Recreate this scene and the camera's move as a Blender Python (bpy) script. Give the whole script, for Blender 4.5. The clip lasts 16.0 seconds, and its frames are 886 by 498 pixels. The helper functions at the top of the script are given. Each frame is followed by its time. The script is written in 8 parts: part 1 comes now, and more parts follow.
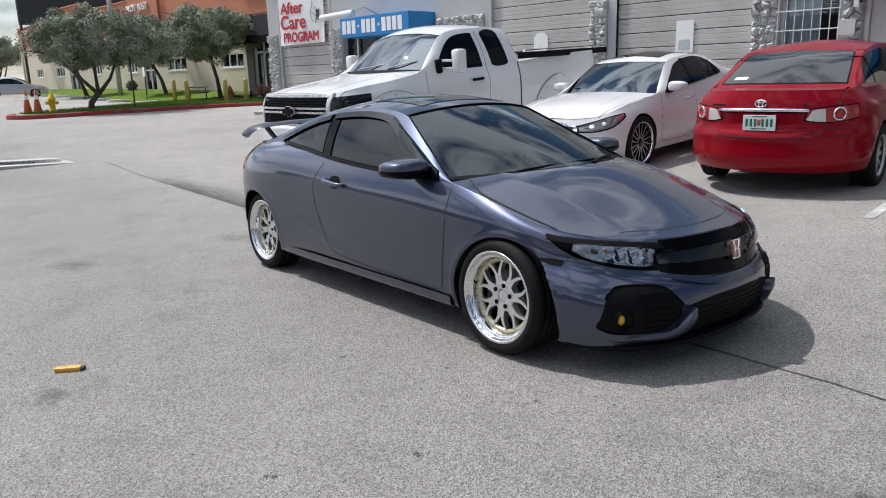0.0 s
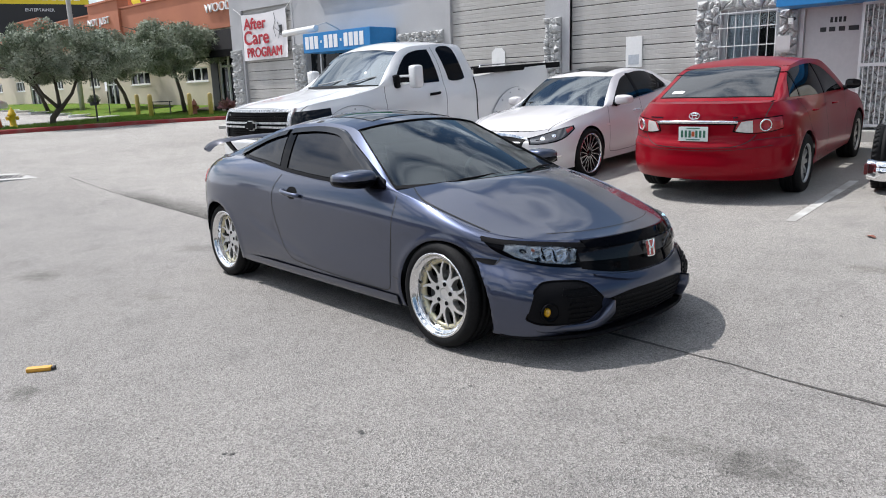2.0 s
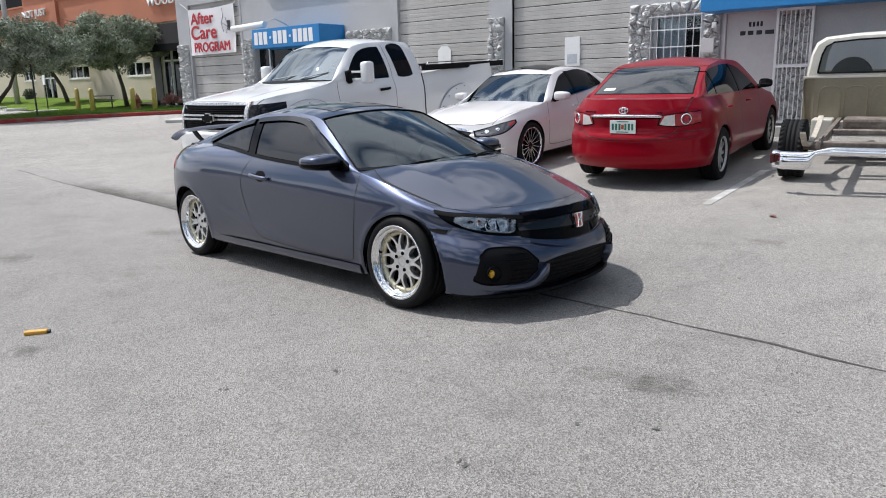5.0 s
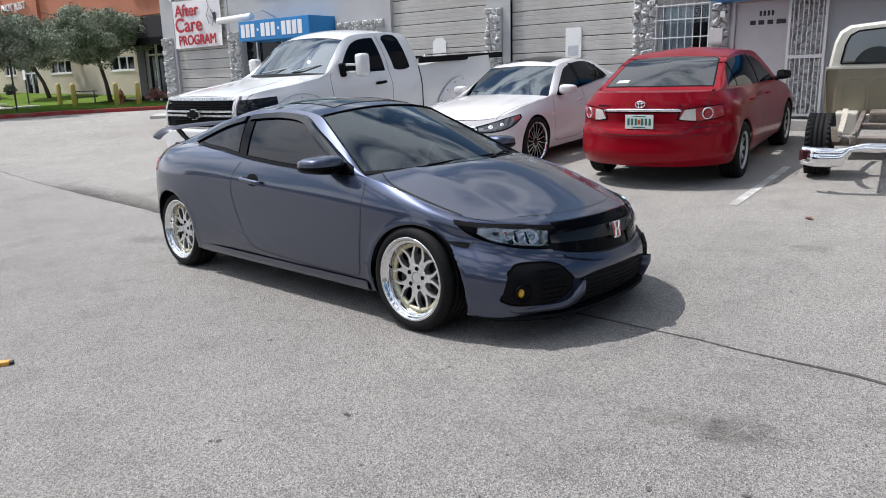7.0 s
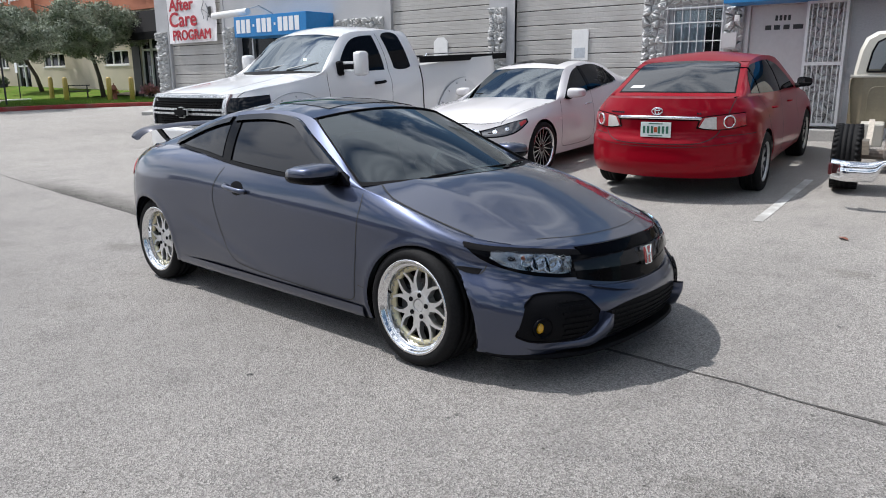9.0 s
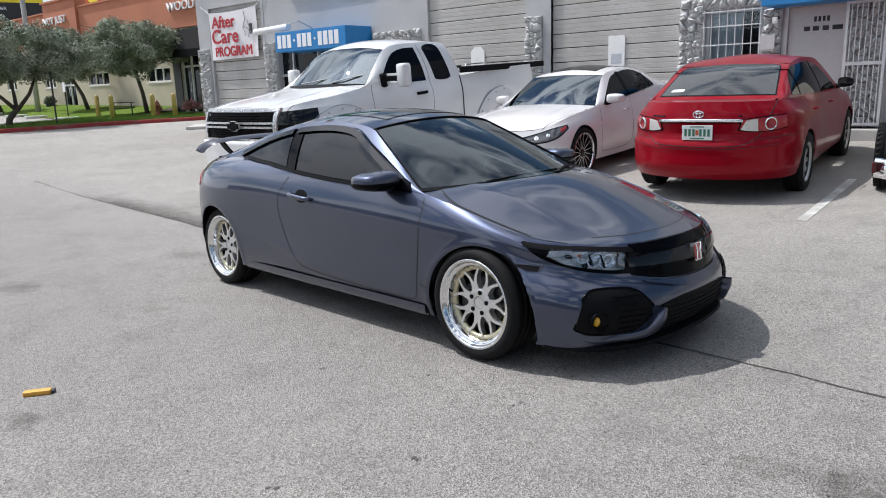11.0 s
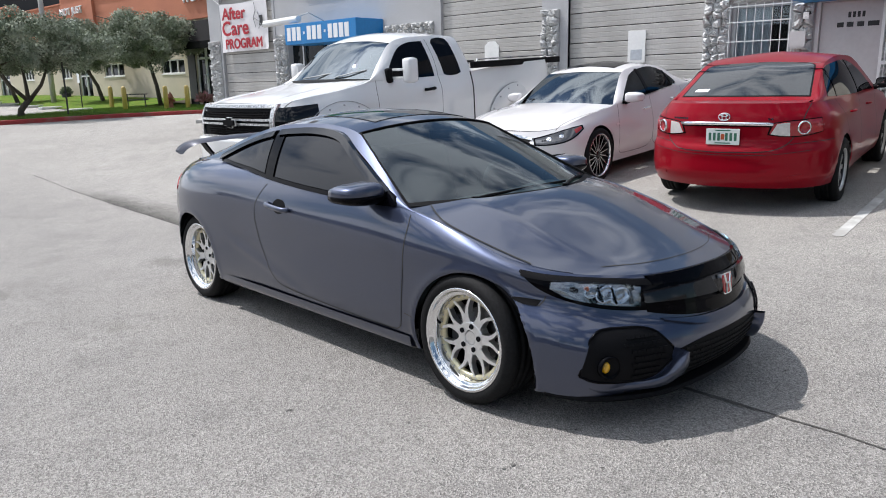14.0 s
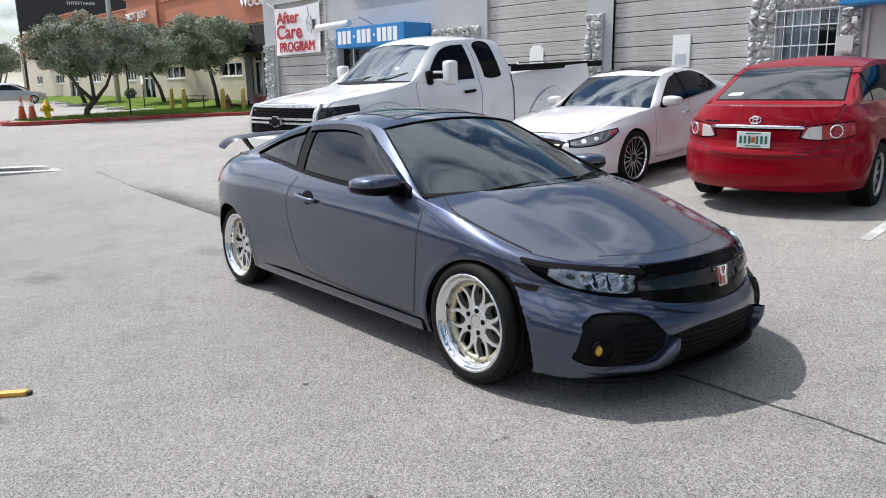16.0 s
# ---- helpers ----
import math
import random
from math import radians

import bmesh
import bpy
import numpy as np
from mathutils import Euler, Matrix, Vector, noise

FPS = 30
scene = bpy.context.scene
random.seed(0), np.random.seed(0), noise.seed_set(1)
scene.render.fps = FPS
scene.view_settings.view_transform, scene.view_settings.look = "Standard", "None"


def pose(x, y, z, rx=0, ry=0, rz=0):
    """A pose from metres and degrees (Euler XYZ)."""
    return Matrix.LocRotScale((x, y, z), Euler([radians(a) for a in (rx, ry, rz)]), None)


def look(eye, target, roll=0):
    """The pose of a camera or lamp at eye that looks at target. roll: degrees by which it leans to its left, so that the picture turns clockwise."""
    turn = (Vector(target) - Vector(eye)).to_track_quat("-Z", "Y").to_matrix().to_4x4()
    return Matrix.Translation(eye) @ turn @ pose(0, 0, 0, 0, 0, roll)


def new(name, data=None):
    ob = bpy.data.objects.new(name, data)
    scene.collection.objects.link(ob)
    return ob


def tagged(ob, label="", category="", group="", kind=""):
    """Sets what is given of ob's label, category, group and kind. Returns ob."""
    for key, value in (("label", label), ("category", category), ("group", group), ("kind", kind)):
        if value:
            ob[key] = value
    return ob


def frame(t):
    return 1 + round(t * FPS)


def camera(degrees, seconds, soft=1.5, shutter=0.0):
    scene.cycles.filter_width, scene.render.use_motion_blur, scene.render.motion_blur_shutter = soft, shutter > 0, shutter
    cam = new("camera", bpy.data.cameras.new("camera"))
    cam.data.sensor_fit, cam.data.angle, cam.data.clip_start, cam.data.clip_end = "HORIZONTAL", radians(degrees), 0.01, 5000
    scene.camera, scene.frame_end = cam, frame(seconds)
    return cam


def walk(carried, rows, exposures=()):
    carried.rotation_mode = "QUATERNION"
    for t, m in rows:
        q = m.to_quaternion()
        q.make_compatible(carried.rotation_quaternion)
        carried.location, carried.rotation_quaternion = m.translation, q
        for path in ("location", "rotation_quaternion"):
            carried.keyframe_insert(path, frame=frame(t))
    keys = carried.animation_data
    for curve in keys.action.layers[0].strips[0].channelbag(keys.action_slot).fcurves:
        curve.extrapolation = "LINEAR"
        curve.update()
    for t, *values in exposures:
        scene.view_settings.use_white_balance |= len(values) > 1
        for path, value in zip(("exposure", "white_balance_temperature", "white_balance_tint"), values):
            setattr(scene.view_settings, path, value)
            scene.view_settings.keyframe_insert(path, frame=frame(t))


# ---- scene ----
cam = camera(62.7, 16.0, soft=1.0)
PATH = [
    (0, (-0.268, -0.005, 1.413), (1.072, 1.406, 0.950), -1.52),
    (0.5, (-0.211, 0.017, 1.415), (1.144, 1.414, 0.953), -1.50),
    (1, (-0.229, -0.081, 1.427), (1.147, 1.297, 0.974), -1.69),
    (1.5, (-0.312, -0.241, 1.426), (1.066, 1.141, 0.987), -1.59),
    (2, (-0.426, -0.358, 1.440), (0.979, 0.997, 1.007), -1.77),
    (2.5, (-0.614, -0.460, 1.440), (0.824, 0.862, 1.007), -1.74),
    (3, (-0.747, -0.590, 1.449), (0.704, 0.718, 1.018), -1.53),
    (3.5, (-0.843, -0.777, 1.444), (0.615, 0.523, 1.013), -1.93),
    (4, (-0.912, -0.882, 1.424), (0.571, 0.388, 0.993), -2.01),
    (4.2, (-0.935, -0.871, 1.425), (0.557, 0.388, 0.990), -1.00),
    (6.3, (-0.747, -0.405, 1.405), (0.773, 0.812, 0.950), -1.87),
    (6.5, (-0.690, -0.367, 1.412), (0.830, 0.848, 0.954), -1.57),
    (7, (-0.596, -0.231, 1.412), (0.922, 0.986, 0.952), -1.47),
    (7.5, (-0.542, -0.081, 1.426), (0.988, 1.123, 0.969), -1.56),
    (8, (-0.446, 0.015, 1.418), (1.089, 1.213, 0.963), -1.56),
    (8.5, (-0.280, 0.090, 1.412), (1.257, 1.285, 0.953), -1.96),
    (9, (-0.227, 0.139, 1.410), (1.301, 1.346, 0.952), -0.37),
    (9.2, (-0.232, 0.146, 1.412), (1.263, 1.393, 0.954), -0.29),
    (11.3, (-0.502, 0.096, 1.425), (0.971, 1.377, 0.992), -1.81),
    (11.5, (-0.470, 0.096, 1.428), (1.009, 1.370, 0.992), -1.61),
    (12, (-0.321, 0.128, 1.445), (1.166, 1.390, 1.002), -2.20),
    (12.5, (-0.211, 0.145, 1.451), (1.279, 1.401, 1.004), -0.90),
    (13, (-0.140, 0.190, 1.450), (1.331, 1.468, 1.000), -0.81),
    (13.5, (-0.049, 0.301, 1.443), (1.404, 1.598, 0.992), -0.93),
    (14, (0.009, 0.349, 1.449), (1.450, 1.662, 1.001), -1.24),
    (14.5, (0.100, 0.290, 1.454), (1.534, 1.611, 1.011), -1.54),
    (15, (0.168, 0.232, 1.440), (1.567, 1.591, 0.998), -0.07),
    (15.5, (0.138, 0.152, 1.426), (1.495, 1.553, 0.984), -0.81),
    (16, (-0.016, 0.054, 1.415), (1.331, 1.468, 0.981), -0.82),
]
walk(cam, [(t, look(eye, target, roll)) for t, eye, target, roll in PATH],
     exposures=((0.0, -0.33), (0.5, -0.21), (2.0, -0.12), (3.0, -0.08), (3.5, -0.08), (4.0, -0.19), (6.5, -0.21), (8.0, -0.22), (9.0, -0.24), (11.5, -0.22), (12.5, -0.23), (13.5, -0.21), (14.0, -0.11), (14.5, -0.08), (15.5, -0.05), (16.0, -0.05)))

# ---- light ----
SUN_TO = Vector((-0.17, 0.57, 1.0)).normalized()
sun_data = bpy.data.lights.new("sun", "SUN")
sun_data.energy, sun_data.angle, sun_data.color = 5.1, radians(0.53), (1.0, 0.975, 0.960)
sun = new("sun", sun_data)
sun.matrix_world = look((0, 0, 30), Vector((0, 0, 30)) - SUN_TO)

CLOUDS = (7.4, 2.6, 3.3)
world = bpy.data.worlds.new("sky")
scene.world = world
world.use_nodes = True
wn, wl = world.node_tree.nodes, world.node_tree.links
for n in list(wn):
    wn.remove(n)
w_out = wn.new("ShaderNodeOutputWorld")
w_bg = wn.new("ShaderNodeBackground")
w_sky = wn.new("ShaderNodeTexSky")
w_sky.sky_type, w_sky.sun_disc = "NISHITA", False
w_sky.sun_elevation = math.asin(SUN_TO.z)
w_sky.sun_rotation = math.atan2(SUN_TO.x, SUN_TO.y)
w_sky.altitude, w_sky.air_density, w_sky.dust_density, w_sky.ozone_density = 5.0, 1.5, 0.30, 5.0
w_co = wn.new("ShaderNodeTexCoord")
w_map = wn.new("ShaderNodeMapping")
w_map.inputs["Scale"].default_value = (1.0, 2.0, 1.7)
w_map.inputs["Rotation"].default_value = (0.0, 0.25, 0.7)
w_map.inputs["Location"].default_value = CLOUDS
w_noise = wn.new("ShaderNodeTexNoise")
w_noise.inputs["Scale"].default_value, w_noise.inputs["Detail"].default_value = 2.6, 12.0
w_noise.inputs["Roughness"].default_value, w_noise.inputs["Distortion"].default_value = 0.60, 0.6
w_ramp = wn.new("ShaderNodeValToRGB")
w_ramp.color_ramp.elements[0].position, w_ramp.color_ramp.elements[1].position = 0.520, 0.655
w_mix = wn.new("ShaderNodeMix")
w_mix.data_type = "RGBA"
w_mix.inputs["B"].default_value = (16.0, 16.8, 18.4, 1)
wl.new(w_co.outputs["Generated"], w_map.inputs["Vector"])
wl.new(w_map.outputs["Vector"], w_noise.inputs["Vector"])
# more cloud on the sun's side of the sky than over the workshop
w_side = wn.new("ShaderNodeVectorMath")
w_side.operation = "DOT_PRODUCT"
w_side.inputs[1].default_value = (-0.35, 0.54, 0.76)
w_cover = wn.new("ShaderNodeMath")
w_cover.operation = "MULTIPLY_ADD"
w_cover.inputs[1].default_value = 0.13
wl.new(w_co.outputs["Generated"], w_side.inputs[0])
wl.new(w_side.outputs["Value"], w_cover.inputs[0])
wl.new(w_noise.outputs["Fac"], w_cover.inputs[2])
w_sep = wn.new("ShaderNodeSeparateXYZ")
w_low = wn.new("ShaderNodeMapRange")
w_low.inputs["From Min"].default_value, w_low.inputs["From Max"].default_value = 0.03, 0.22
w_low.inputs["To Min"].default_value, w_low.inputs["To Max"].default_value = 0.16, 0.0
w_haze = wn.new("ShaderNodeMath")
w_haze.operation = "ADD"
wl.new(w_co.outputs["Generated"], w_sep.inputs[0])
wl.new(w_sep.outputs["Z"], w_low.inputs["Value"])
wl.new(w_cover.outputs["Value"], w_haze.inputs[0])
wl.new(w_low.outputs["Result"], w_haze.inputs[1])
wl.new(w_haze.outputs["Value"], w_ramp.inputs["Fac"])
# thin cloud shines round the sun
w_near = wn.new("ShaderNodeVectorMath")
w_near.operation = "DOT_PRODUCT"
w_near.inputs[1].default_value = SUN_TO
w_pow = wn.new("ShaderNodeMath")
w_pow.operation, w_pow.use_clamp = "POWER", True
w_pow.inputs[1].default_value = 14.0
w_glow = wn.new("ShaderNodeMath")
w_glow.operation = "MULTIPLY_ADD"
w_glow.inputs[1].default_value, w_glow.inputs[2].default_value = 1.2, 1.0
w_shine = wn.new("ShaderNodeVectorMath")
w_shine.operation = "SCALE"
wl.new(w_co.outputs["Generated"], w_near.inputs[0])
wl.new(w_near.outputs["Value"], w_pow.inputs[0])
wl.new(w_pow.outputs["Value"], w_glow.inputs[0])
wl.new(w_glow.outputs["Value"], w_shine.inputs["Scale"])
wl.new(w_ramp.outputs["Color"], w_mix.inputs["Factor"])
wl.new(w_sky.outputs["Color"], w_mix.inputs["A"])
wl.new(w_mix.outputs["Result"], w_shine.inputs[0])
wl.new(w_shine.outputs["Vector"], w_bg.inputs["Color"])
w_bg.inputs["Strength"].default_value = 0.084
wl.new(w_bg.outputs["Background"], w_out.inputs["Surface"])


# ---- materials ----
def material(name, base, rough=0.6, metal=0.0, vary=0.12, scale=6.0, fine=60.0, bump=0.0, bump_scale=None,
             coat=0.0, second=None, amount=0.5, spec=0.5, object_random=0.0, flake=0.0, coat_ior=1.5, coat_rough=0.02):
    """A surface with grain at two scales; second: a colour for stains, wear and other mottle."""
    m = bpy.data.materials.new(name)
    m.use_nodes = True
    nt = m.node_tree
    b = nt.nodes["Principled BSDF"]
    b.inputs["Roughness"].default_value, b.inputs["Metallic"].default_value = rough, metal
    b.inputs["Coat Weight"].default_value = coat
    b.inputs["Coat Roughness"].default_value = coat_rough
    b.inputs["Coat IOR"].default_value = coat_ior
    b.inputs["Specular IOR Level"].default_value = spec
    co = nt.nodes.new("ShaderNodeTexCoord")
    big = nt.nodes.new("ShaderNodeTexNoise")
    big.inputs["Scale"].default_value, big.inputs["Detail"].default_value = scale, 6.0
    small = nt.nodes.new("ShaderNodeTexNoise")
    small.inputs["Scale"].default_value, small.inputs["Detail"].default_value = fine, 3.0
    for tex in (big, small):
        nt.links.new(co.outputs["Object"], tex.inputs["Vector"])
    c = Vector(base)
    dark, light = c * (1 - vary), Vector([min(1, v) for v in c * (1 + vary)])
    ramp = nt.nodes.new("ShaderNodeValToRGB")
    ramp.color_ramp.elements[0].position, ramp.color_ramp.elements[1].position = 0.3, 0.7
    ramp.color_ramp.elements[0].color, ramp.color_ramp.elements[1].color = (*dark, 1), (*light, 1)
    nt.links.new(small.outputs["Fac"], ramp.inputs["Fac"])
    col = ramp.outputs["Color"]
    if second:
        r2 = nt.nodes.new("ShaderNodeValToRGB")
        r2.color_ramp.elements[0].position, r2.color_ramp.elements[1].position = 1 - amount - 0.12, 1 - amount + 0.15
        nt.links.new(big.outputs["Fac"], r2.inputs["Fac"])
        mx = nt.nodes.new("ShaderNodeMix")
        mx.data_type = "RGBA"
        mx.inputs["B"].default_value = (*second, 1)
        nt.links.new(r2.outputs["Color"], mx.inputs["Factor"])
        nt.links.new(col, mx.inputs["A"])
        col = mx.outputs["Result"]
    if object_random:
        info = nt.nodes.new("ShaderNodeObjectInfo")
        hsv = nt.nodes.new("ShaderNodeHueSaturation")
        rng = nt.nodes.new("ShaderNodeMapRange")
        rng.inputs["To Min"].default_value, rng.inputs["To Max"].default_value = 1 - object_random, 1 + object_random
        nt.links.new(info.outputs["Random"], rng.inputs["Value"])
        nt.links.new(rng.outputs["Result"], hsv.inputs["Value"])
        nt.links.new(col, hsv.inputs["Color"])
        col = hsv.outputs["Color"]
    nt.links.new(col, b.inputs["Base Color"])
    if flake:
        vor = nt.nodes.new("ShaderNodeTexVoronoi")
        vor.inputs["Scale"].default_value = 1400.0
        nt.links.new(co.outputs["Object"], vor.inputs["Vector"])
        bn = nt.nodes.new("ShaderNodeBump")
        bn.inputs["Strength"].default_value, bn.inputs["Distance"].default_value = flake, 0.0004
        nt.links.new(vor.outputs["Distance"], bn.inputs["Height"])
        nt.links.new(bn.outputs["Normal"], b.inputs["Normal"])
    if bump:
        bt = nt.nodes.new("ShaderNodeTexNoise")
        bt.inputs["Scale"].default_value, bt.inputs["Detail"].default_value = bump_scale or fine, 8.0
        nt.links.new(co.outputs["Object"], bt.inputs["Vector"])
        bn = nt.nodes.new("ShaderNodeBump")
        bn.inputs["Strength"].default_value, bn.inputs["Distance"].default_value = bump, 0.02
        nt.links.new(bt.outputs["Fac"], bn.inputs["Height"])
        nt.links.new(bn.outputs["Normal"], b.inputs["Normal"])
    return m


def glass_material(name, tint, ior=1.5):
    """Thin tinted glass: mirror reflection over a see-through tint."""
    m = bpy.data.materials.new(name)
    m.use_nodes = True
    nt = m.node_tree
    nt.nodes.remove(nt.nodes["Principled BSDF"])
    out = nt.nodes["Material Output"]
    tr = nt.nodes.new("ShaderNodeBsdfTransparent")
    tr.inputs["Color"].default_value = (*tint, 1)
    gl = nt.nodes.new("ShaderNodeBsdfGlossy")
    gl.inputs["Roughness"].default_value = 0.01
    gl.inputs["Color"].default_value = (0.88, 0.96, 1.0, 1)
    fr = nt.nodes.new("ShaderNodeFresnel")
    fr.inputs["IOR"].default_value = ior
    mx = nt.nodes.new("ShaderNodeMixShader")
    nt.links.new(fr.outputs["Fac"], mx.inputs["Fac"])
    nt.links.new(tr.outputs["BSDF"], mx.inputs[1])
    nt.links.new(gl.outputs["BSDF"], mx.inputs[2])
    nt.links.new(mx.outputs["Shader"], out.inputs["Surface"])
    return m


M = {}


def ground_material():
    m = bpy.data.materials.new("asphalt")
    m.use_nodes = True
    nt = m.node_tree
    N, L = nt.nodes, nt.links
    b = N["Principled BSDF"]
    b.inputs["Roughness"].default_value = 0.88
    co = N.new("ShaderNodeTexCoord")

    def noise_of(scale, detail=4.0, rough=0.55):
        n = N.new("ShaderNodeTexNoise")
        n.inputs["Scale"].default_value, n.inputs["Detail"].default_value, n.inputs["Roughness"].default_value = scale, detail, rough
        L.new(co.outputs["Object"], n.inputs["Vector"])
        return n

    def ramp_of(src, p0, c0, p1, c1):
        r = N.new("ShaderNodeValToRGB")
        e = r.color_ramp.elements
        e[0].position, e[0].color, e[1].position, e[1].color = p0, (*c0, 1), p1, (*c1, 1)
        L.new(src, r.inputs["Fac"])
        return r.outputs["Color"]

    def mixed(kind, fac, a, bb):
        x = N.new("ShaderNodeMix")
        x.data_type, x.blend_type = "RGBA", kind
        if isinstance(fac, float):
            x.inputs["Factor"].default_value = fac
        else:
            L.new(fac, x.inputs["Factor"])
        L.new(a, x.inputs["A"])
        L.new(bb, x.inputs["B"])
        return x.outputs["Result"]

    stones = N.new("ShaderNodeTexVoronoi")
    stones.inputs["Scale"].default_value = 160.0
    L.new(co.outputs["Object"], stones.inputs["Vector"])
    chips = N.new("ShaderNodeTexVoronoi")
    chips.inputs["Scale"].default_value = 30.0
    L.new(co.outputs["Object"], chips.inputs["Vector"])
    pits = N.new("ShaderNodeTexVoronoi")
    pits.inputs["Scale"].default_value = 5.5
    L.new(co.outputs["Object"], pits.inputs["Vector"])
    col = ramp_of(stones.outputs["Color"], 0.10, (0.180, 0.170, 0.157), 0.94, (0.560, 0.530, 0.493))
    col = mixed("MULTIPLY", 0.65, col, ramp_of(noise_of(240.0, 5, 0.7).outputs["Fac"], 0.40, (0.36, 0.36, 0.36), 0.54, (1.0, 1.0, 1.0)))
    col = mixed("MULTIPLY", 0.8, col, ramp_of(noise_of(0.45, 5, 0.6).outputs["Fac"], 0.35, (0.82, 0.82, 0.82), 0.65, (1.0, 1.0, 1.0)))
    col = mixed("MULTIPLY", 0.6, col, ramp_of(noise_of(2.6, 6, 0.62).outputs["Fac"], 0.32, (0.76, 0.76, 0.77), 0.5, (1.0, 1.0, 1.0)))
    col = mixed("MULTIPLY", 0.9, col, ramp_of(chips.outputs["Distance"], 0.03, (0.35, 0.34, 0.33), 0.07, (1.0, 1.0, 1.0)))
    col = mixed("MULTIPLY", 1.0, col, ramp_of(pits.outputs["Distance"], 0.022, (0.18, 0.17, 0.16), 0.05, (1.0, 1.0, 1.0)))
    wide = noise_of(0.09, 3)
    col = mixed("MULTIPLY", 0.6, col, ramp_of(wide.outputs["Fac"], 0.35, (0.86, 0.86, 0.85), 0.6, (1.0, 1.0, 1.0)))
    # the bays beside the wall are paved paler
    axis = N.new("ShaderNodeSeparateXYZ")
    L.new(co.outputs["Object"], axis.inputs[0])
    rng = N.new("ShaderNodeMapRange")
    rng.inputs["From Min"].default_value, rng.inputs["From Max"].default_value = 3.2, 6.0
    L.new(axis.outputs["X"], rng.inputs["Value"])
    col = mixed("MULTIPLY", 1.0, col, ramp_of(rng.outputs["Result"], 0.0, (0.97, 0.97, 0.985), 1.0, (1.18, 1.18, 1.18)))
    # coarse worn stretch along the far half of the joint
    def calc(op, a, bb):
        x = N.new("ShaderNodeMath")
        x.operation = op
        for i, v in enumerate((a, bb)):
            if isinstance(v, float):
                x.inputs[i].default_value = v
            else:
                L.new(v, x.inputs[i])
        return x.outputs["Value"]

    off = calc("SUBTRACT", calc("SUBTRACT", axis.outputs["X"], calc("MULTIPLY", axis.outputs["Y"], 0.135)), 2.909)
    ragged = calc("ADD", off, calc("MULTIPLY", noise_of(3.5, 6, 0.7).outputs["Fac"], 0.55))
    inner = N.new("ShaderNodeMapRange")
    inner.inputs["From Min"].default_value, inner.inputs["From Max"].default_value = 0.22, 0.75
    inner.inputs["To Min"].default_value, inner.inputs["To Max"].default_value = 1.0, 0.0
    L.new(ragged, inner.inputs["Value"])
    side = calc("GREATER_THAN", off, 0.0)
    near = N.new("ShaderNodeMapRange")
    near.inputs["From Min"].default_value, near.inputs["From Max"].default_value = 5.0, 7.5
    L.new(axis.outputs["Y"], near.inputs["Value"])
    far_ = N.new("ShaderNodeMapRange")
    far_.inputs["From Min"].default_value, far_.inputs["From Max"].default_value = 10.5, 13.0
    far_.inputs["To Min"].default_value, far_.inputs["To Max"].default_value = 1.0, 0.0
    L.new(axis.outputs["Y"], far_.inputs["Value"])
    worn = calc("MULTIPLY", calc("MULTIPLY", inner.outputs["Result"], side), calc("MULTIPLY", near.outputs["Result"], far_.outputs["Result"]))
    worn = calc("MULTIPLY", worn, calc("MULTIPLY", noise_of(38.0, 4, 0.75).outputs["Fac"], 2.2))
    col = mixed("MULTIPLY", worn, col, ramp_of(noise_of(25.0, 4, 0.7).outputs["Fac"], 0.3, (0.06, 0.06, 0.055), 0.7, (0.36, 0.35, 0.33)))
    blur = noise_of(9.0, 5, 0.65)
    for sx, sy, rad, dark in ((2.13, 0.54, 0.17, 0.52), (2.12, 0.80, 0.10, 0.72), (0.55, 3.65, 0.10, 0.62), (1.59, 6.55, 0.22, 0.6), (5.1, 0.9, 0.14, 0.75), (3.05, 6.5, 0.20, 0.7), (1.9, 4.9, 0.12, 0.8)):
        mp = N.new("ShaderNodeMapping")
        mp.vector_type = "POINT"
        mp.inputs["Location"].default_value = (-sx, -sy, 0)
        L.new(co.outputs["Object"], mp.inputs["Vector"])
        flat = N.new("ShaderNodeVectorMath")
        flat.operation = "MULTIPLY"
        flat.inputs[1].default_value = (1.0, 0.62, 0.0)
        L.new(mp.outputs["Vector"], flat.inputs[0])
        ln = N.new("ShaderNodeVectorMath")
        ln.operation = "LENGTH"
        L.new(flat.outputs["Vector"], ln.inputs[0])
        add = N.new("ShaderNodeMath")
        add.operation = "MULTIPLY_ADD"
        add.inputs[1].default_value, add.inputs[2].default_value = 0.42, -0.21
        L.new(blur.outputs["Fac"], add.inputs[0])
        sm = N.new("ShaderNodeMath")
        sm.operation = "ADD"
        L.new(ln.outputs["Value"], sm.inputs[0])
        L.new(add.outputs["Value"], sm.inputs[1])
        col = mixed("MULTIPLY", 1.0, col, ramp_of(sm.outputs["Value"], 0.02, (dark, dark, dark * 0.98), rad, (1.0, 1.0, 1.0)))
    L.new(col, b.inputs["Base Color"])
    bn = N.new("ShaderNodeBump")
    bn.inputs["Strength"].default_value, bn.inputs["Distance"].default_value = 1.0, 0.006
    L.new(stones.outputs["Distance"], bn.inputs["Height"])
    L.new(bn.outputs["Normal"], b.inputs["Normal"])
    return m


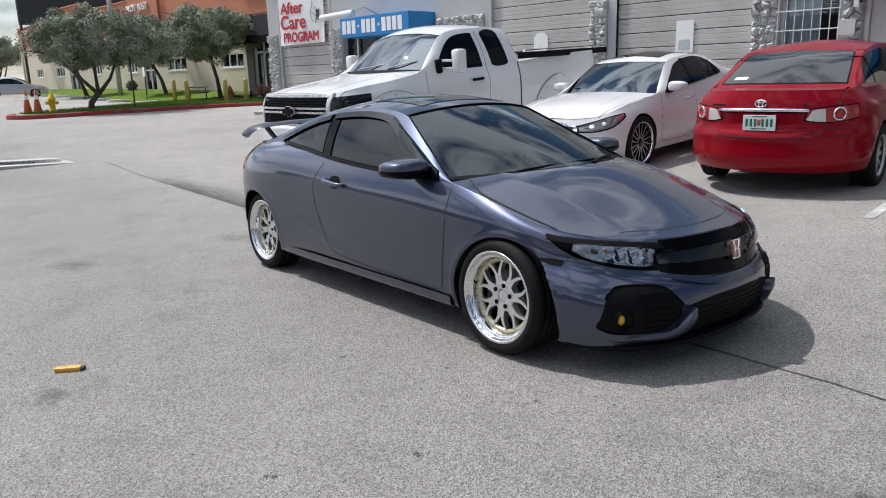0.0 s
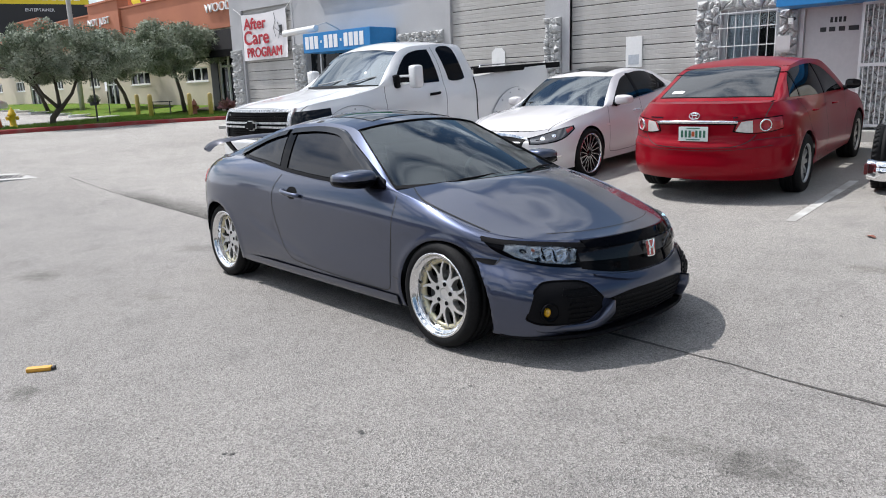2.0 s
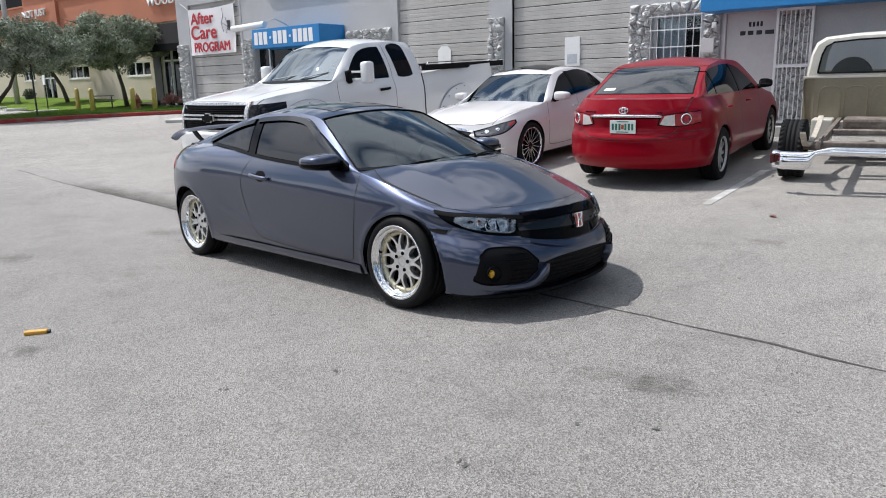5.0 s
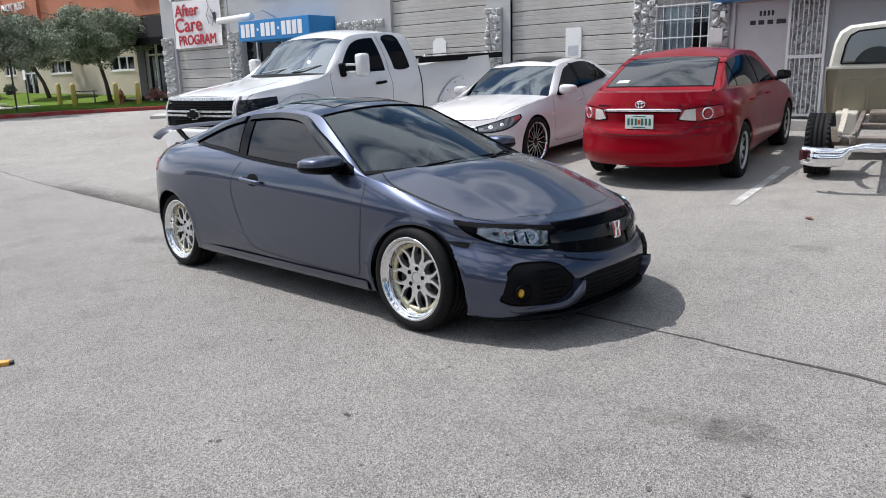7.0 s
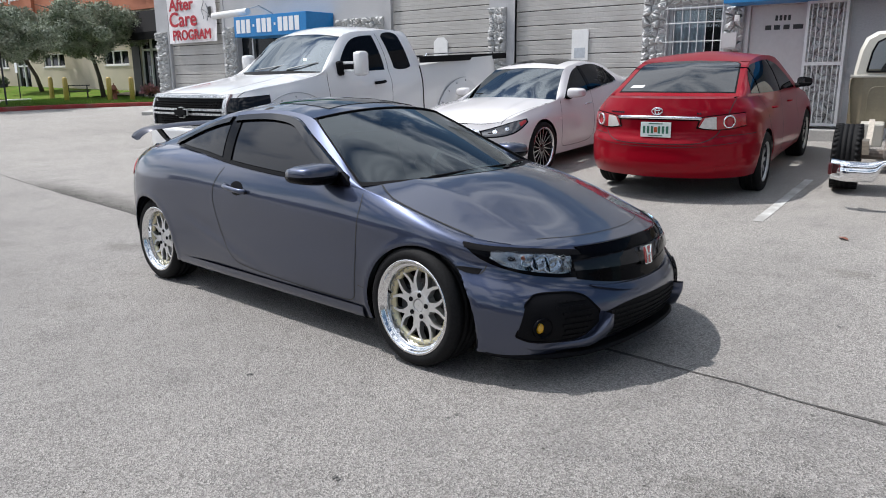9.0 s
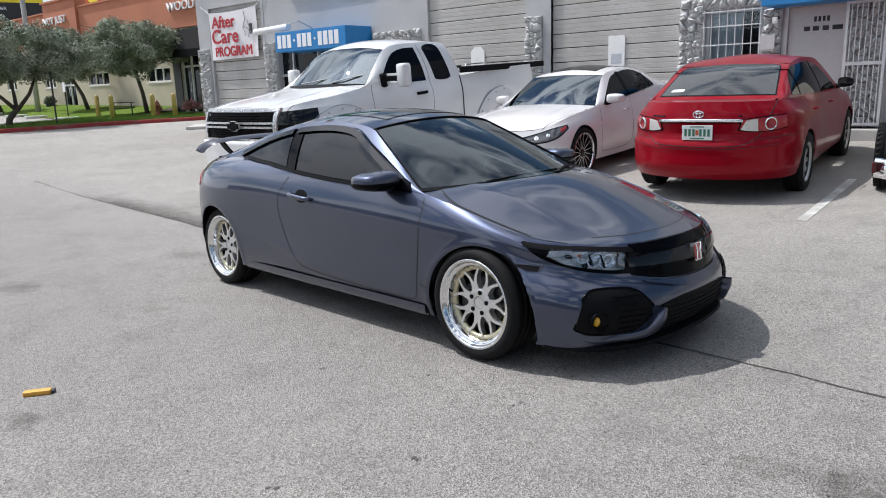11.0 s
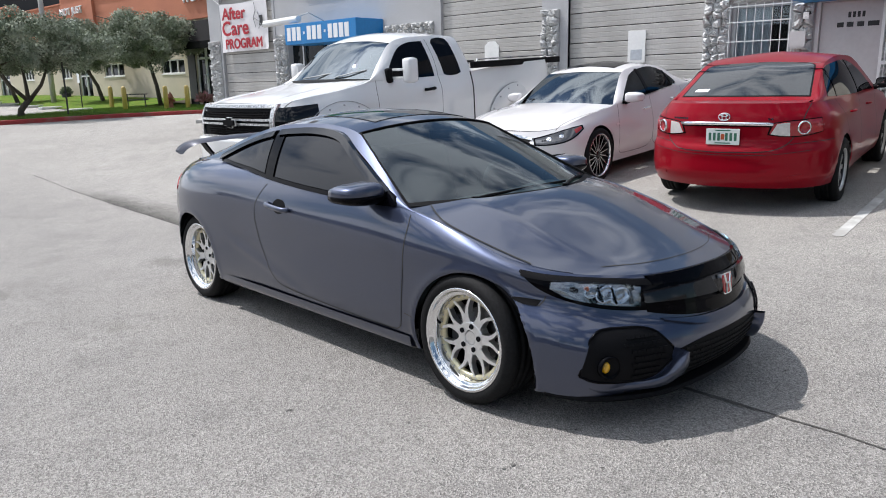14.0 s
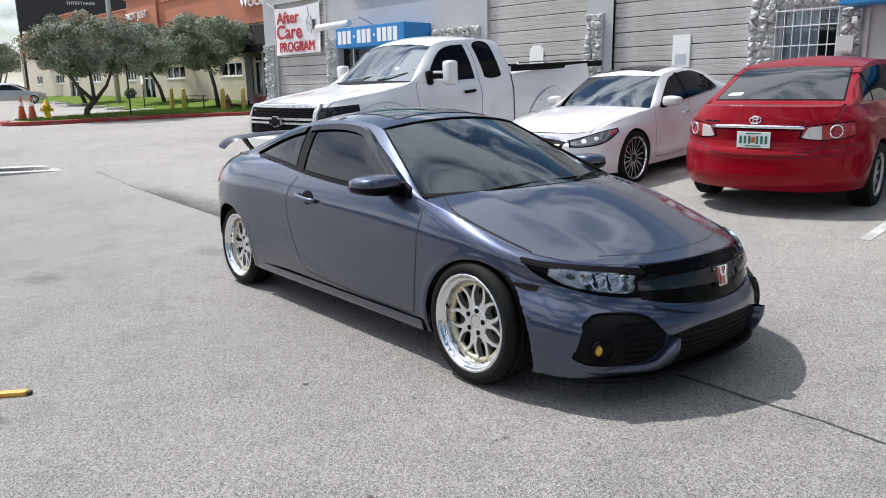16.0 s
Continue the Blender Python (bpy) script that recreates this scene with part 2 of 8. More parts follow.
M["asphalt"] = ground_material()
M["stucco"] = material("stucco", (0.45, 0.45, 0.46), 0.9, vary=0.06, scale=0.8, fine=40, bump=0.35, bump_scale=70, second=(0.36, 0.36, 0.37), amount=0.42)
M["stone"] = material("painted_stone", (0.54, 0.54, 0.535), 0.85, vary=0.14, scale=5, fine=22, bump=1.0, bump_scale=26, second=(0.42, 0.42, 0.415), amount=0.35, object_random=0.08)
M["mortar"] = material("mortar", (0.40, 0.40, 0.40), 0.95, vary=0.15, fine=30, bump=0.5)
M["shutter"] = material("shutter_metal", (0.45, 0.437, 0.418), 0.6, vary=0.07, scale=1.3, fine=30, second=(0.37, 0.355, 0.335), amount=0.46, bump=0.06, object_random=0.03)
# near-black for gaps, hollows and undersides, with their shade in the colour
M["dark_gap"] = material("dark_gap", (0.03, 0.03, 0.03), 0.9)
M["blue_panel"] = material("blue_panel", (0.012, 0.20, 0.50), 0.45, vary=0.05, scale=2, fine=15)
M["white_paint"] = material("white_paint", (0.78, 0.78, 0.77), 0.5, vary=0.03, scale=3, fine=20, second=(0.66, 0.66, 0.64), amount=0.3)
M["white_print"] = material("white_print", (0.82, 0.83, 0.84), 0.6, vary=0.02)
M["red_print"] = material("red_print", (0.44, 0.025, 0.04), 0.7, vary=0.06)
M["banner_cloth"] = material("banner_cloth", (0.78, 0.76, 0.77), 0.75, vary=0.03, scale=4, fine=30, bump=0.15, bump_scale=6)
M["grey_print"] = material("grey_print", (0.30, 0.30, 0.31), 0.7)
M["door_paint"] = material("door_paint", (0.55, 0.53, 0.53), 0.55, vary=0.03, scale=2, fine=20, second=(0.48, 0.46, 0.46), amount=0.3)
M["black_print"] = material("black_print", (0.02, 0.02, 0.022), 0.5)
M["pane"] = material("dark_pane", (0.008, 0.010, 0.012), 0.05, vary=0.3, scale=1.5, fine=4, spec=0.2)
M["curtain"] = material("curtain", (0.45, 0.48, 0.52), 0.85, vary=0.1, scale=3, fine=20)
M["terracotta"] = material("terracotta_stucco", (0.50, 0.19, 0.11), 0.9, vary=0.05, scale=0.5, fine=18, second=(0.44, 0.165, 0.10), amount=0.45, bump=0.2)
M["cream"] = material("cream_stucco", (0.60, 0.53, 0.42), 0.9, vary=0.04, scale=0.5, fine=18, second=(0.52, 0.46, 0.37), amount=0.4, bump=0.2)
M["kerb_red"] = material("red_kerb_paint", (0.30, 0.032, 0.030), 0.75, vary=0.2, scale=2, fine=20, second=(0.24, 0.12, 0.10), amount=0.38, bump=0.3)
M["concrete"] = material("concrete", (0.46, 0.45, 0.43), 0.9, vary=0.1, scale=1.5, fine=30, second=(0.37, 0.36, 0.35), amount=0.4, bump=0.3)
M["soil"] = material("lawn_soil", (0.085, 0.155, 0.018), 0.95, vary=0.45, scale=1.2, fine=9, second=(0.15, 0.165, 0.035), amount=0.42, spec=0.1)
M["grass"] = material("grass_blade", (0.115, 0.205, 0.024), 0.8, vary=0.35, scale=0.7, fine=8, second=(0.19, 0.235, 0.045), amount=0.4)
M["bark"] = material("bark", (0.085, 0.07, 0.055), 0.9, vary=0.3, scale=5, fine=30, bump=0.6)
# pale second tone: silvery leaves and sun highlights, both put into the mottle
M["leaf"] = material("leaf", (0.125, 0.155, 0.098), 0.75, vary=0.38, scale=1.5, fine=4, second=(0.42, 0.45, 0.36), amount=0.48, spec=0.2)
M["yellow_paint"] = material("yellow_paint", (0.52, 0.38, 0.13), 0.6, vary=0.08, scale=3, fine=20, second=(0.43, 0.31, 0.11), amount=0.3)
M["hydrant_yellow"] = material("hydrant_yellow", (0.70, 0.47, 0.02), 0.5, vary=0.08)
M["cone_orange"] = material("cone_orange", (0.42, 0.080, 0.020), 0.55, vary=0.12, scale=5)
M["rust"] = material("rusty_red", (0.22, 0.08, 0.05), 0.8, vary=0.25, scale=6)
M["steel"] = material("galvanised_steel", (0.42, 0.43, 0.44), 0.45, 0.7, vary=0.1)
M["iron"] = material("dark_iron", (0.045, 0.045, 0.048), 0.6, 0.3, vary=0.2)
M["black_cloth"] = material("black_canvas", (0.010, 0.010, 0.011), 0.85, vary=0.15, spec=0.1)


# ---- mesh helpers ----
def mesh_of(bm, name="mesh", smooth=False):
    me = bpy.data.meshes.new(name)
    bm.normal_update()
    bm.to_mesh(me)
    bm.free()
    if smooth:
        me.shade_smooth()
    return me


def part(name, bm, mat, parent=None, label="", smooth=False):
    """Links bm as one mesh object under a thing."""
    me = mesh_of(bm, name, smooth)
    me.materials.append(mat)
    ob = new(name, me)
    if parent is not None:
        ob.parent = parent
    if label:
        ob["label"] = label
    return ob


def thing(name, label, category, m=None, group="", kind=""):
    ob = new(name)
    ob.empty_display_size = 0.2
    if m is not None:
        ob.matrix_basis = m
    return tagged(ob, label, category, group, kind)


def box(bm, x0, x1, y0, y1, z0, z1, bevel=0.0):
    r = bmesh.ops.create_cube(bm, size=1.0)
    m = Matrix.Translation(((x0 + x1) / 2, (y0 + y1) / 2, (z0 + z1) / 2)) @ Matrix.Diagonal((abs(x1 - x0), abs(y1 - y0), abs(z1 - z0), 1))
    bmesh.ops.transform(bm, matrix=m, verts=r["verts"])
    if bevel:
        edges = list({e for v in r["verts"] for e in v.link_edges})
        bmesh.ops.bevel(bm, geom=edges, offset=bevel, segments=2, affect="EDGES", profile=0.6)
    return bm


def boxed(*a, bevel=0.0):
    return box(bmesh.new(), *a, bevel=bevel)


def rod(bm, a, b, r0, r1=None, seg=10, caps=True):
    """A round bar from a to b."""
    a, b = Vector(a), Vector(b)
    d = b - a
    r1 = r0 if r1 is None else r1
    m = Matrix.Translation((a + b) / 2) @ d.to_track_quat("Z", "Y").to_matrix().to_4x4()
    bmesh.ops.create_cone(bm, cap_ends=caps, segments=seg, radius1=r0, radius2=r1, depth=d.length, matrix=m)
    return bm


def lathe(bm, profile, seg=32, axis="y"):
    """Turns (radius, height) pairs round an axis."""
    rings = []
    for r, h in profile:
        ring = []
        for i in range(seg):
            a = 2 * math.pi * i / seg
            c, s = r * math.cos(a), r * math.sin(a)
            ring.append(bm.verts.new((c, h, s) if axis == "y" else (c, s, h)))
        rings.append(ring)
    for p, q in zip(rings, rings[1:]):
        for i in range(seg):
            j = (i + 1) % seg
            bm.faces.new((p[i], p[j], q[j], q[i]))
    return bm


def grid(bm, rows):
    """Faces between rows of points."""
    vs = [[bm.verts.new(p) for p in row] for row in rows]
    for a, b in zip(vs, vs[1:]):
        for i in range(len(a) - 1):
            bm.faces.new((a[i], a[i + 1], b[i + 1], b[i]))
    return bm


def spline(points, n):
    """n points on a smooth curve through points (centripetal-like, by chord length)."""
    p = np.array(points, float)
    if len(p) == 2:
        return [p[0] + (p[1] - p[0]) * k / (n - 1) for k in range(n)]
    d = np.concatenate([[0], np.cumsum(np.linalg.norm(np.diff(p, axis=0), axis=1) ** 0.75)])
    t = np.linspace(0, d[-1], n)
    h = np.diff(d)
    s = np.diff(p, axis=0) / h[:, None]
    m = np.zeros_like(p)
    m[1:-1] = (s[:-1] * h[1:, None] + s[1:] * h[:-1, None]) / (h[:-1] + h[1:])[:, None]
    m[0], m[-1] = 1.5 * s[0] - 0.5 * m[1], 1.5 * s[-1] - 0.5 * m[-2]
    out = []
    for v in t:
        i = min(len(h) - 1, max(0, int(np.searchsorted(d, v) - 1)))
        u = (v - d[i]) / h[i]
        a, b, c, e = 2 * u**3 - 3 * u**2 + 1, u**3 - 2 * u**2 + u, -2 * u**3 + 3 * u**2, u**3 - u**2
        out.append(a * p[i] + b * h[i] * m[i] + c * p[i + 1] + e * h[i] * m[i + 1])
    return out


def tube(bm, points, r, seg=8):
    """A round tube along points."""
    pts = [Vector(p) for p in points]
    rings = []
    for i, p in enumerate(pts):
        d = (pts[min(i + 1, len(pts) - 1)] - pts[max(i - 1, 0)]).normalized()
        q = d.to_track_quat("Z", "Y")
        rr = r[i] if isinstance(r, (list, tuple)) else r
        rings.append([bm.verts.new(p + q @ Vector((rr * math.cos(2 * math.pi * k / seg), rr * math.sin(2 * math.pi * k / seg), 0))) for k in range(seg)])
    for a, b in zip(rings, rings[1:]):
        for k in range(seg):
            bm.faces.new((a[k], a[(k + 1) % seg], b[(k + 1) % seg], b[k]))
    bm.faces.new(rings[0][::-1])
    bm.faces.new(rings[-1])
    return bm


def letters(text, size, depth, name="letters"):
    """A mesh of raised letters in the xy plane, made from the built-in font."""
    cu = bpy.data.curves.new(name, "FONT")
    cu.body, cu.size, cu.extrude, cu.align_x, cu.align_y = text, size, depth, "CENTER", "CENTER"
    tmp = bpy.data.objects.new(name, cu)
    scene.collection.objects.link(tmp)
    me = bpy.data.meshes.new_from_object(tmp.evaluated_get(bpy.context.evaluated_depsgraph_get()))
    bpy.data.objects.remove(tmp)
    bm = bmesh.new()
    bm.from_mesh(me)
    bpy.data.meshes.remove(me)
    return bm


# ---- ground ----
def ramp(v, a, b):
    t = min(1.0, max(0.0, (v - a) / (b - a)))
    return t * t * (3 - 2 * t)


def gz(x, y):
    """Height of the ground: a gutter along the lane, rising to the workshop and to the far lawn."""
    if y < 12:
        zy = -0.0195 * (max(y, -12) - 2.42)
    elif y < 18:
        zy = -0.187 - 0.01 * ramp(y, 12, 18)
    else:
        zy = -0.197 + 0.44 * ramp(y, 17, 31) + 0.30 * ramp(y, 31, 60)
    zx = 0.053 * min(max(0.0, x - 3.4), 9.2)
    zx *= 1 - 0.75 * ramp(y, 18, 30)
    return zy + zx


def span(*runs):
    out = []
    for a, b, s in runs:
        n = max(1, round((b - a) / s))
        out += [a + (b - a) * i / n for i in range(n)]
    return out + [runs[-1][1]]


gx = span((-600, -60, 90), (-60, -8, 6.5), (-8, 3.4, 0.6), (3.4, 12.6, 0.46), (12.6, 24, 1.2), (24, 80, 8), (80, 600, 90))
gy = span((-600, -60, 90), (-60, -12, 8), (-12, 12, 0.6), (12, 34, 0.5), (34, 70, 2.5), (70, 130, 10), (130, 700, 95))
bm = grid(bmesh.new(), [[(x, y, gz(x, y)) for x in gx] for y in gy])
tagged(part("ground", bm, M["asphalt"], smooth=True), "pale worn asphalt of a parking lot, gently sloped", "asphalt", kind="structure")


def ground_strip(name, pts, width, mat, label, category, lift=0.004, kind="structure", wobble=0.0):
    rnd = random.Random(len(name))
    rows = []
    for i, (x, y) in enumerate(pts):
        a, b = pts[max(i - 1, 0)], pts[min(i + 1, len(pts) - 1)]
        d = Vector((b[0] - a[0], b[1] - a[1])).normalized()
        w = width * (1 + wobble * rnd.uniform(-1, 1)) / 2
        px, py = -d.y * w, d.x * w
        o = wobble * rnd.uniform(-0.02, 0.02)
        rows.append([(x + px + o, y + py, gz(x + px, y + py) + lift), (x - px + o, y - py, gz(x - px, y - py) + lift)])
    return tagged(part(name, grid(bmesh.new(), rows), mat), label, category, kind=kind)


M["joint"] = material("joint_dirt", (0.075, 0.07, 0.065), 0.95, vary=0.3, scale=4, fine=25)
joint = [(3.14 + 0.135 * (y - 1.71) + 0.012 * math.sin(2.3 * y) + 0.006 * math.sin(7.1 * y), y) for y in np.arange(-14, 15.5, 0.25)]
ground_strip("joint", joint, 0.018, M["joint"], "dark dirty joint between two asphalt lanes", "joint", wobble=0.55)
M["line_paint"] = material("worn_line_paint", (0.55, 0.55, 0.53), 0.8, vary=0.15, scale=5, fine=60, second=(0.34, 0.33, 0.31), amount=0.52)
ground_strip("bay_line", [(6.38 + 0.2 * i, 1.85 + 0.006 * i) for i in range(12)], 0.09, M["line_paint"], "faded white parking bay line", "line")

# ---- grey workshop ----
WX = 12.35
wall = thing("wall_east", "grey stucco workshop wall with painted stone facing", "wall", kind="structure")


def wall_piece(y0, y1, z0, z1, x0=WX, x1=WX + 0.35):
    part("wall_panel", boxed(x0, x1, y0, y1, z0, z1), M["stucco"], wall)


TOP = 4.7
wall_piece(20.40, 21.0, 0.0, TOP)
wall_piece(17.62, 20.40, 3.93, TOP)
wall_piece(17.10, 17.62, 0.0, TOP)
wall_piece(13.30, 17.10, 2.62, TOP)
wall_piece(11.62, 13.30, 0.0, TOP)
wall_piece(8.85, 11.62, 3.85, TOP)
wall_piece(8.24, 8.85, 0.0, TOP)
wall_piece(5.60, 8.24, 3.85, TOP)
wall_piece(5.14, 5.60, 0.0, 3.85)
wall_piece(4.20, 5.14, 0.0, 1.62)
wall_piece(4.20, 5.14, 2.56, 3.85)
wall_piece(3.84, 4.20, 0.0, 3.85)
wall_piece(2.34, 3.84, 2.54, 3.85)
wall_piece(-14.0, 5.60, 3.85, TOP)
wall_piece(-14.0, 2.34, 0.0, 3.85)
wall_piece(20.64, 21.0, 0.0, TOP, WX + 0.35, WX + 14)
part("wall_panel", boxed(WX + 0.9, WX + 1.0, 2.2, 21.0, 0.0, TOP), M["dark_gap"], wall)
part("roof_slab", boxed(WX + 0.351, WX + 14, -14, 20.63, TOP - 0.25, TOP - 0.05), M["concrete"], wall)


def shutter(y0, y1, z0, z1, name):
    t = thing(name, "closed grey sectional roll-up garage door", "garage door", kind="structure")
    h = 0.2715
    z = z0
    me = None
    while z < z1 - 0.02:
        if me is None:
            bm = bmesh.new()
            prof = [(0.02, 0.0065), (-0.006, 0.0075), (-0.012, 0.013), (-0.012, 0.080), (-0.006, 0.088), (-0.012, 0.096), (-0.012, 0.168), (-0.006, 0.176), (-0.012, 0.184), (-0.012, 0.257), (-0.006, 0.2635), (0.02, 0.2645)]
            grid(bm, [[(x, y0, zz), (x, y1, zz)] for x, zz in prof])
            bmesh.ops.reverse_faces(bm, faces=bm.faces)
            me = mesh_of(bm, "panel")
            me.materials.append(M["shutter"])
        p = new("panel", me)
        p.parent = t
        p.location = (WX + 0.075, 0, z)
        z += h
    part("backing", boxed(WX + 0.098, WX + 0.13, y0, y1, z0, z1), M["dark_gap"], t)
    return t


shutter(5.60, 8.24, 0.48, 3.85, "door_1")
shutter(8.85, 11.62, 0.40, 3.85, "door_2")
shutter(17.62, 20.40, 0.20, 3.93, "door_3")
# jamb trim
for y0, y1 in ((8.24, 8.42), (11.50, 11.70), (17.62, 17.72), (20.32, 20.42)):
    tagged(part("trim", boxed(WX - 0.012, WX + 0.19, y0, y1, 0.2, 3.93), M["stucco"]), "grey door jamb trim", "trim", kind="structure")

# stone facing: irregular split blocks that fill the wall, each with its own broken face
stone_rnd = random.Random(5)


def clip_cell(poly, mid, way):
    """Keeps the part of a polygon behind the line through mid across way."""
    out = []
    for i, p in enumerate(poly):
        q = poly[(i + 1) % len(poly)]
        a, b = (p - mid).dot(way), (q - mid).dot(way)
        if a <= 0:
            out.append(p)
        if (a < 0) != (b < 0) and a != b:
            out.append(p + (q - p) * (a / (a - b)))
    return out


def stones(y0, y1, z0, z1, size=0.135):
    part("mortar_bed", boxed(WX - 0.016, WX - 0.001, y0, y1, z0, z1), M["mortar"], wall)
    ny, nz = max(1, round((y1 - y0) / size)), max(1, round((z1 - z0) / size))
    seeds = [Vector((y0 + (c + 0.5 + stone_rnd.uniform(-0.42, 0.42)) * (y1 - y0) / ny, z0 + (r + 0.5 + stone_rnd.uniform(-0.42, 0.42)) * (z1 - z0) / nz)) for r in range(nz) for c in range(ny)]
    for s in seeds:
        poly = [Vector(p) for p in ((y0, z0), (y1, z0), (y1, z1), (y0, z1))]
        for o in seeds:
            if o is not s and (o - s).length < 3.2 * size and len(poly) > 2:
                poly = clip_cell(poly, (s + o) / 2, o - s)
        if len(poly) < 3:
            continue
        c = sum(poly, Vector((0, 0))) / len(poly)
        # extra corners along the edges break the outline
        ring = []
        for i, p in enumerate(poly):
            q = poly[(i + 1) % len(poly)]
            ring.append(p)
            if (q - p).length > 0.09:
                ring.append((p + q) / 2 + Vector((stone_rnd.uniform(-0.010, 0.010), stone_rnd.uniform(-0.010, 0.010))))
        bm = bmesh.new()
        proud = stone_rnd.uniform(0.045, 0.115)
        tilt = Vector((stone_rnd.uniform(-0.55, 0.55), stone_rnd.uniform(-0.55, 0.55)))
        loops = []
        for k, d in ((0.995, 0.0), (0.93, 0.45), (0.66, 0.85), (0.34, 1.0)):
            loop = []
            for p in ring:
                v = (p - c) * k
                x = -(d * proud + (v.dot(tilt) if d > 0 else 0) * 0.6 + (stone_rnd.uniform(-0.030, 0.030) if d > 0 else 0))
                loop.append(bm.verts.new((min(x, 0.0), v.x, v.y)))
            loops.append(loop)
        top = bm.verts.new((-proud * stone_rnd.uniform(0.75, 1.15), stone_rnd.uniform(-0.02, 0.02), stone_rnd.uniform(-0.02, 0.02)))
        n = len(ring)
        for a_, b_ in zip(loops, loops[1:]):
            for i in range(n):
                bm.faces.new((a_[i], a_[(i + 1) % n], b_[(i + 1) % n], b_[i]))
        for i in range(n):
            bm.faces.new((loops[-1][i], loops[-1][(i + 1) % n], top))
        bmesh.ops.recalc_face_normals(bm, faces=bm.faces)
        ob = part("stone", bm, M["stone"], wall)
        ob.location = (WX - 0.012, c.x, c.y)


stones(20.44, 20.98, 0.2, 2.78)
stones(17.12, 17.60, 0.2, 2.78)
stones(11.72, 13.28, 0.4, 2.76)
stones(8.44, 8.84, 0.4, 2.76)
stones(5.16, 5.58, 0.45, 2.76)
stones(4.20, 5.16, 2.57, 2.76)
stones(4.22, 5.12, 0.45, 1.60)
stones(3.88, 4.18, 0.45, 2.50)
# barred window
window = thing("window_1", "barred workshop window with a pale curtain behind", "window", kind="structure")
part("window_frame", box(box(box(box(bmesh.new(), WX + 0.05, WX + 0.12, 4.20, 4.26, 1.62, 2.56), WX + 0.05, WX + 0.12, 5.08, 5.14, 1.62, 2.56), WX + 0.05, WX + 0.12, 4.26, 5.08, 1.62, 1.68), WX + 0.05, WX + 0.12, 4.26, 5.08, 2.50, 2.56), M["steel"], window)
part("pane", boxed(WX + 0.11, WX + 0.118, 4.26, 5.08, 1.68, 2.50), glass_material("window_pane", (0.88, 0.92, 0.93)), window)
bm = bmesh.new()
grid(bm, [[(WX + 0.145 + 0.012 * math.sin(40 * y), y, z) for y in np.linspace(4.56, 5.08, 60)] for z in (1.62, 2.56)])
part("curtain", bm, M["curtain"], window, "pale blue-grey curtain")
bars = thing("window_grille", "white-painted iron window grille on the stone wall", "window grille")
for i in range(8):
    y = 4.20 + i * 0.133
    part("bar", rod(bmesh.new(), (WX - 0.09, y, 1.64), (WX - 0.09, y, 2.56), 0.0065, seg=6), M["white_paint"], bars)
for z in (1.66, 1.98, 2.28, 2.52):
    part("cross_bar", boxed(WX - 0.105, WX - 0.09, 4.18, 5.16, z - 0.008, z + 0.008), M["white_paint"], bars)
for y in (4.19, 5.15):
    for z in (1.72, 2.48):
        part("bracket", rod(bmesh.new(), (WX - 0.10, y, z), (WX + 0.01, y, z), 0.009, seg=6), M["white_paint"], bars)
meter = thing("junction_box", "pale grey electrical box fixed to the stone wall", "electrical box")
part("body", boxed(WX - 0.14, WX - 0.02, 3.95, 4.16, 1.83, 2.08, bevel=0.012), M["door_paint"], meter)
part("lid", boxed(WX - 0.152, WX - 0.141, 3.94, 4.17, 1.86, 2.09, bevel=0.004), M["door_paint"], meter)
lampb = thing("wall_light", "small square wall light by the door", "wall light")
part("body", boxed(WX - 0.12, WX - 0.02, 3.91, 4.01, 2.25, 2.37, bevel=0.01), M["iron"], lampb)
part("diffuser", boxed(WX - 0.135, WX - 0.121, 3.92, 4.00, 2.26, 2.36, bevel=0.004), M["white_paint"], lampb)

# entrance door with its step and gate
door = thing("door_4", "closed grey-pink steel entrance door", "door", kind="structure")
part("door_frame", box(box(box(bmesh.new(), WX - 0.03, WX + 0.12, 3.79, 3.84, 0.6, 2.54), WX - 0.03, WX + 0.12, 2.94, 2.99, 0.6, 2.54), WX - 0.03, WX + 0.12, 2.99, 3.79, 2.49, 2.54), M["door_paint"], door)
leaf = part("door_leaf", boxed(WX + 0.03, WX + 0.08, 2.995, 3.785, 0.62, 2.485, bevel=0.004), M["door_paint"], door)
part("knob", rod(rod(bmesh.new(), (WX + 0.03, 3.70, 1.62), (WX - 0.02, 3.70, 1.62), 0.012), (WX - 0.02, 3.70, 1.62), (WX - 0.05, 3.70, 1.62), 0.03), M["steel"], leaf)
for i in range(4):
    part("sign_bar", boxed(WX + 0.024, WX + 0.029, 3.42 - i * 0.062 - 0.038, 3.42 - i * 0.062, 2.25, 2.33), M["black_print"], leaf)
for y0, y1 in ((3.56, 3.47), (3.43, 3.34), (3.29, 3.20), (3.15, 2.998)):
    part("sign_bar", boxed(WX + 0.024, WX + 0.029, y1, y0, 2.115, 2.185), M["black_print"], leaf)
part("step", boxed(WX - 0.45, WX + 0.02, 2.30, 3.90, 0.30, 0.615, bevel=0.01), M["concrete"], door)
gate = thing("iron_gate", "white iron security gate before a rough stone wall", "gate")
part("gate_frame", box(box(box(box(box(bmesh.new(), WX - 0.04, WX - 0.01, 2.89, 2.93, 0.66, 2.50), WX - 0.04, WX - 0.01, 2.36, 2.40, 0.66, 2.50), WX - 0.04, WX - 0.01, 2.40, 2.89, 2.46, 2.50), WX - 0.04, WX - 0.01, 2.40, 2.89, 0.66, 0.70), WX - 0.04, WX - 0.01, 2.40, 2.89, 1.56, 1.61), M["white_paint"], gate)
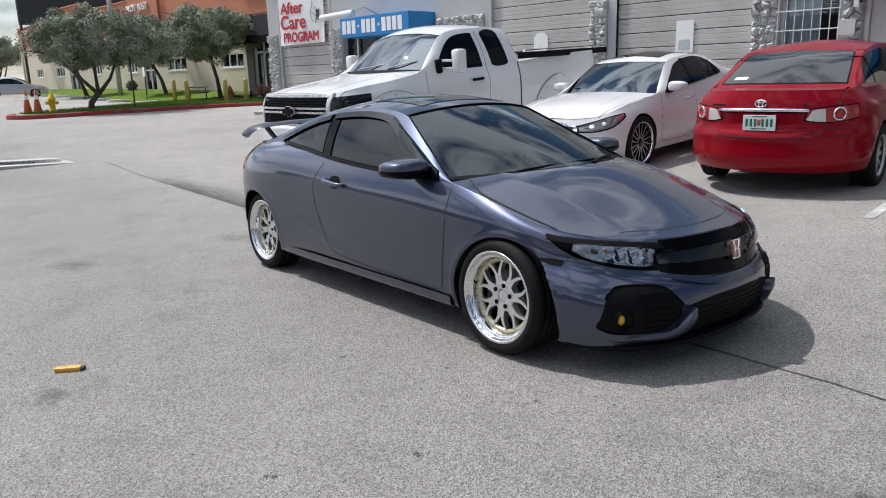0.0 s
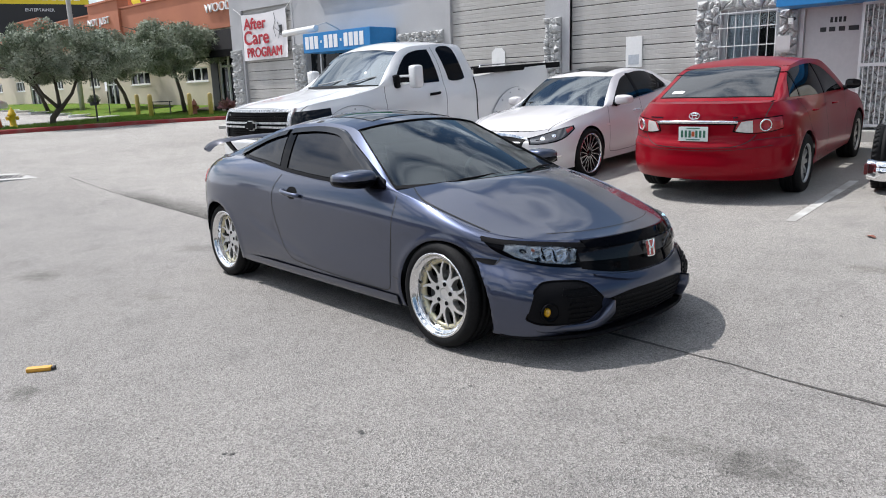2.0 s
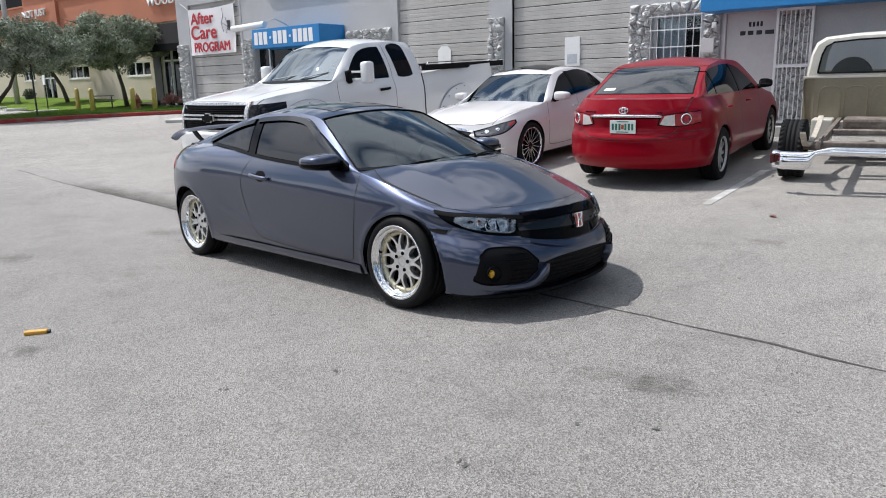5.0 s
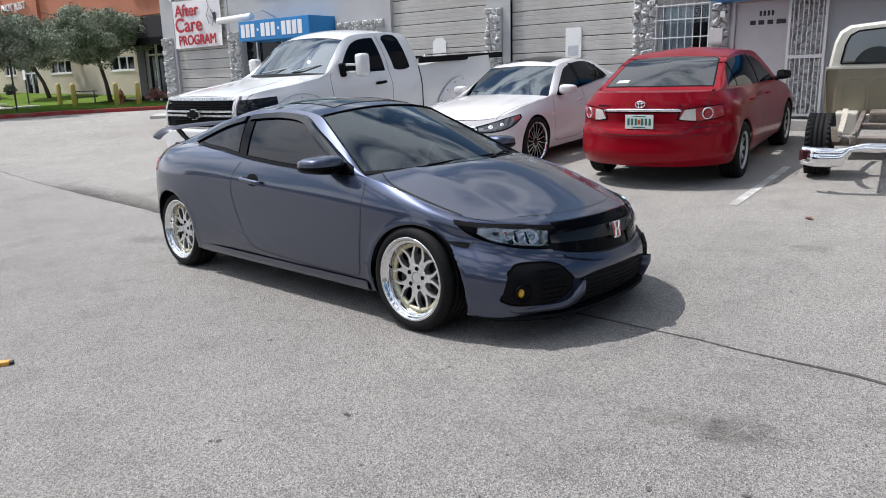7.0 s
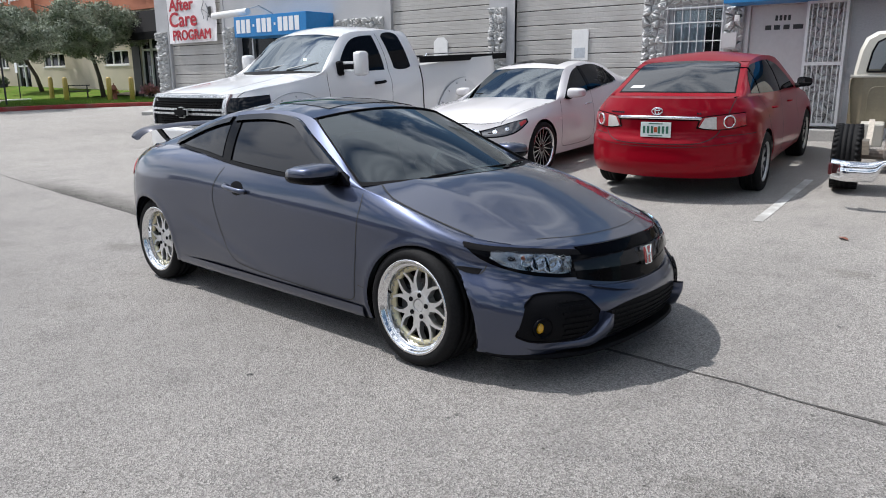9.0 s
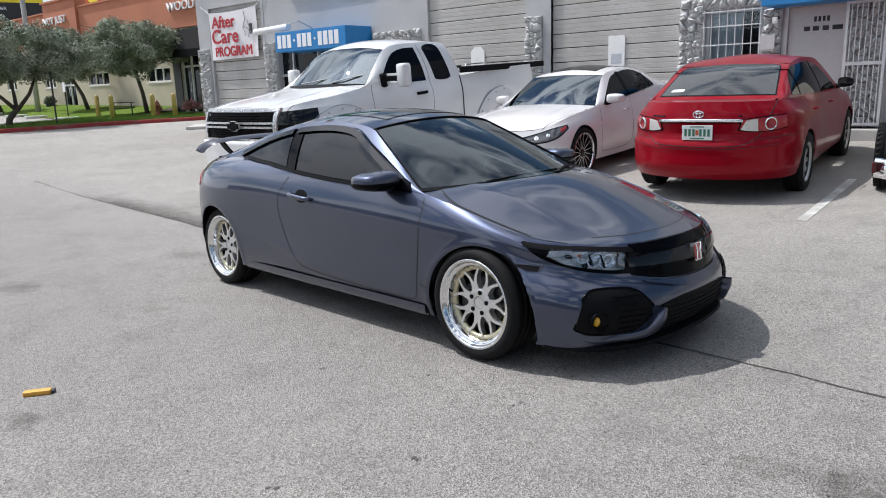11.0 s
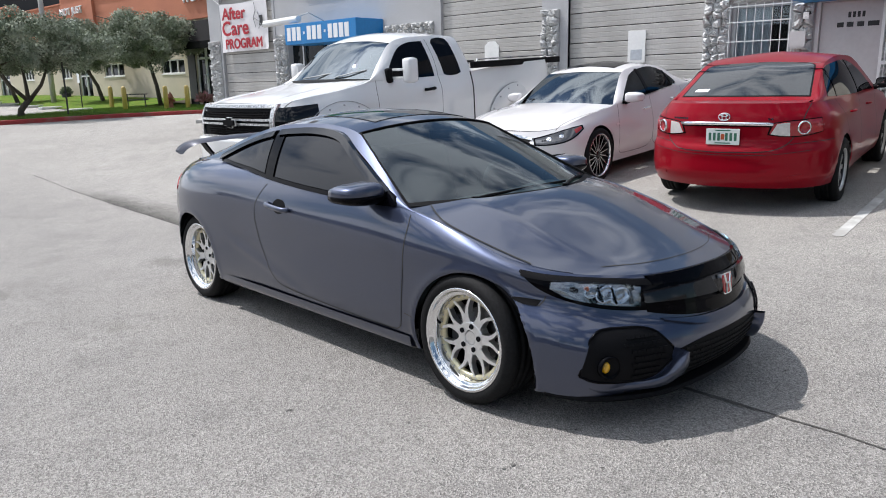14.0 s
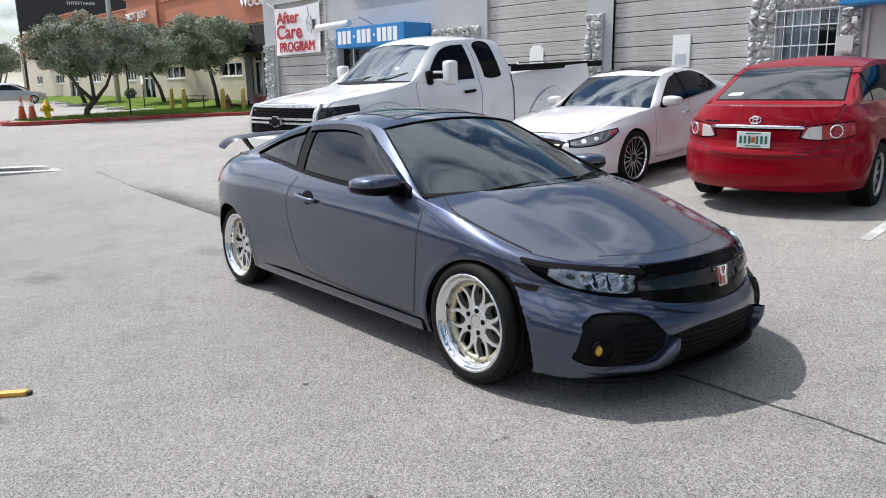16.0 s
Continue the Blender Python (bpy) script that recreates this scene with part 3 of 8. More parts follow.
for i in range(7):
    y = 2.40 + 0.49 * (i + 0.5) / 7
    part("bar", rod(bmesh.new(), (WX - 0.025, y, 0.70), (WX - 0.025, y, 2.46), 0.008, seg=6), M["white_paint"], gate)
gate.location.x = -0.12
stones(2.40, 2.92, 0.62, 2.50)
part("wall_behind", boxed(WX + 0.02, WX + 0.06, 2.34, 2.93, 0.6, 2.54), M["door_paint"], door)

# blue awnings and the notice plates
awning = thing("awning", "flat bright blue awning over the entrance", "awning")
part("canopy", boxed(WX - 0.62, WX - 0.003, -1.2, 4.03, 2.50, 2.78, bevel=0.008), M["blue_panel"], awning)
sign = thing("blue_sign", "blue box sign with a row of large white figures", "sign")
part("box", boxed(WX - 0.86, WX - 0.003, 13.34, 16.03, 2.43, 2.92, bevel=0.012), M["blue_panel"], sign)
for i in range(12):
    if i in (3, 7):
        part("figure_bar", boxed(WX - 0.868, WX - 0.861, 15.93 - i * 0.2 - 0.11, 15.93 - i * 0.2 - 0.05, 2.66, 2.72), M["white_print"], sign)
    else:
        part("figure_bar", boxed(WX - 0.868, WX - 0.861, 15.93 - i * 0.2 - 0.15, 15.93 - i * 0.2, 2.52, 2.84), M["white_print"], sign)
tubel = thing("tube_lamp", "white tube lamp on an arm over the blue sign", "lamp")
part("tube", rod(bmesh.new(), (WX - 0.62, 15.75, 3.06), (WX - 0.62, 17.2, 3.02), 0.085, seg=16), M["white_paint"], tubel)
part("arm", tube(bmesh.new(), [(WX - 0.62, 15.9, 3.1), (WX - 0.45, 15.55, 3.2), (WX - 0.2, 15.4, 3.05), (WX, 15.4, 2.95)], 0.014), M["steel"], tubel)
plate = thing("notice_board", "pale notice board on the roll-up door", "notice board")
part("board", boxed(WX + 0.042, WX + 0.060, 6.66, 7.00, 1.71, 2.27, bevel=0.003), M["white_paint"], plate)
part("print", boxed(WX + 0.038, WX + 0.041, 6.72, 6.94, 1.76, 1.94), M["curtain"], plate)
plate2 = thing("notice_board", "pale house-shaped notice board on the roll-up door", "notice board")
bm = bmesh.new()
f = bm.faces.new([bm.verts.new((WX + 0.040, y, z)) for y, z in ((9.95, 1.7), (10.32, 1.7), (10.32, 2.16), (10.22, 2.25), (10.05, 2.25), (9.95, 2.16))])
r = bmesh.ops.extrude_face_region(bm, geom=[f])
bmesh.ops.translate(bm, vec=(0.015, 0, 0), verts=[v for v in r["geom"] if isinstance(v, bmesh.types.BMVert)])
bmesh.ops.recalc_face_normals(bm, faces=bm.faces)
part("board", bm, M["white_paint"], plate2)
gsign = thing("green_sign", "dark green sign board high on the wall", "sign")
part("board", boxed(WX - 0.08, WX - 0.003, 13.4, 16.38, 3.90, 4.6, bevel=0.01), material("green_panel", (0.01, 0.16, 0.08), 0.5), gsign)

# window bay under the blue sign
bay = thing("window_2", "dark shop window bay under the blue sign", "window", kind="structure")
part("pane", boxed(WX + 0.16, WX + 0.17, 13.3, 17.1, 0.2, 2.62), M["pane"], bay)
for y in (16.55, 15.5, 14.4):
    part("window_frame", boxed(WX + 0.08, WX + 0.158, y - 0.03, y + 0.03, 0.2, 2.62), M["steel"], bay)
part("window_frame", boxed(WX + 0.08, WX + 0.156, 13.3, 17.1, 1.85, 1.91), M["steel"], bay)

# hand-painted cloth banner
banner = thing("banner", "white cloth banner with red hand-painted words", "banner")
bm = bmesh.new()
ny, nz = 30, 18
rows = []
for j in range(nz + 1):
    v = j / nz
    row = []
    for i in range(ny + 1):
        u = i / ny
        y = 20.26 + (17.90 - 20.26) * u
        z = 3.80 - 1.37 * v - 0.05 * math.sin(math.pi * u) * (1 - v) + 0.02 * u
        row.append((WX - 0.05 + 0.018 * math.sin(7 * u + 3 * v) * (0.3 + v), y, z))
    rows.append(row)
part("cloth", grid(bm, rows), M["banner_cloth"], banner)
turn_text = Matrix(((0, 0, -1, 0), (-1, 0, 0, 0), (0, 1, 0, 0), (0, 0, 0, 1)))
for word, size, y, z in (("After", 0.46, 19.50, 3.48), ("Care", 0.56, 19.46, 3.07), ("PROGRAM", 0.38, 19.08, 2.64)):
    bm = letters(word, size, 0.004)
    wide = 1.22 if word != "PROGRAM" else 1.05
    bmesh.ops.transform(bm, matrix=Matrix.Translation((WX - 0.082, y, z)) @ turn_text @ Matrix.Diagonal((wide, 1, 1, 1)), verts=bm.verts)
    # heavier strokes, as laid on with a brush
    o = part("lettering", bm, M["red_print"], banner, "red hand-painted word")
    for dy, dz in ((0.012, 0.0), (-0.012, 0.005), (0.0, 0.012), (0.006, -0.011)):
        c = o.copy()
        scene.collection.objects.link(c)
        c.location = (0.0012 * (1 + abs(dy) * 40), dy, dz)
bm = bmesh.new()
for pts in ([(18.45, 3.72), (18.40, 3.5), (18.52, 3.3), (18.42, 3.05)], [(18.30, 3.45), (18.2, 3.25), (18.28, 3.0)], [(18.46, 3.3), (18.25, 3.2), (18.1, 3.05)]):
    tube(bm, [(WX - 0.078, y, z) for y, z in pts], 0.012, 5)
part("drawing", bm, M["grey_print"], banner, "faint grey line drawing")
part("drawing", boxed(WX - 0.08, WX - 0.074, 18.08, 18.22, 3.08, 3.36), M["black_print"], banner)
for a, b in (((WX - 0.05, 20.26, 3.80), (WX - 0.03, 20.7, 4.02)), ((WX - 0.05, 17.90, 3.80), (WX - 0.03, 17.5, 4.08))):
    part("cord", rod(bmesh.new(), a, b, 0.008, seg=6), M["white_paint"], banner)

# ---- far shop building ----
FX = 20.5
shops = thing("shop_building", "long terracotta and cream shop building behind trees", "building")


def fbox(name, y0, y1, z0, z1, mat, x0=FX, x1=FX + 0.4, label=""):
    return part(name, boxed(x0, x1, y0, y1, z0, z1), mat, shops, label)


def wall_with_holes(y0, y1, z0, z1, holes, mat):
    """Wall pieces round the openings."""
    ys = sorted({y0, y1, *[h[0] for h in holes], *[h[1] for h in holes]})
    for a, b in zip(ys, ys[1:]):
        inside = [h for h in holes if h[0] <= a and b <= h[1]]
        if not inside:
            fbox("wall", a, b, z0, z1, mat)
        else:
            h = inside[0]
            if h[2] > z0:
                fbox("wall", a, b, z0, h[2], mat)
            if h[3] < z1:
                fbox("wall", a, b, h[3], z1, mat)


win_holes = [(37.4, 39.9, 2.2, 2.95), (44.5, 47.2, 2.2, 2.95), (52.2, 53.9, 2.2, 2.95), (59.0, 60.8, 2.2, 2.95), (67.6, 69.7, 2.2, 2.95), (73.5, 75.2, 2.2, 2.95)]
door_holes = [(34.5, 36.2, 0.0, 3.4), (49.2, 51.1, 0.0, 2.8), (64.0, 66.3, 0.0, 2.8)]
wall_with_holes(30.0, 79.0, 0.0, 4.85, win_holes + door_holes, M["cream"])
fbox("upper_wall", 30.0, 47.2, 4.85, 6.85, M["terracotta"], FX - 0.12)
fbox("upper_wall", 47.2, 51.9, 4.85, 7.42, M["terracotta"], FX - 0.30)
fbox("upper_wall", 51.9, 61.3, 4.85, 6.86, M["terracotta"], FX - 0.12)
fbox("upper_wall", 61.3, 66.6, 4.85, 7.42, M["terracotta"], FX - 0.30)
fbox("upper_wall", 66.6, 79.0, 4.85, 6.62, M["terracotta"], FX - 0.12)
fbox("coping", 30.0, 47.18, 6.851, 6.95, M["terracotta"], FX - 0.2)
fbox("coping", 47.1, 52.0, 7.421, 7.53, M["terracotta"], FX - 0.4)
fbox("coping", 52.02, 61.18, 6.861, 6.96, M["terracotta"], FX - 0.2)
fbox("coping", 61.2, 66.7, 7.421, 7.53, M["terracotta"], FX - 0.4)
fbox("coping", 66.72, 79.1, 6.621, 6.73, M["terracotta"], FX - 0.2)
fbox("roof", 30.0, 79.0, 6.2, 6.3, M["concrete"], FX + 0.41, FX + 18)
fbox("side_wall", 29.7, 29.99, 0.0, 6.6, M["cream"], FX - 0.1, FX + 18)
fbox("side_wall", 79.01, 79.3, 0.0, 6.6, M["cream"], FX - 0.1, FX + 18)
for a, b, c, d in win_holes:
    w = part("window", boxed(FX + 0.12, FX + 0.13, a, b, c, d), M["pane"], shops)
    part("frame", box(box(boxed(FX + 0.04, FX + 0.118, a, b, c, c + 0.06), FX + 0.04, FX + 0.118, a, b, d - 0.06, d), FX - 0.03, FX + 0.03, a - 0.05, b + 0.05, c - 0.06, c - 0.002), M["white_paint"], w)
    n = 3
    for i in range(n + 1):
        y = a + (b - a) * i / n
        part("mullion", boxed(FX + 0.05, FX + 0.117, y - 0.035, y + 0.035, c + 0.061, d - 0.061), M["white_paint"], w)
for a, b, c, d in door_holes:
    w = part("door", boxed(FX + 0.16, FX + 0.17, a, b, 0.6, d), M["pane"], shops)
    for i in range(3):
        y = a + (b - a) * i / 2
        part("frame", boxed(FX + 0.08, FX + 0.158, y - 0.06, y + 0.06, 0.6, d), M["white_paint"], w)
    part("frame", boxed(FX + 0.08, FX + 0.157, a, b, d - 0.55, d - 0.45), M["white_paint"], w)
    part("door_handle", boxed(FX + 0.04, FX + 0.078, (a + b) / 2 + 0.12, (a + b) / 2 + 0.17, 1.6, 2.1), M["steel"], w)
bm = bmesh.new()
rows = [[(FX - 0.13, y, 4.75), (FX - 1.05, y, 3.65), (FX - 1.05, y, 3.3)] for y in (32.0, 36.6)]
grid(bm, rows)
bm.faces.new([bm.verts.new(p) for p in ((FX - 0.13, 36.6, 4.75), (FX - 0.85, 36.6, 3.75), (FX - 0.85, 36.6, 3.5), (FX - 0.13, 36.6, 3.5))])
part("awning", bm, M["black_cloth"], shops, "black canvas door awning")
fbox("entrance_surround", 33.0, 37.0, 3.41, 4.70, M["black_print"], FX - 0.05, FX - 0.002)
fbox("entrance_surround", 36.22, 36.95, 0.3, 3.40, M["black_print"], FX - 0.05, FX - 0.002)
for word, size, y, z, x in (("WOOD", 0.62, 35.38, 5.88, FX - 0.14), ("NOT JUST", 0.62, 50.2, 6.30, FX - 0.32), ("BEDS", 0.50, 50.2, 5.66, FX - 0.32)):
    if word == "BEDS":
        part("sign_bar", boxed(x - 0.06, x - 0.005, y - 0.9, y + 0.7, z - 0.16, z + 0.16), M["white_print"], shops)
        continue
    bm = letters(word, size, 0.04)
    bmesh.ops.transform(bm, matrix=Matrix.Translation((x - 0.05, y, z)) @ turn_text @ Matrix.Diagonal((1.26, 1, 1, 1)), verts=bm.verts)
    part("sign_letters", bm, M["white_print"], shops, "white raised sign letters")

# billboards behind the roof
M["sign_yellow"] = material("sign_yellow", (0.78, 0.60, 0.03), 0.5, vary=0.04, scale=1)
BB = pose(27.4, 69.6, 0, 0, 0, math.degrees(math.atan2(5.1, -11.1)))
bb = thing("billboard", "black roadside billboard with a yellow field and white lettering", "billboard", BB)
part("panel", boxed(0.0, 9.1, 0.0, 0.3, 6.7, 14.0), M["black_print"], bb)
part("field", boxed(0.0, 9.1, 0.304, 0.33, 9.62, 14.0), M["sign_yellow"], bb, "yellow field")
bm = letters("ENTERTAINER", 0.36, 0.02)
bmesh.ops.transform(bm, matrix=Matrix.Translation((1.35 + 2.6, 0.32, 9.12)) @ Matrix.Rotation(math.pi, 4, "Z") @ Matrix.Rotation(math.pi / 2, 4, "X"), verts=bm.verts)
part("lettering", bm, M["white_print"], bb)
for i in range(6):
    part("letter_block", boxed(0.7 + 0.62 * i, 1.15 + 0.62 * i, 0.334, 0.36, 9.95, 11.0), M["white_print"], bb)
part("leg", rod(bmesh.new(), (6, -0.6, 0), (6, -0.6, 13.5), 0.45, seg=16), M["iron"], bb)
bb2 = thing("billboard", "black billboard with yellow, red and white shapes", "billboard")
part("panel", boxed(26.4, 26.7, 48.5, 61.5, 8.3, 13.5), M["black_print"], bb2)
part("field", boxed(26.36, 26.398, 50.0, 56.2, 8.4, 13.4), M["white_print"], bb2, "white field")
for pts, mt in ((((57.0, 8.4), (58.2, 8.4), (60.3, 9.6), (60.0, 10.6), (58.3, 9.9)), M["sign_yellow"]), (((58.6, 8.55), (59.3, 8.5), (59.6, 9.0), (59.0, 9.2)), M["cone_orange"]), (((56.3, 8.4), (57.0, 8.6), (57.6, 11.4), (56.6, 11.4)), M["red_print"])):
    bm = bmesh.new()
    spoke_plate = [bm.verts.new((26.38 if mt is not M["cone_orange"] else 26.35, y, z)) for y, z in pts]
    f = bm.faces.new(spoke_plate)
    r = bmesh.ops.extrude_face_region(bm, geom=[f])
    bmesh.ops.translate(bm, vec=(0.018, 0, 0), verts=[v for v in r["geom"] if isinstance(v, bmesh.types.BMVert)])
    bmesh.ops.recalc_face_normals(bm, faces=bm.faces)
    part("field", bm, mt, bb2)
part("leg", rod(bmesh.new(), (27.2, 53, 0), (27.2, 53, 12), 0.4, seg=16), M["iron"], bb2)

# ---- lawn island ----
def lz(x, y):
    return gz(x, y) + 0.13


KY = 29.2
lawn_pts_y = span((29.35, 34.0, 0.5), (34, 60, 2.0))
bm = grid(bmesh.new(), [[(7.4 + max(0.0, min(10.6, (y - 31.6) * 1.7)) + (20.42 - 7.4 - max(0.0, min(10.6, (y - 31.6) * 1.7))) * i / 14, y, lz(7.4 + (13.0) * i / 14, y) + 0.01) for i in range(15)] for y in lawn_pts_y])
tagged(part("lawn", bm, M["soil"], smooth=True), "sunlit lawn island beside the shops", "lawn", kind="structure")
kerb_pts = [(18.6 - 0.6 * i, KY - 0.0 * i) for i in range(19)] + [(7.8 - 0.9 * math.sin(a), KY + 0.9 - 0.9 * math.cos(a)) for a in np.linspace(0.2, 2.4, 10)]
rows = []
for i, (x, y) in enumerate(kerb_pts):
    a, b = kerb_pts[max(0, i - 1)], kerb_pts[min(len(kerb_pts) - 1, i + 1)]
    d = Vector((b[0] - a[0], b[1] - a[1])).normalized()
    nx, ny_ = -d.y, d.x
    z = gz(x, y)
    rows.append([(x + nx * 0.10, y + ny_ * 0.10, z - 0.02), (x + nx * 0.085, y + ny_ * 0.085, z + 0.13), (x + nx * 0.06, y + ny_ * 0.06, z + 0.155), (x - nx * 0.09, y - ny_ * 0.09, z + 0.155), (x - nx * 0.09, y - ny_ * 0.09, z - 0.02)])
bm = grid(bmesh.new(), rows)
bmesh.ops.recalc_face_normals(bm, faces=bm.faces)
tagged(part("kerb", bm, M["kerb_red"]), "red-painted concrete kerb round the lawn", "kerb", kind="structure")

grass_rnd = random.Random(3)
verts, faces = [], []
for i in range(26000):
    y = 29.45 + 8.5 * grass_rnd.random() ** 1.5
    lo = 7.6 + max(0.0, min(10.6, (y - 31.6) * 1.7))
    x = grass_rnd.uniform(lo, 20.3)
    z = lz(x, y)
    h, a, w = grass_rnd.uniform(0.04, 0.11), grass_rnd.uniform(0, 6.28), 0.012
    k = len(verts)
    verts += [(x - w * math.cos(a), y - w * math.sin(a), z), (x + w * math.cos(a), y + w * math.sin(a), z), (x + grass_rnd.uniform(-0.03, 0.03), y + grass_rnd.uniform(-0.03, 0.03), z + h)]
    faces.append((k, k + 1, k + 2))
me = bpy.data.meshes.new("grass")
me.from_pydata(verts, [], faces)
me.materials.append(M["grass"])
tagged(new("grass", me), "short green grass on the lawn island", "grass", kind="stuff")


def tree(x, y, height, crown_r, seed, lean=0.0, split=True, trunk_r=0.09):
    rnd = random.Random(seed)
    z = lz(x, y)
    t = thing("tree", "small olive-green street tree with a rounded crown", "tree", Matrix.Translation((x, y, z)), group="street trees")
    bm = bmesh.new()
    fork = height * (0.30 if split else 0.37)
    base = Vector((0, 0, -0.05))
    tips = []
    if split:
        stems = [(-0.55 * crown_r * 0.6, 0.15), (0.50 * crown_r * 0.6, -0.1), (0.1, 0.5)]
        tube(bm, [base, (0.02, 0, 0.25), (lean * 0.3, 0, fork * 0.55)], [trunk_r * 1.35, trunk_r, trunk_r * 0.9], 8)
        b0 = Vector((lean * 0.3, 0, fork * 0.5))
    else:
        tube(bm, [base, (lean * 0.3, 0, fork * 0.6), (lean, 0, fork * 1.35)], [trunk_r * 1.2, trunk_r * 0.9, trunk_r * 0.75], 8)
        b0 = Vector((lean, 0, fork * 1.3))
        stems = [(-0.45 * crown_r, 0.2), (0.45 * crown_r, -0.2), (0.05, 0.5)]
    for dx, dy in stems:
        e = b0 + Vector((dx, dy, height * 0.34))
        m = b0.lerp(e, 0.5) + Vector((dx * 0.12, 0, -0.05))
        tube(bm, [b0, m, e], [trunk_r * 0.72, trunk_r * 0.55, trunk_r * 0.35], 7)
        for k in range(4):
            a = rnd.uniform(0, 6.28)
            e2 = e + Vector((math.cos(a) * crown_r * 0.5, math.sin(a) * crown_r * 0.5, rnd.uniform(0.1, 0.6)))
            tube(bm, [e, e.lerp(e2, 0.5) + Vector((0, 0, 0.08)), e2], [trunk_r * 0.32, trunk_r * 0.22, trunk_r * 0.1], 5)
    part("trunk", bm, M["bark"], t, smooth=True)
    # crown: thousands of small leaves in overlapping tufts
    cz = height * 0.70
    verts, faces = [], []
    tufts = []
    for k in range(95):
        while True:
            p = Vector((rnd.uniform(-1, 1), rnd.uniform(-1, 1), rnd.uniform(-1, 1)))
            if 0.42 < p.length < 1:
                break
        p = Vector((p.x * crown_r * rnd.uniform(0.8, 1.08), p.y * crown_r * rnd.uniform(0.8, 1.08), p.z * height * 0.29 * rnd.uniform(0.85, 1.1)))
        if p.z < -0.2:
            p.z *= 0.88
        tufts.append((p + Vector((lean * 0.6, 0, cz)), rnd.uniform(0.36, 0.60)))
    for c, r in tufts:
        for i in range(420):
            d = Vector((rnd.gauss(0, 1), rnd.gauss(0, 1), rnd.gauss(0, 1))).normalized()
            p = c + Vector((d.x, d.y, d.z * 0.85)) * r * rnd.uniform(0.45, 1.05) ** 0.5
            f = (d + Vector((rnd.gauss(0, 0.45), rnd.gauss(0, 0.45), rnd.gauss(0, 0.45)))).normalized()
            a = f.cross(Vector((rnd.gauss(0, 1), rnd.gauss(0, 1), rnd.gauss(0, 1)))).normalized()
            s = f.cross(a)
            l, w = rnd.uniform(0.07, 0.14), rnd.uniform(0.022, 0.040)
            k = len(verts)
            verts += [tuple(p), tuple(p + a * l * 0.5 + s * w), tuple(p + a * l), tuple(p + a * l * 0.5 - s * w)]
            faces.append((k, k + 1, k + 2, k + 3))
    me = bpy.data.meshes.new("crown")
    me.from_pydata(verts, [], faces)
    me.materials.append(M["leaf"])
    c = new("crown", me)
    c.parent = t
    return t


tree(10.27, 31.6, 3.9, 2.75, 11, lean=1.15, trunk_r=0.12)
tree(18.4, 36.3, 4.75, 2.35, 12, lean=-0.45, split=False, trunk_r=0.11)
tree(16.9, 52.0, 4.2, 2.0, 15, lean=-1.0, split=False, trunk_r=0.12)
tree(19.0, 44.3, 4.55, 1.9, 13, lean=-0.9, split=False, trunk_r=0.12)
tree(19.6, 86.5, 5.8, 2.7, 14, trunk_r=0.16)
tree(22.5, 97.0, 6.2, 3.0, 16, trunk_r=0.16)

def bollard(x, y):
    t = thing("bollard", "yellow-painted concrete bollard on the lawn", "bollard", Matrix.Translation((x, y, lz(x, y) - 0.03)), group="yellow bollards")
    part("post", lathe(bmesh.new(), [(0.001, 0), (0.105, 0), (0.105, 0.95), (0.095, 1.02), (0.06, 1.07), (0.001, 1.085)], 14, "z"), M["yellow_paint"], t, smooth=True)


for x, y in ((17.44, 31.9), (16.5, 32.1), (15.3, 33.6), (16.2, 37.0)):
    bollard(x, y)


def hydrant(x, y, mat, label):
    t = thing("fire_hydrant", label, "hydrant", Matrix.Translation((x, y, lz(x, y))))
    part("barrel", lathe(bmesh.new(), [(0.001, 0), (0.16, 0), (0.16, 0.05), (0.11, 0.06), (0.11, 0.45), (0.15, 0.46), (0.15, 0.51), (0.12, 0.54), (0.09, 0.66), (0.03, 0.70), (0.03, 0.76), (0.001, 0.77)], 18, "z"), mat, t, smooth=True)
    for a in (0.3, 1.87, 3.44):
        d = Vector((math.cos(a), math.sin(a), 0))
        part("outlet", rod(rod(bmesh.new(), d * 0.1 + Vector((0, 0, 0.36)), d * 0.2 + Vector((0, 0, 0.36)), 0.06, seg=12), d * 0.2 + Vector((0, 0, 0.36)), d * 0.225 + Vector((0, 0, 0.36)), 0.075, seg=12), mat, t)


hydrant(8.55, 30.7, M["hydrant_yellow"], "yellow fire hydrant on the lawn corner")
hydrant(17.3, 33.2, M["rust"], "dull red valve standpipe between the bollards")


def cone(x, y):
    t = thing("traffic_cone", "orange traffic cone standing on the kerb corner", "traffic cone", Matrix.Translation((x, y, gz(x, y) + 0.15)), group="traffic cones")
    part("base", boxed(-0.19, 0.19, -0.19, 0.19, 0, 0.035, bevel=0.01), M["black_print"], t)
    part("body", lathe(bmesh.new(), [(0.15, 0.035), (0.03, 0.86), (0.001, 0.87)], 18, "z"), M["cone_orange"], t, smooth=True)
    part("collar", lathe(bmesh.new(), [(0.086, 0.50), (0.064, 0.65)], 18, "z"), M["white_print"], t)


cone(7.98, 30.5)
cone(7.70, 30.75)
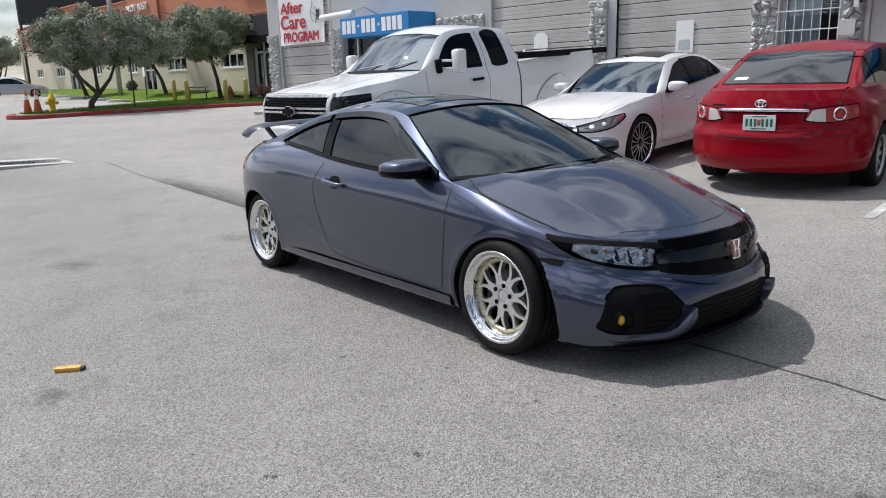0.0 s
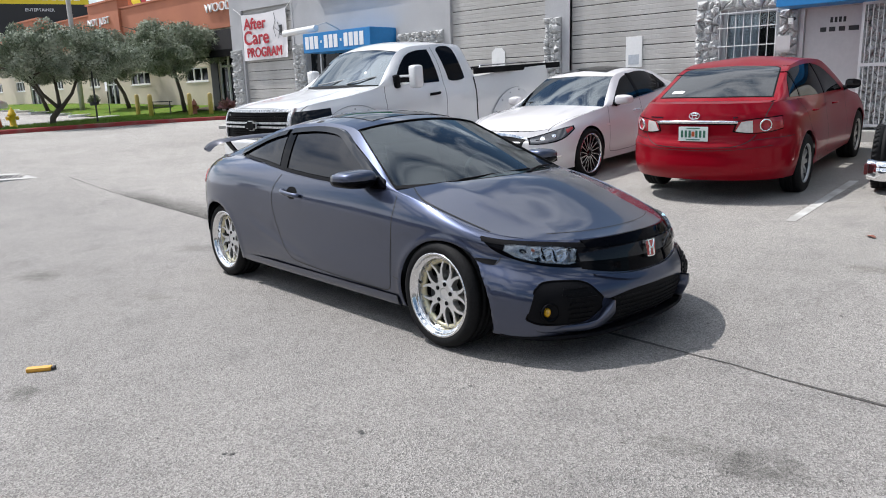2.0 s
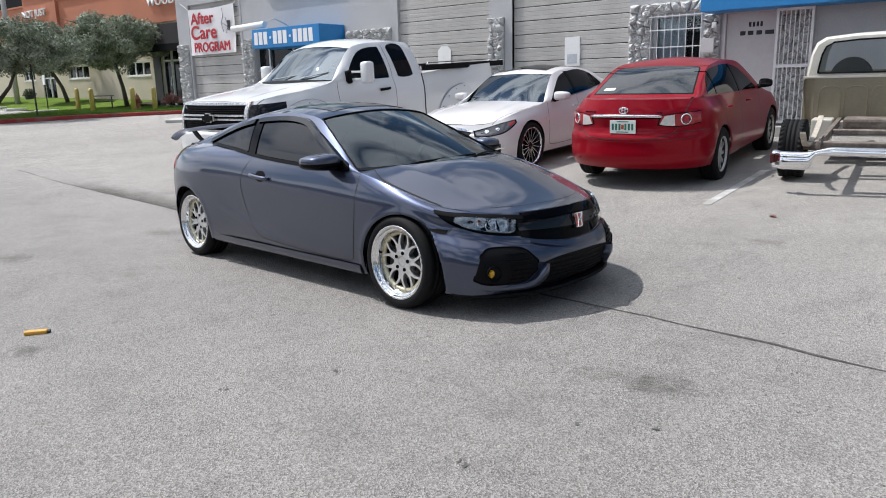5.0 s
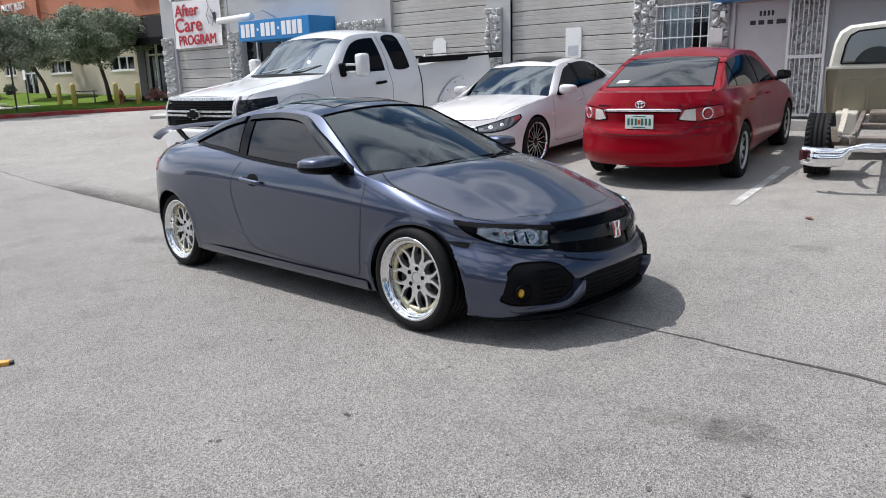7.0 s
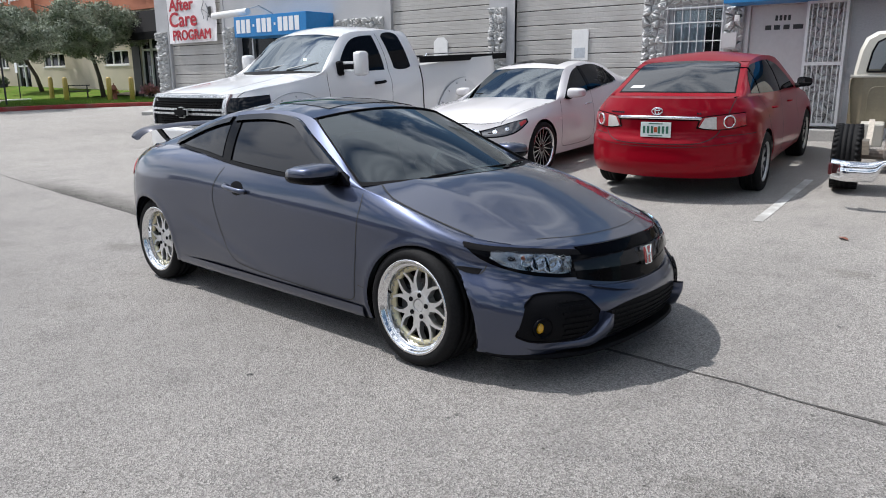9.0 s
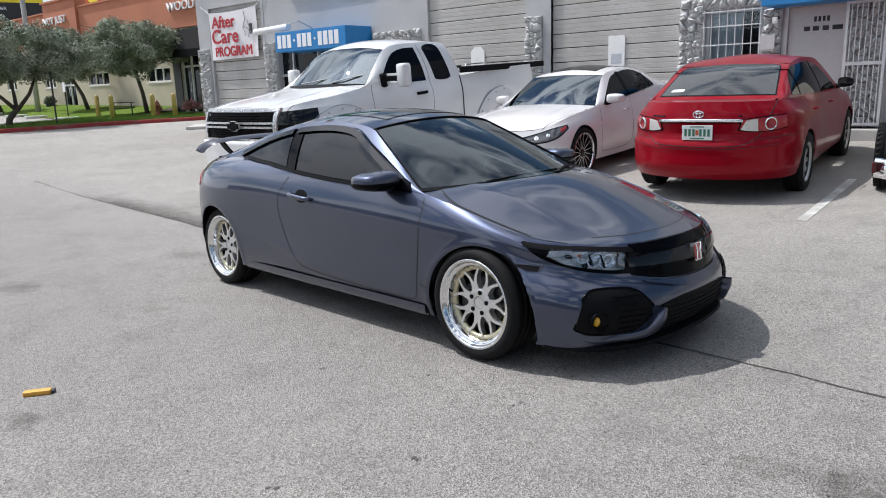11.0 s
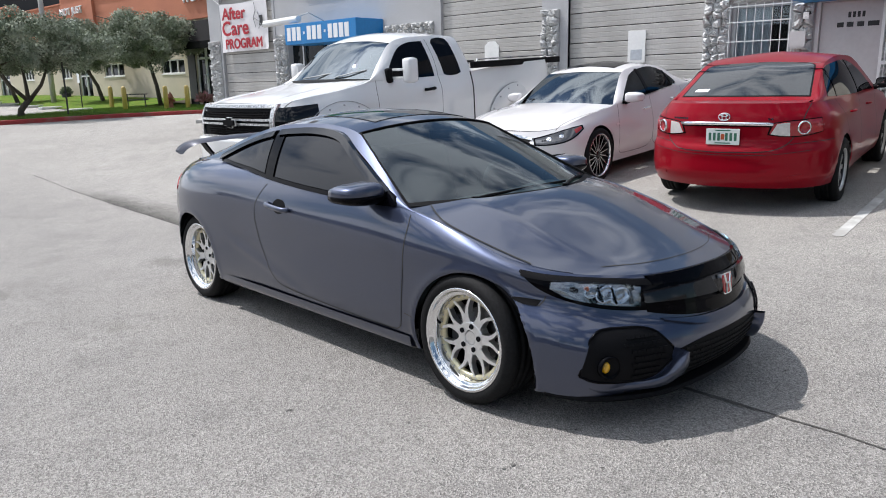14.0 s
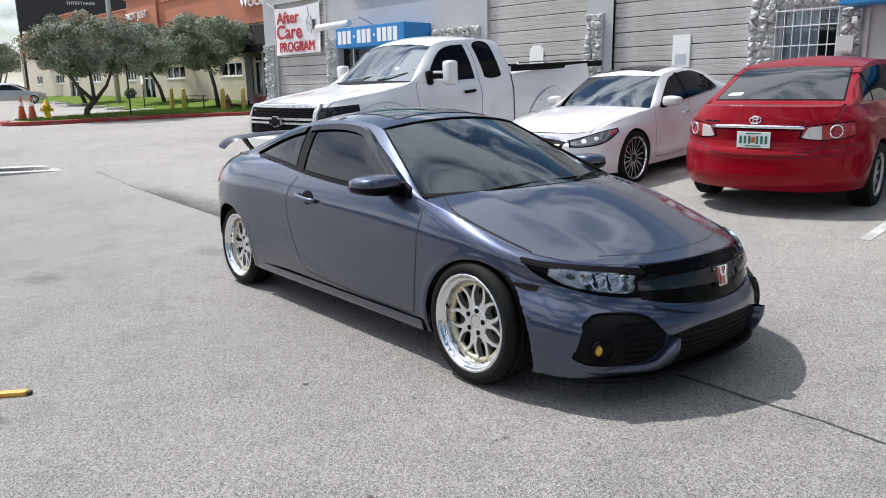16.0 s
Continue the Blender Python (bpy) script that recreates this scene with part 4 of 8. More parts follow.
# lamp post, sign post, picnic bench, flower pot, parking stops
post = thing("street_lamp", "tall grey concrete street lamp pole", "lamp pole")
part("pole", rod(bmesh.new(), (17.7, 48.3, 0.5), (17.7, 48.3, 11.5), 0.16, 0.13, seg=12), M["concrete"], post, smooth=True)
lp = thing("light_pole", "thin black light pole beyond the lawn", "lamp pole")
part("pole", rod(bmesh.new(), (16.9, 64.6, 0.4), (16.9, 64.6, 15.0), 0.10, 0.08, seg=10), M["iron"], lp, smooth=True)
sp = thing("sign_post", "thin dark post standing in the lawn", "post")
part("post", rod(bmesh.new(), (11.6, 30.5, 0.3), (11.6, 30.5, 2.5), 0.035, seg=8), M["iron"], sp)
sp2 = thing("sign_post", "thin grey sign post with a small white sign", "post")
part("post", rod(bmesh.new(), (16.4, 41.0, 0.4), (16.4, 41.0, 2.3), 0.03, seg=8), M["iron"], sp2)
part("sign", boxed(16.36, 16.365, 40.85, 41.15, 1.8, 2.3), M["white_print"], sp2)
bench = thing("picnic_table", "dark metal picnic table on the lawn", "table", Matrix.Translation((16.7, 35.4, lz(16.7, 35.4) - 0.02)) @ Matrix.Rotation(-0.5, 4, "Z") @ Matrix.Diagonal((0.66, 0.66, 0.95, 1)))
part("tabletop", boxed(-0.8, 0.8, -0.35, 0.35, 0.70, 0.74, bevel=0.01), M["iron"], bench)
for s in (-1, 1):
    part("seat", boxed(-0.8, 0.8, s * 0.75 - 0.13, s * 0.75 + 0.13, 0.42, 0.46, bevel=0.01), M["iron"], bench)
    part("leg", tube(bmesh.new(), [(s * 0.6, -0.8, 0), (s * 0.6, -0.3, 0.70), (s * 0.6, 0.3, 0.70), (s * 0.6, 0.8, 0)], 0.025, 6), M["iron"], bench)
for x, y in ((17.2, 60.7), (16.5, 55.5), (16.0, 51.0), (15.4, 45.4), (15.3, 42.4), (15.2, 38.3)):
    st = thing("parking_stop", "white-painted concrete parking stop", "parking stop", pose(x, y, gz(x, y), 0, 0, 28), group="parking stops")
    part("block", boxed(-0.75, 0.75, -0.11, 0.11, -0.03, 0.14, bevel=0.03), M["white_paint"], st)
# grass bank along the foot of the shops
bm = grid(bmesh.new(), [[(a + (20.46 - a) * k / 5, y, gz(a, y) + 0.05 + 0.42 * (k / 5) ** 1.3) for k in range(6)] for y, a in ((36.8, 15.6), (38.2, 15.4), (42, 15.5), (46, 15.7), (51, 16.3), (55.5, 16.8), (61, 17.5), (75, 18.9))])
tagged(part("lawn", bm, M["soil"], smooth=True), "sunlit grass strip along the shop wall", "lawn", kind="structure")
slab = thing("concrete_slab", "pale concrete slab lying beyond the wall corner", "slab", pose(13.3, 22.8, gz(13.3, 22.8), 0, 0, 52))
part("block", boxed(-1.15, 1.15, -0.42, 0.42, -0.02, 0.09, bevel=0.015), M["concrete"], slab)
pot = thing("flower_pot", "dark pot with a leafy shrub by the wall", "plant pot", Matrix.Translation((19.9, 52.0, gz(19.9, 52))) @ Matrix.Diagonal((0.75, 0.75, 0.85, 1)))
part("pot", lathe(bmesh.new(), [(0.001, 0), (0.28, 0), (0.42, 0.75), (0.38, 0.75), (0.34, 0.6)], 18, "z"), M["iron"], pot, smooth=True)


def shrub(parent, base, radius, count, mat, seed):
    """A loose ball of leaves that spread from one point."""
    verts, faces, rnd = [], [], random.Random(seed)
    for i in range(count):
        d = Vector((rnd.gauss(0, 1), rnd.gauss(0, 1), abs(rnd.gauss(0, 1)))).normalized()
        p = Vector(base) + d * rnd.uniform(0.1, radius)
        s = d.cross(Vector((rnd.gauss(0, 1), rnd.gauss(0, 1), 0.1))).normalized()
        k = len(verts)
        verts += [tuple(p), tuple(p + d * 0.12 + s * 0.05), tuple(p + d * 0.25), tuple(p + d * 0.12 - s * 0.05)]
        faces.append((k, k + 1, k + 2, k + 3))
    me = bpy.data.meshes.new("foliage")
    me.from_pydata(verts, [], faces)
    me.materials.append(mat)
    o = new("foliage", me)
    o.parent = parent


shrub(pot, (0, 0, 0.7), 0.42, 330, M["leaf"], 8)
M["red_leaf"] = material("red_leaf", (0.30, 0.14, 0.15), 0.7, vary=0.3, scale=3, fine=9, second=(0.14, 0.15, 0.10), amount=0.4, spec=0.2)
bush = thing("shrub", "low shrub with dull reddish leaves by the shop door", "shrub", Matrix.Translation((18.9, 32.9, lz(18.9, 32.9))))
part("stem", rod(rod(bmesh.new(), (0, 0, -0.03), (0.08, 0, 0.4), 0.02, seg=6), (0, 0, -0.03), (-0.1, 0.05, 0.35), 0.018, seg=6), M["bark"], bush)
shrub(bush, (0, 0, 0.25), 0.36, 170, M["red_leaf"], 9)

# drain in the lane
drain = thing("storm_drain", "concrete-framed iron storm drain grate in the lane", "drain", pose(4.05, 17.17, gz(4.05, 17.17) + 0.004, 0, 0, -24))
part("frame", box(box(box(boxed(-0.95, 0.95, -0.75, -0.45, -0.05, 0.03), -0.95, 0.95, 0.35, 0.75, -0.05, 0.03), -0.95, -0.65, -0.45, 0.35, -0.05, 0.03), 0.65, 0.95, -0.45, 0.35, -0.05, 0.03), M["concrete"], drain)
part("pit", boxed(-0.65, 0.65, -0.45, 0.35, -0.03, 0.002), M["dark_gap"], drain)
for i in range(12):
    part("grate_bar", boxed(-0.6 + i * 0.105, -0.555 + i * 0.105, -0.45, 0.35, 0.004, 0.024), M["iron"], drain)
# small things on the ground
tag = thing("wheel_weight", "small orange plastic wedge lying on the asphalt", "wedge", pose(0.75, 3.92, gz(0.75, 3.92), 0, 0, -35))
part("body", boxed(-0.065, 0.065, -0.022, 0.022, 0.0, 0.024, bevel=0.008), material("amber_plastic", (0.70, 0.36, 0.05), 0.45), tag)
part("end_cap", boxed(0.066, 0.082, -0.018, 0.018, 0.002, 0.02, bevel=0.004), M["iron"], tag)
M["stain"] = material("oil_stain", (0.10, 0.095, 0.09), 0.8, vary=0.2, scale=8, fine=60)
rnd = random.Random(21)
for x, y, n in ((1.00, 0.80, 5), (2.9, 5.9, 3), (1.35, 1.9, 2), (2.0, 1.9, 2), (0.9, 2.2, 2)):
    verts, faces = [], []
    for i in range(n):
        cx, cy, r = x + rnd.gauss(0, 0.02), y + rnd.gauss(0, 0.02), rnd.uniform(0.004, 0.010)
        k = len(verts)
        m = 7
        for j in range(m):
            a = 2 * math.pi * j / m
            rr = r * rnd.uniform(0.5, 1.2)
            px, py = cx + rr * 1.6 * math.cos(a), cy + rr * math.sin(a)
            verts.append((px, py, gz(px, py) + 0.004 + 0.0001 * i))
        faces.append(tuple(range(k, k + m)))
    me = bpy.data.meshes.new("stain")
    me.from_pydata(verts, [], faces)
    me.materials.append(M["stain"])
    tagged(new("stain", me), "small dark tar spots on the asphalt", "stain", kind="stuff")
# crumbs of tar and grit strewn over the lane
rnd = random.Random(31)
verts, faces = [], []
for i in range(420):
    cx, cy, r = rnd.uniform(0.2, 9.0), rnd.uniform(-1.0, 14.0), rnd.uniform(0.002, 0.006) * (1.8 if rnd.random() < 0.12 else 1)
    k, turn, long = len(verts), rnd.uniform(0, 3.1), rnd.uniform(1.0, 2.2)
    for j in range(7):
        a = 2 * math.pi * j / 7
        rr = r * rnd.uniform(0.55, 1.2)
        u, v = rr * long * math.cos(a), rr * math.sin(a)
        px, py = cx + u * math.cos(turn) - v * math.sin(turn), cy + u * math.sin(turn) + v * math.cos(turn)
        verts.append((px, py, gz(px, py) + 0.0045))
    faces.append(tuple(range(k, k + 7)))
me = bpy.data.meshes.new("grit")
me.from_pydata(verts, [], faces)
me.materials.append(M["stain"])
tagged(new("grit", me), "scattered dark crumbs of tar on the asphalt", "grit", kind="stuff")
leaf_rnd = random.Random(4)
for x, y in ((6.05, 1.12), (8.1, 6.9)):
    me = bpy.data.meshes.new("fallen_leaf")
    me.from_pydata([(-0.06, 0, 0.004), (-0.02, 0.028, 0.014), (0.03, 0.022, 0.010), (0.065, 0, 0.004), (0.02, -0.026, 0.012), (-0.03, -0.022, 0.008)], [], [(0, 1, 5), (1, 2, 4, 5), (2, 3, 4)])
    me.materials.append(M["rust"])
    lf = new("fallen_leaf", me)
    lf.matrix_world = pose(x, y, gz(x, y) + 0.003, 0, 0, leaf_rnd.uniform(0, 180))
    tagged(lf, "dry brown leaf lying on the asphalt", "leaf")
# ---- vehicles ----
from mathutils.bvhtree import BVHTree

M["car_grey"] = material("metallic_grey_paint", (0.047, 0.058, 0.100), 0.38, 0.95, vary=0.03, scale=3, fine=200, coat=1.0, coat_ior=1.62, coat_rough=0.06)
M["car_white"] = material("white_car_paint", (0.74, 0.74, 0.74), 0.35, 0.0, vary=0.015, scale=2, fine=60, coat=1.0)
M["car_pearl"] = material("pearl_white_paint", (0.72, 0.70, 0.705), 0.35, 0.0, vary=0.015, scale=2, fine=60, coat=1.0)
M["car_red"] = material("red_car_paint", (0.25, 0.0025, 0.011), 0.32, 0.20, vary=0.03, scale=2, fine=90, coat=0.45, spec=0.05, coat_ior=1.38)
M["car_tan"] = material("faded_tan_paint", (0.235, 0.205, 0.14), 0.45, 0.0, vary=0.06, scale=3, fine=40, second=(0.20, 0.17, 0.115), amount=0.35, coat=0.3)
M["car_cream"] = material("cream_car_paint", (0.66, 0.63, 0.55), 0.4, 0.0, vary=0.03, scale=3, fine=40, coat=0.4)
M["gloss_black"] = material("gloss_black", (0.002, 0.002, 0.003), 0.05, vary=0.05, spec=0.07)
M["plastic_black"] = material("black_plastic", (0.005, 0.005, 0.006), 0.6, vary=0.15, fine=120, spec=0.1)
M["rubber"] = material("tyre_rubber", (0.010, 0.010, 0.0105), 0.7, vary=0.2, scale=20, fine=80, bump=0.15, spec=0.16)
M["chrome"] = material("chrome", (0.82, 0.82, 0.83), 0.06, 1.0, vary=0.02)
M["polished"] = material("polished_rim_lip", (0.80, 0.80, 0.80), 0.10, 1.0, vary=0.03)
M["rim_silver"] = material("brushed_silver_rim", (0.78, 0.78, 0.775), 0.34, 0.9, vary=0.05)
M["rim_gold"] = material("pale_gold_barrel", (0.60, 0.55, 0.38), 0.35, 0.9, vary=0.05)
M["rim_cover"] = material("silver_wheel_cover", (0.60, 0.60, 0.59), 0.4, 0.7, vary=0.05)
M["disc"] = material("brake_disc", (0.13, 0.125, 0.12), 0.45, 0.8, vary=0.1)
M["dark_glass"] = material("dark_tinted_glass", (0.004, 0.005, 0.006), 0.015, vary=0.1)
M["dark_glass"].node_tree.nodes["Principled BSDF"].inputs["IOR"].default_value = 1.46
M["side_glass"] = material("tinted_side_glass", (0.003, 0.004, 0.007), 0.015, vary=0.1)
M["side_glass"].node_tree.nodes["Principled BSDF"].inputs["IOR"].default_value = 1.36
M["windscreen"] = glass_material("windscreen_glass", (0.12, 0.155, 0.16), 2.6)
M["coupe_screen"] = glass_material("coupe_windscreen_glass", (0.19, 0.29, 0.30), 1.74)
M["rear_tint"] = material("tinted_rear_glass", (0.02, 0.024, 0.026), 0.02, vary=0.15, spec=0.9)
M["privacy_glass"] = material("black_privacy_glass", (0.002, 0.002, 0.003), 0.02, vary=0.1, spec=0.16)
M["clear_window"] = glass_material("plain_window_glass", (0.78, 0.85, 0.85), 1.5)
M["clear_lens"] = glass_material("lamp_lens", (0.88, 0.90, 0.92))
M["lamp_silver"] = material("lamp_reflector", (0.75, 0.76, 0.78), 0.18, 1.0, vary=0.1, fine=40)
M["lamp_red"] = material("red_lamp_lens", (0.32, 0.006, 0.014), 0.15, vary=0.12, fine=60, coat=0.6)
M["lamp_white"] = material("ribbed_clear_lamp", (0.62, 0.60, 0.58), 0.2, 0.2, vary=0.10, scale=30, fine=40, coat=0.7)
M["wing_satin"] = material("satin_grey_wing", (0.035, 0.037, 0.055), 0.38, 0.3, vary=0.06, fine=120, spec=0.3, coat=0.2)
M["lamp_amber"] = material("amber_lamp_lens", (0.80, 0.42, 0.01), 0.15, vary=0.1, coat=1.0)
M["emblem_red"] = material("emblem_red", (0.38, 0.02, 0.02), 0.25, vary=0.05, coat=1.0)
M["interior"] = material("dark_interior", (0.045, 0.045, 0.048), 0.8, vary=0.15, fine=40)
M["interior_pale"] = material("grey_interior", (0.16, 0.16, 0.16), 0.8, vary=0.12, fine=40)
M["plate_white"] = material("plate_white", (0.70, 0.74, 0.72), 0.45, vary=0.04)
M["plate_green"] = material("plate_green", (0.03, 0.14, 0.09), 0.5)
M["lamp_body"] = material("lamp_housing", (0.30, 0.31, 0.32), 0.22, 0.8, vary=0.25, fine=40, coat=1.0)
M["piano_black"] = material("piano_black", (0.004, 0.004, 0.005), 0.07, vary=0.05, spec=0.45)
M["dash"] = material("dashboard_plastic", (0.07, 0.08, 0.08), 0.7, vary=0.1, fine=60)
M["smoked"] = material("smoked_lens", (0.09, 0.09, 0.095), 0.15, 0.3, vary=0.2, fine=60, coat=1.0)
M["visor"] = material("smoked_visor", (0.004, 0.004, 0.005), 0.05, vary=0.05, spec=0.5)


def hermite(P, knots, ts, even=False):
    """Cubic through P (first axis) at knots, sampled at ts; even: bends without a break at the knots."""
    P = np.asarray(P, float)
    h = np.diff(knots)
    s = np.diff(P, axis=0) / h.reshape(-1, *[1] * (P.ndim - 1))
    m = np.zeros_like(P)
    for i in range(1, len(P) - 1):
        m[i] = (s[i - 1] * h[i] + s[i] * h[i - 1]) / (h[i - 1] + h[i])
    m[0], m[-1] = s[0], s[-1]
    if P.ndim == 2 and P.shape[1] == 3:
        # a curve that starts or ends on the middle line crosses it square
        for e in (0, -1):
            if abs(P[e][1]) < 1e-9:
                m[e] = s[e] * np.array([0, 1, 0])
    if even:
        n = len(P)
        A, rhs = np.eye(n), m.reshape(n, -1).copy()
        sf = s.reshape(n - 1, -1)
        for i in range(1, n - 1):
            A[i, i - 1], A[i, i], A[i, i + 1] = 1 / h[i - 1], 2 / h[i - 1] + 2 / h[i], 1 / h[i]
            rhs[i] = 3 * (sf[i - 1] / h[i - 1] + sf[i] / h[i])
        m = np.linalg.solve(A, rhs).reshape(P.shape)
    out = []
    for v in ts:
        i = min(len(h) - 1, max(0, int(np.searchsorted(knots, v) - 1)))
        u = (v - knots[i]) / h[i]
        out.append((2 * u**3 - 3 * u**2 + 1) * P[i] + (u**3 - 2 * u**2 + u) * h[i] * m[i] + (-2 * u**3 + 3 * u**2) * P[i + 1] + (u**3 - u**2) * h[i] * m[i + 1])
    return np.array(out)


def fair(P, knots, ts, bend, mirrored=True):
    """The calmest curve that stays close to P at knots; bend: the length in metres below which waves are smoothed out."""
    P = np.asarray(P, float)
    flat = P.reshape(len(P), -1)
    n, du = len(ts), ts[1] - ts[0]
    A = np.zeros((len(knots), n))
    for r, v in enumerate(knots):
        i = min(n - 2, max(0, int((v - ts[0]) / du)))
        f = (v - ts[i]) / du
        A[r, i], A[r, i + 1] = 1 - f, f
    w = np.ones(len(knots))
    w[0] = w[-1] = 30.0
    out = np.zeros((n, flat.shape[1]))
    k = bend ** 5 / du ** 5
    for c in range(flat.shape[1]):
        pad = 3 if mirrored else 0
        sign = -1.0 if mirrored and c % 3 == 1 else 1.0
        E = np.zeros((n + 2 * pad, n))
        for i in range(-pad, n + pad):
            j, q = i, 1.0
            if i < 0:
                j, q = -i, sign
            elif i >= n:
                j, q = 2 * (n - 1) - i, sign
            E[i + pad, j] = q
        D = np.diff(E, n=3, axis=0)
        out[:, c] = np.linalg.solve(A.T @ (A * w[:, None]) + k * D.T @ D, A.T @ (flat[:, c] * w))
    return out.reshape((n,) + P.shape[1:])


def calm_patch(rows, du=4, dv=3):
    """Replaces a patch by the low polynomial surface next to it."""
    R = np.array(rows, float)
    k, n = R.shape[:2]
    u, v = np.meshgrid(np.linspace(-1, 1, n), np.linspace(-1, 1, k))
    T = np.stack([u.ravel() ** i * v.ravel() ** j for i in range(du + 1) for j in range(dv + 1)], axis=1)
    edge = np.ones((k, n))
    edge[0, :] = edge[-1, :] = 3.0
    edge[:, 0] = edge[:, -1] = 3.0
    w = edge.ravel()[:, None]
    c = np.linalg.lstsq(T * w, R.reshape(-1, 3) * w, rcond=None)[0]
    return [[tuple(p) for p in row] for row in (T @ c).reshape(k, n, 3)]


def eased(pts, n):
    """n points along straight runs with eased corners."""
    p = [np.array(q, float) for q in pts]
    for _ in range(3):
        q = [p[0]]
        for a, b in zip(p, p[1:]):
            q += [a * 0.8 + b * 0.2, a * 0.2 + b * 0.8]
        p = q + [p[-1]]
    p = np.array(p)
    d = np.concatenate([[0], np.cumsum(np.linalg.norm(np.diff(p, axis=0), axis=1))])
    t = np.linspace(0, d[-1], n)
    return [np.array([np.interp(v, d, p[:, k]) for k in range(3)]) for v in t]


def coons(front, back, left, right, bulge=None):
    """A patch between four curves of points: front and back share their count, left and right too; left runs front[0] to back[0]."""
    f, b, l, r = (np.array(c, float) for c in (front, back, left, right))
    n, k = len(f), len(l)
    rows = []
    for j in range(k):
        v = j / (k - 1)
        row = []
        for i in range(n):
            u = i / (n - 1)
            p = (1 - v) * f[i] + v * b[i] + (1 - u) * l[j] + u * r[j] - ((1 - u) * (1 - v) * f[0] + u * (1 - v) * f[-1] + (1 - u) * v * b[0] + u * v * b[-1])
            if bulge:
                p = p + np.array(bulge(u, v))
            row.append(tuple(p))
        rows.append(row)
    return rows


def mirror_curve(c):
    """Extends a curve that ends on the middle line to the other side."""
    c = [np.array(p, float) for p in c]
    return c + [p * np.array([1, -1, 1]) for p in c[-2::-1]]


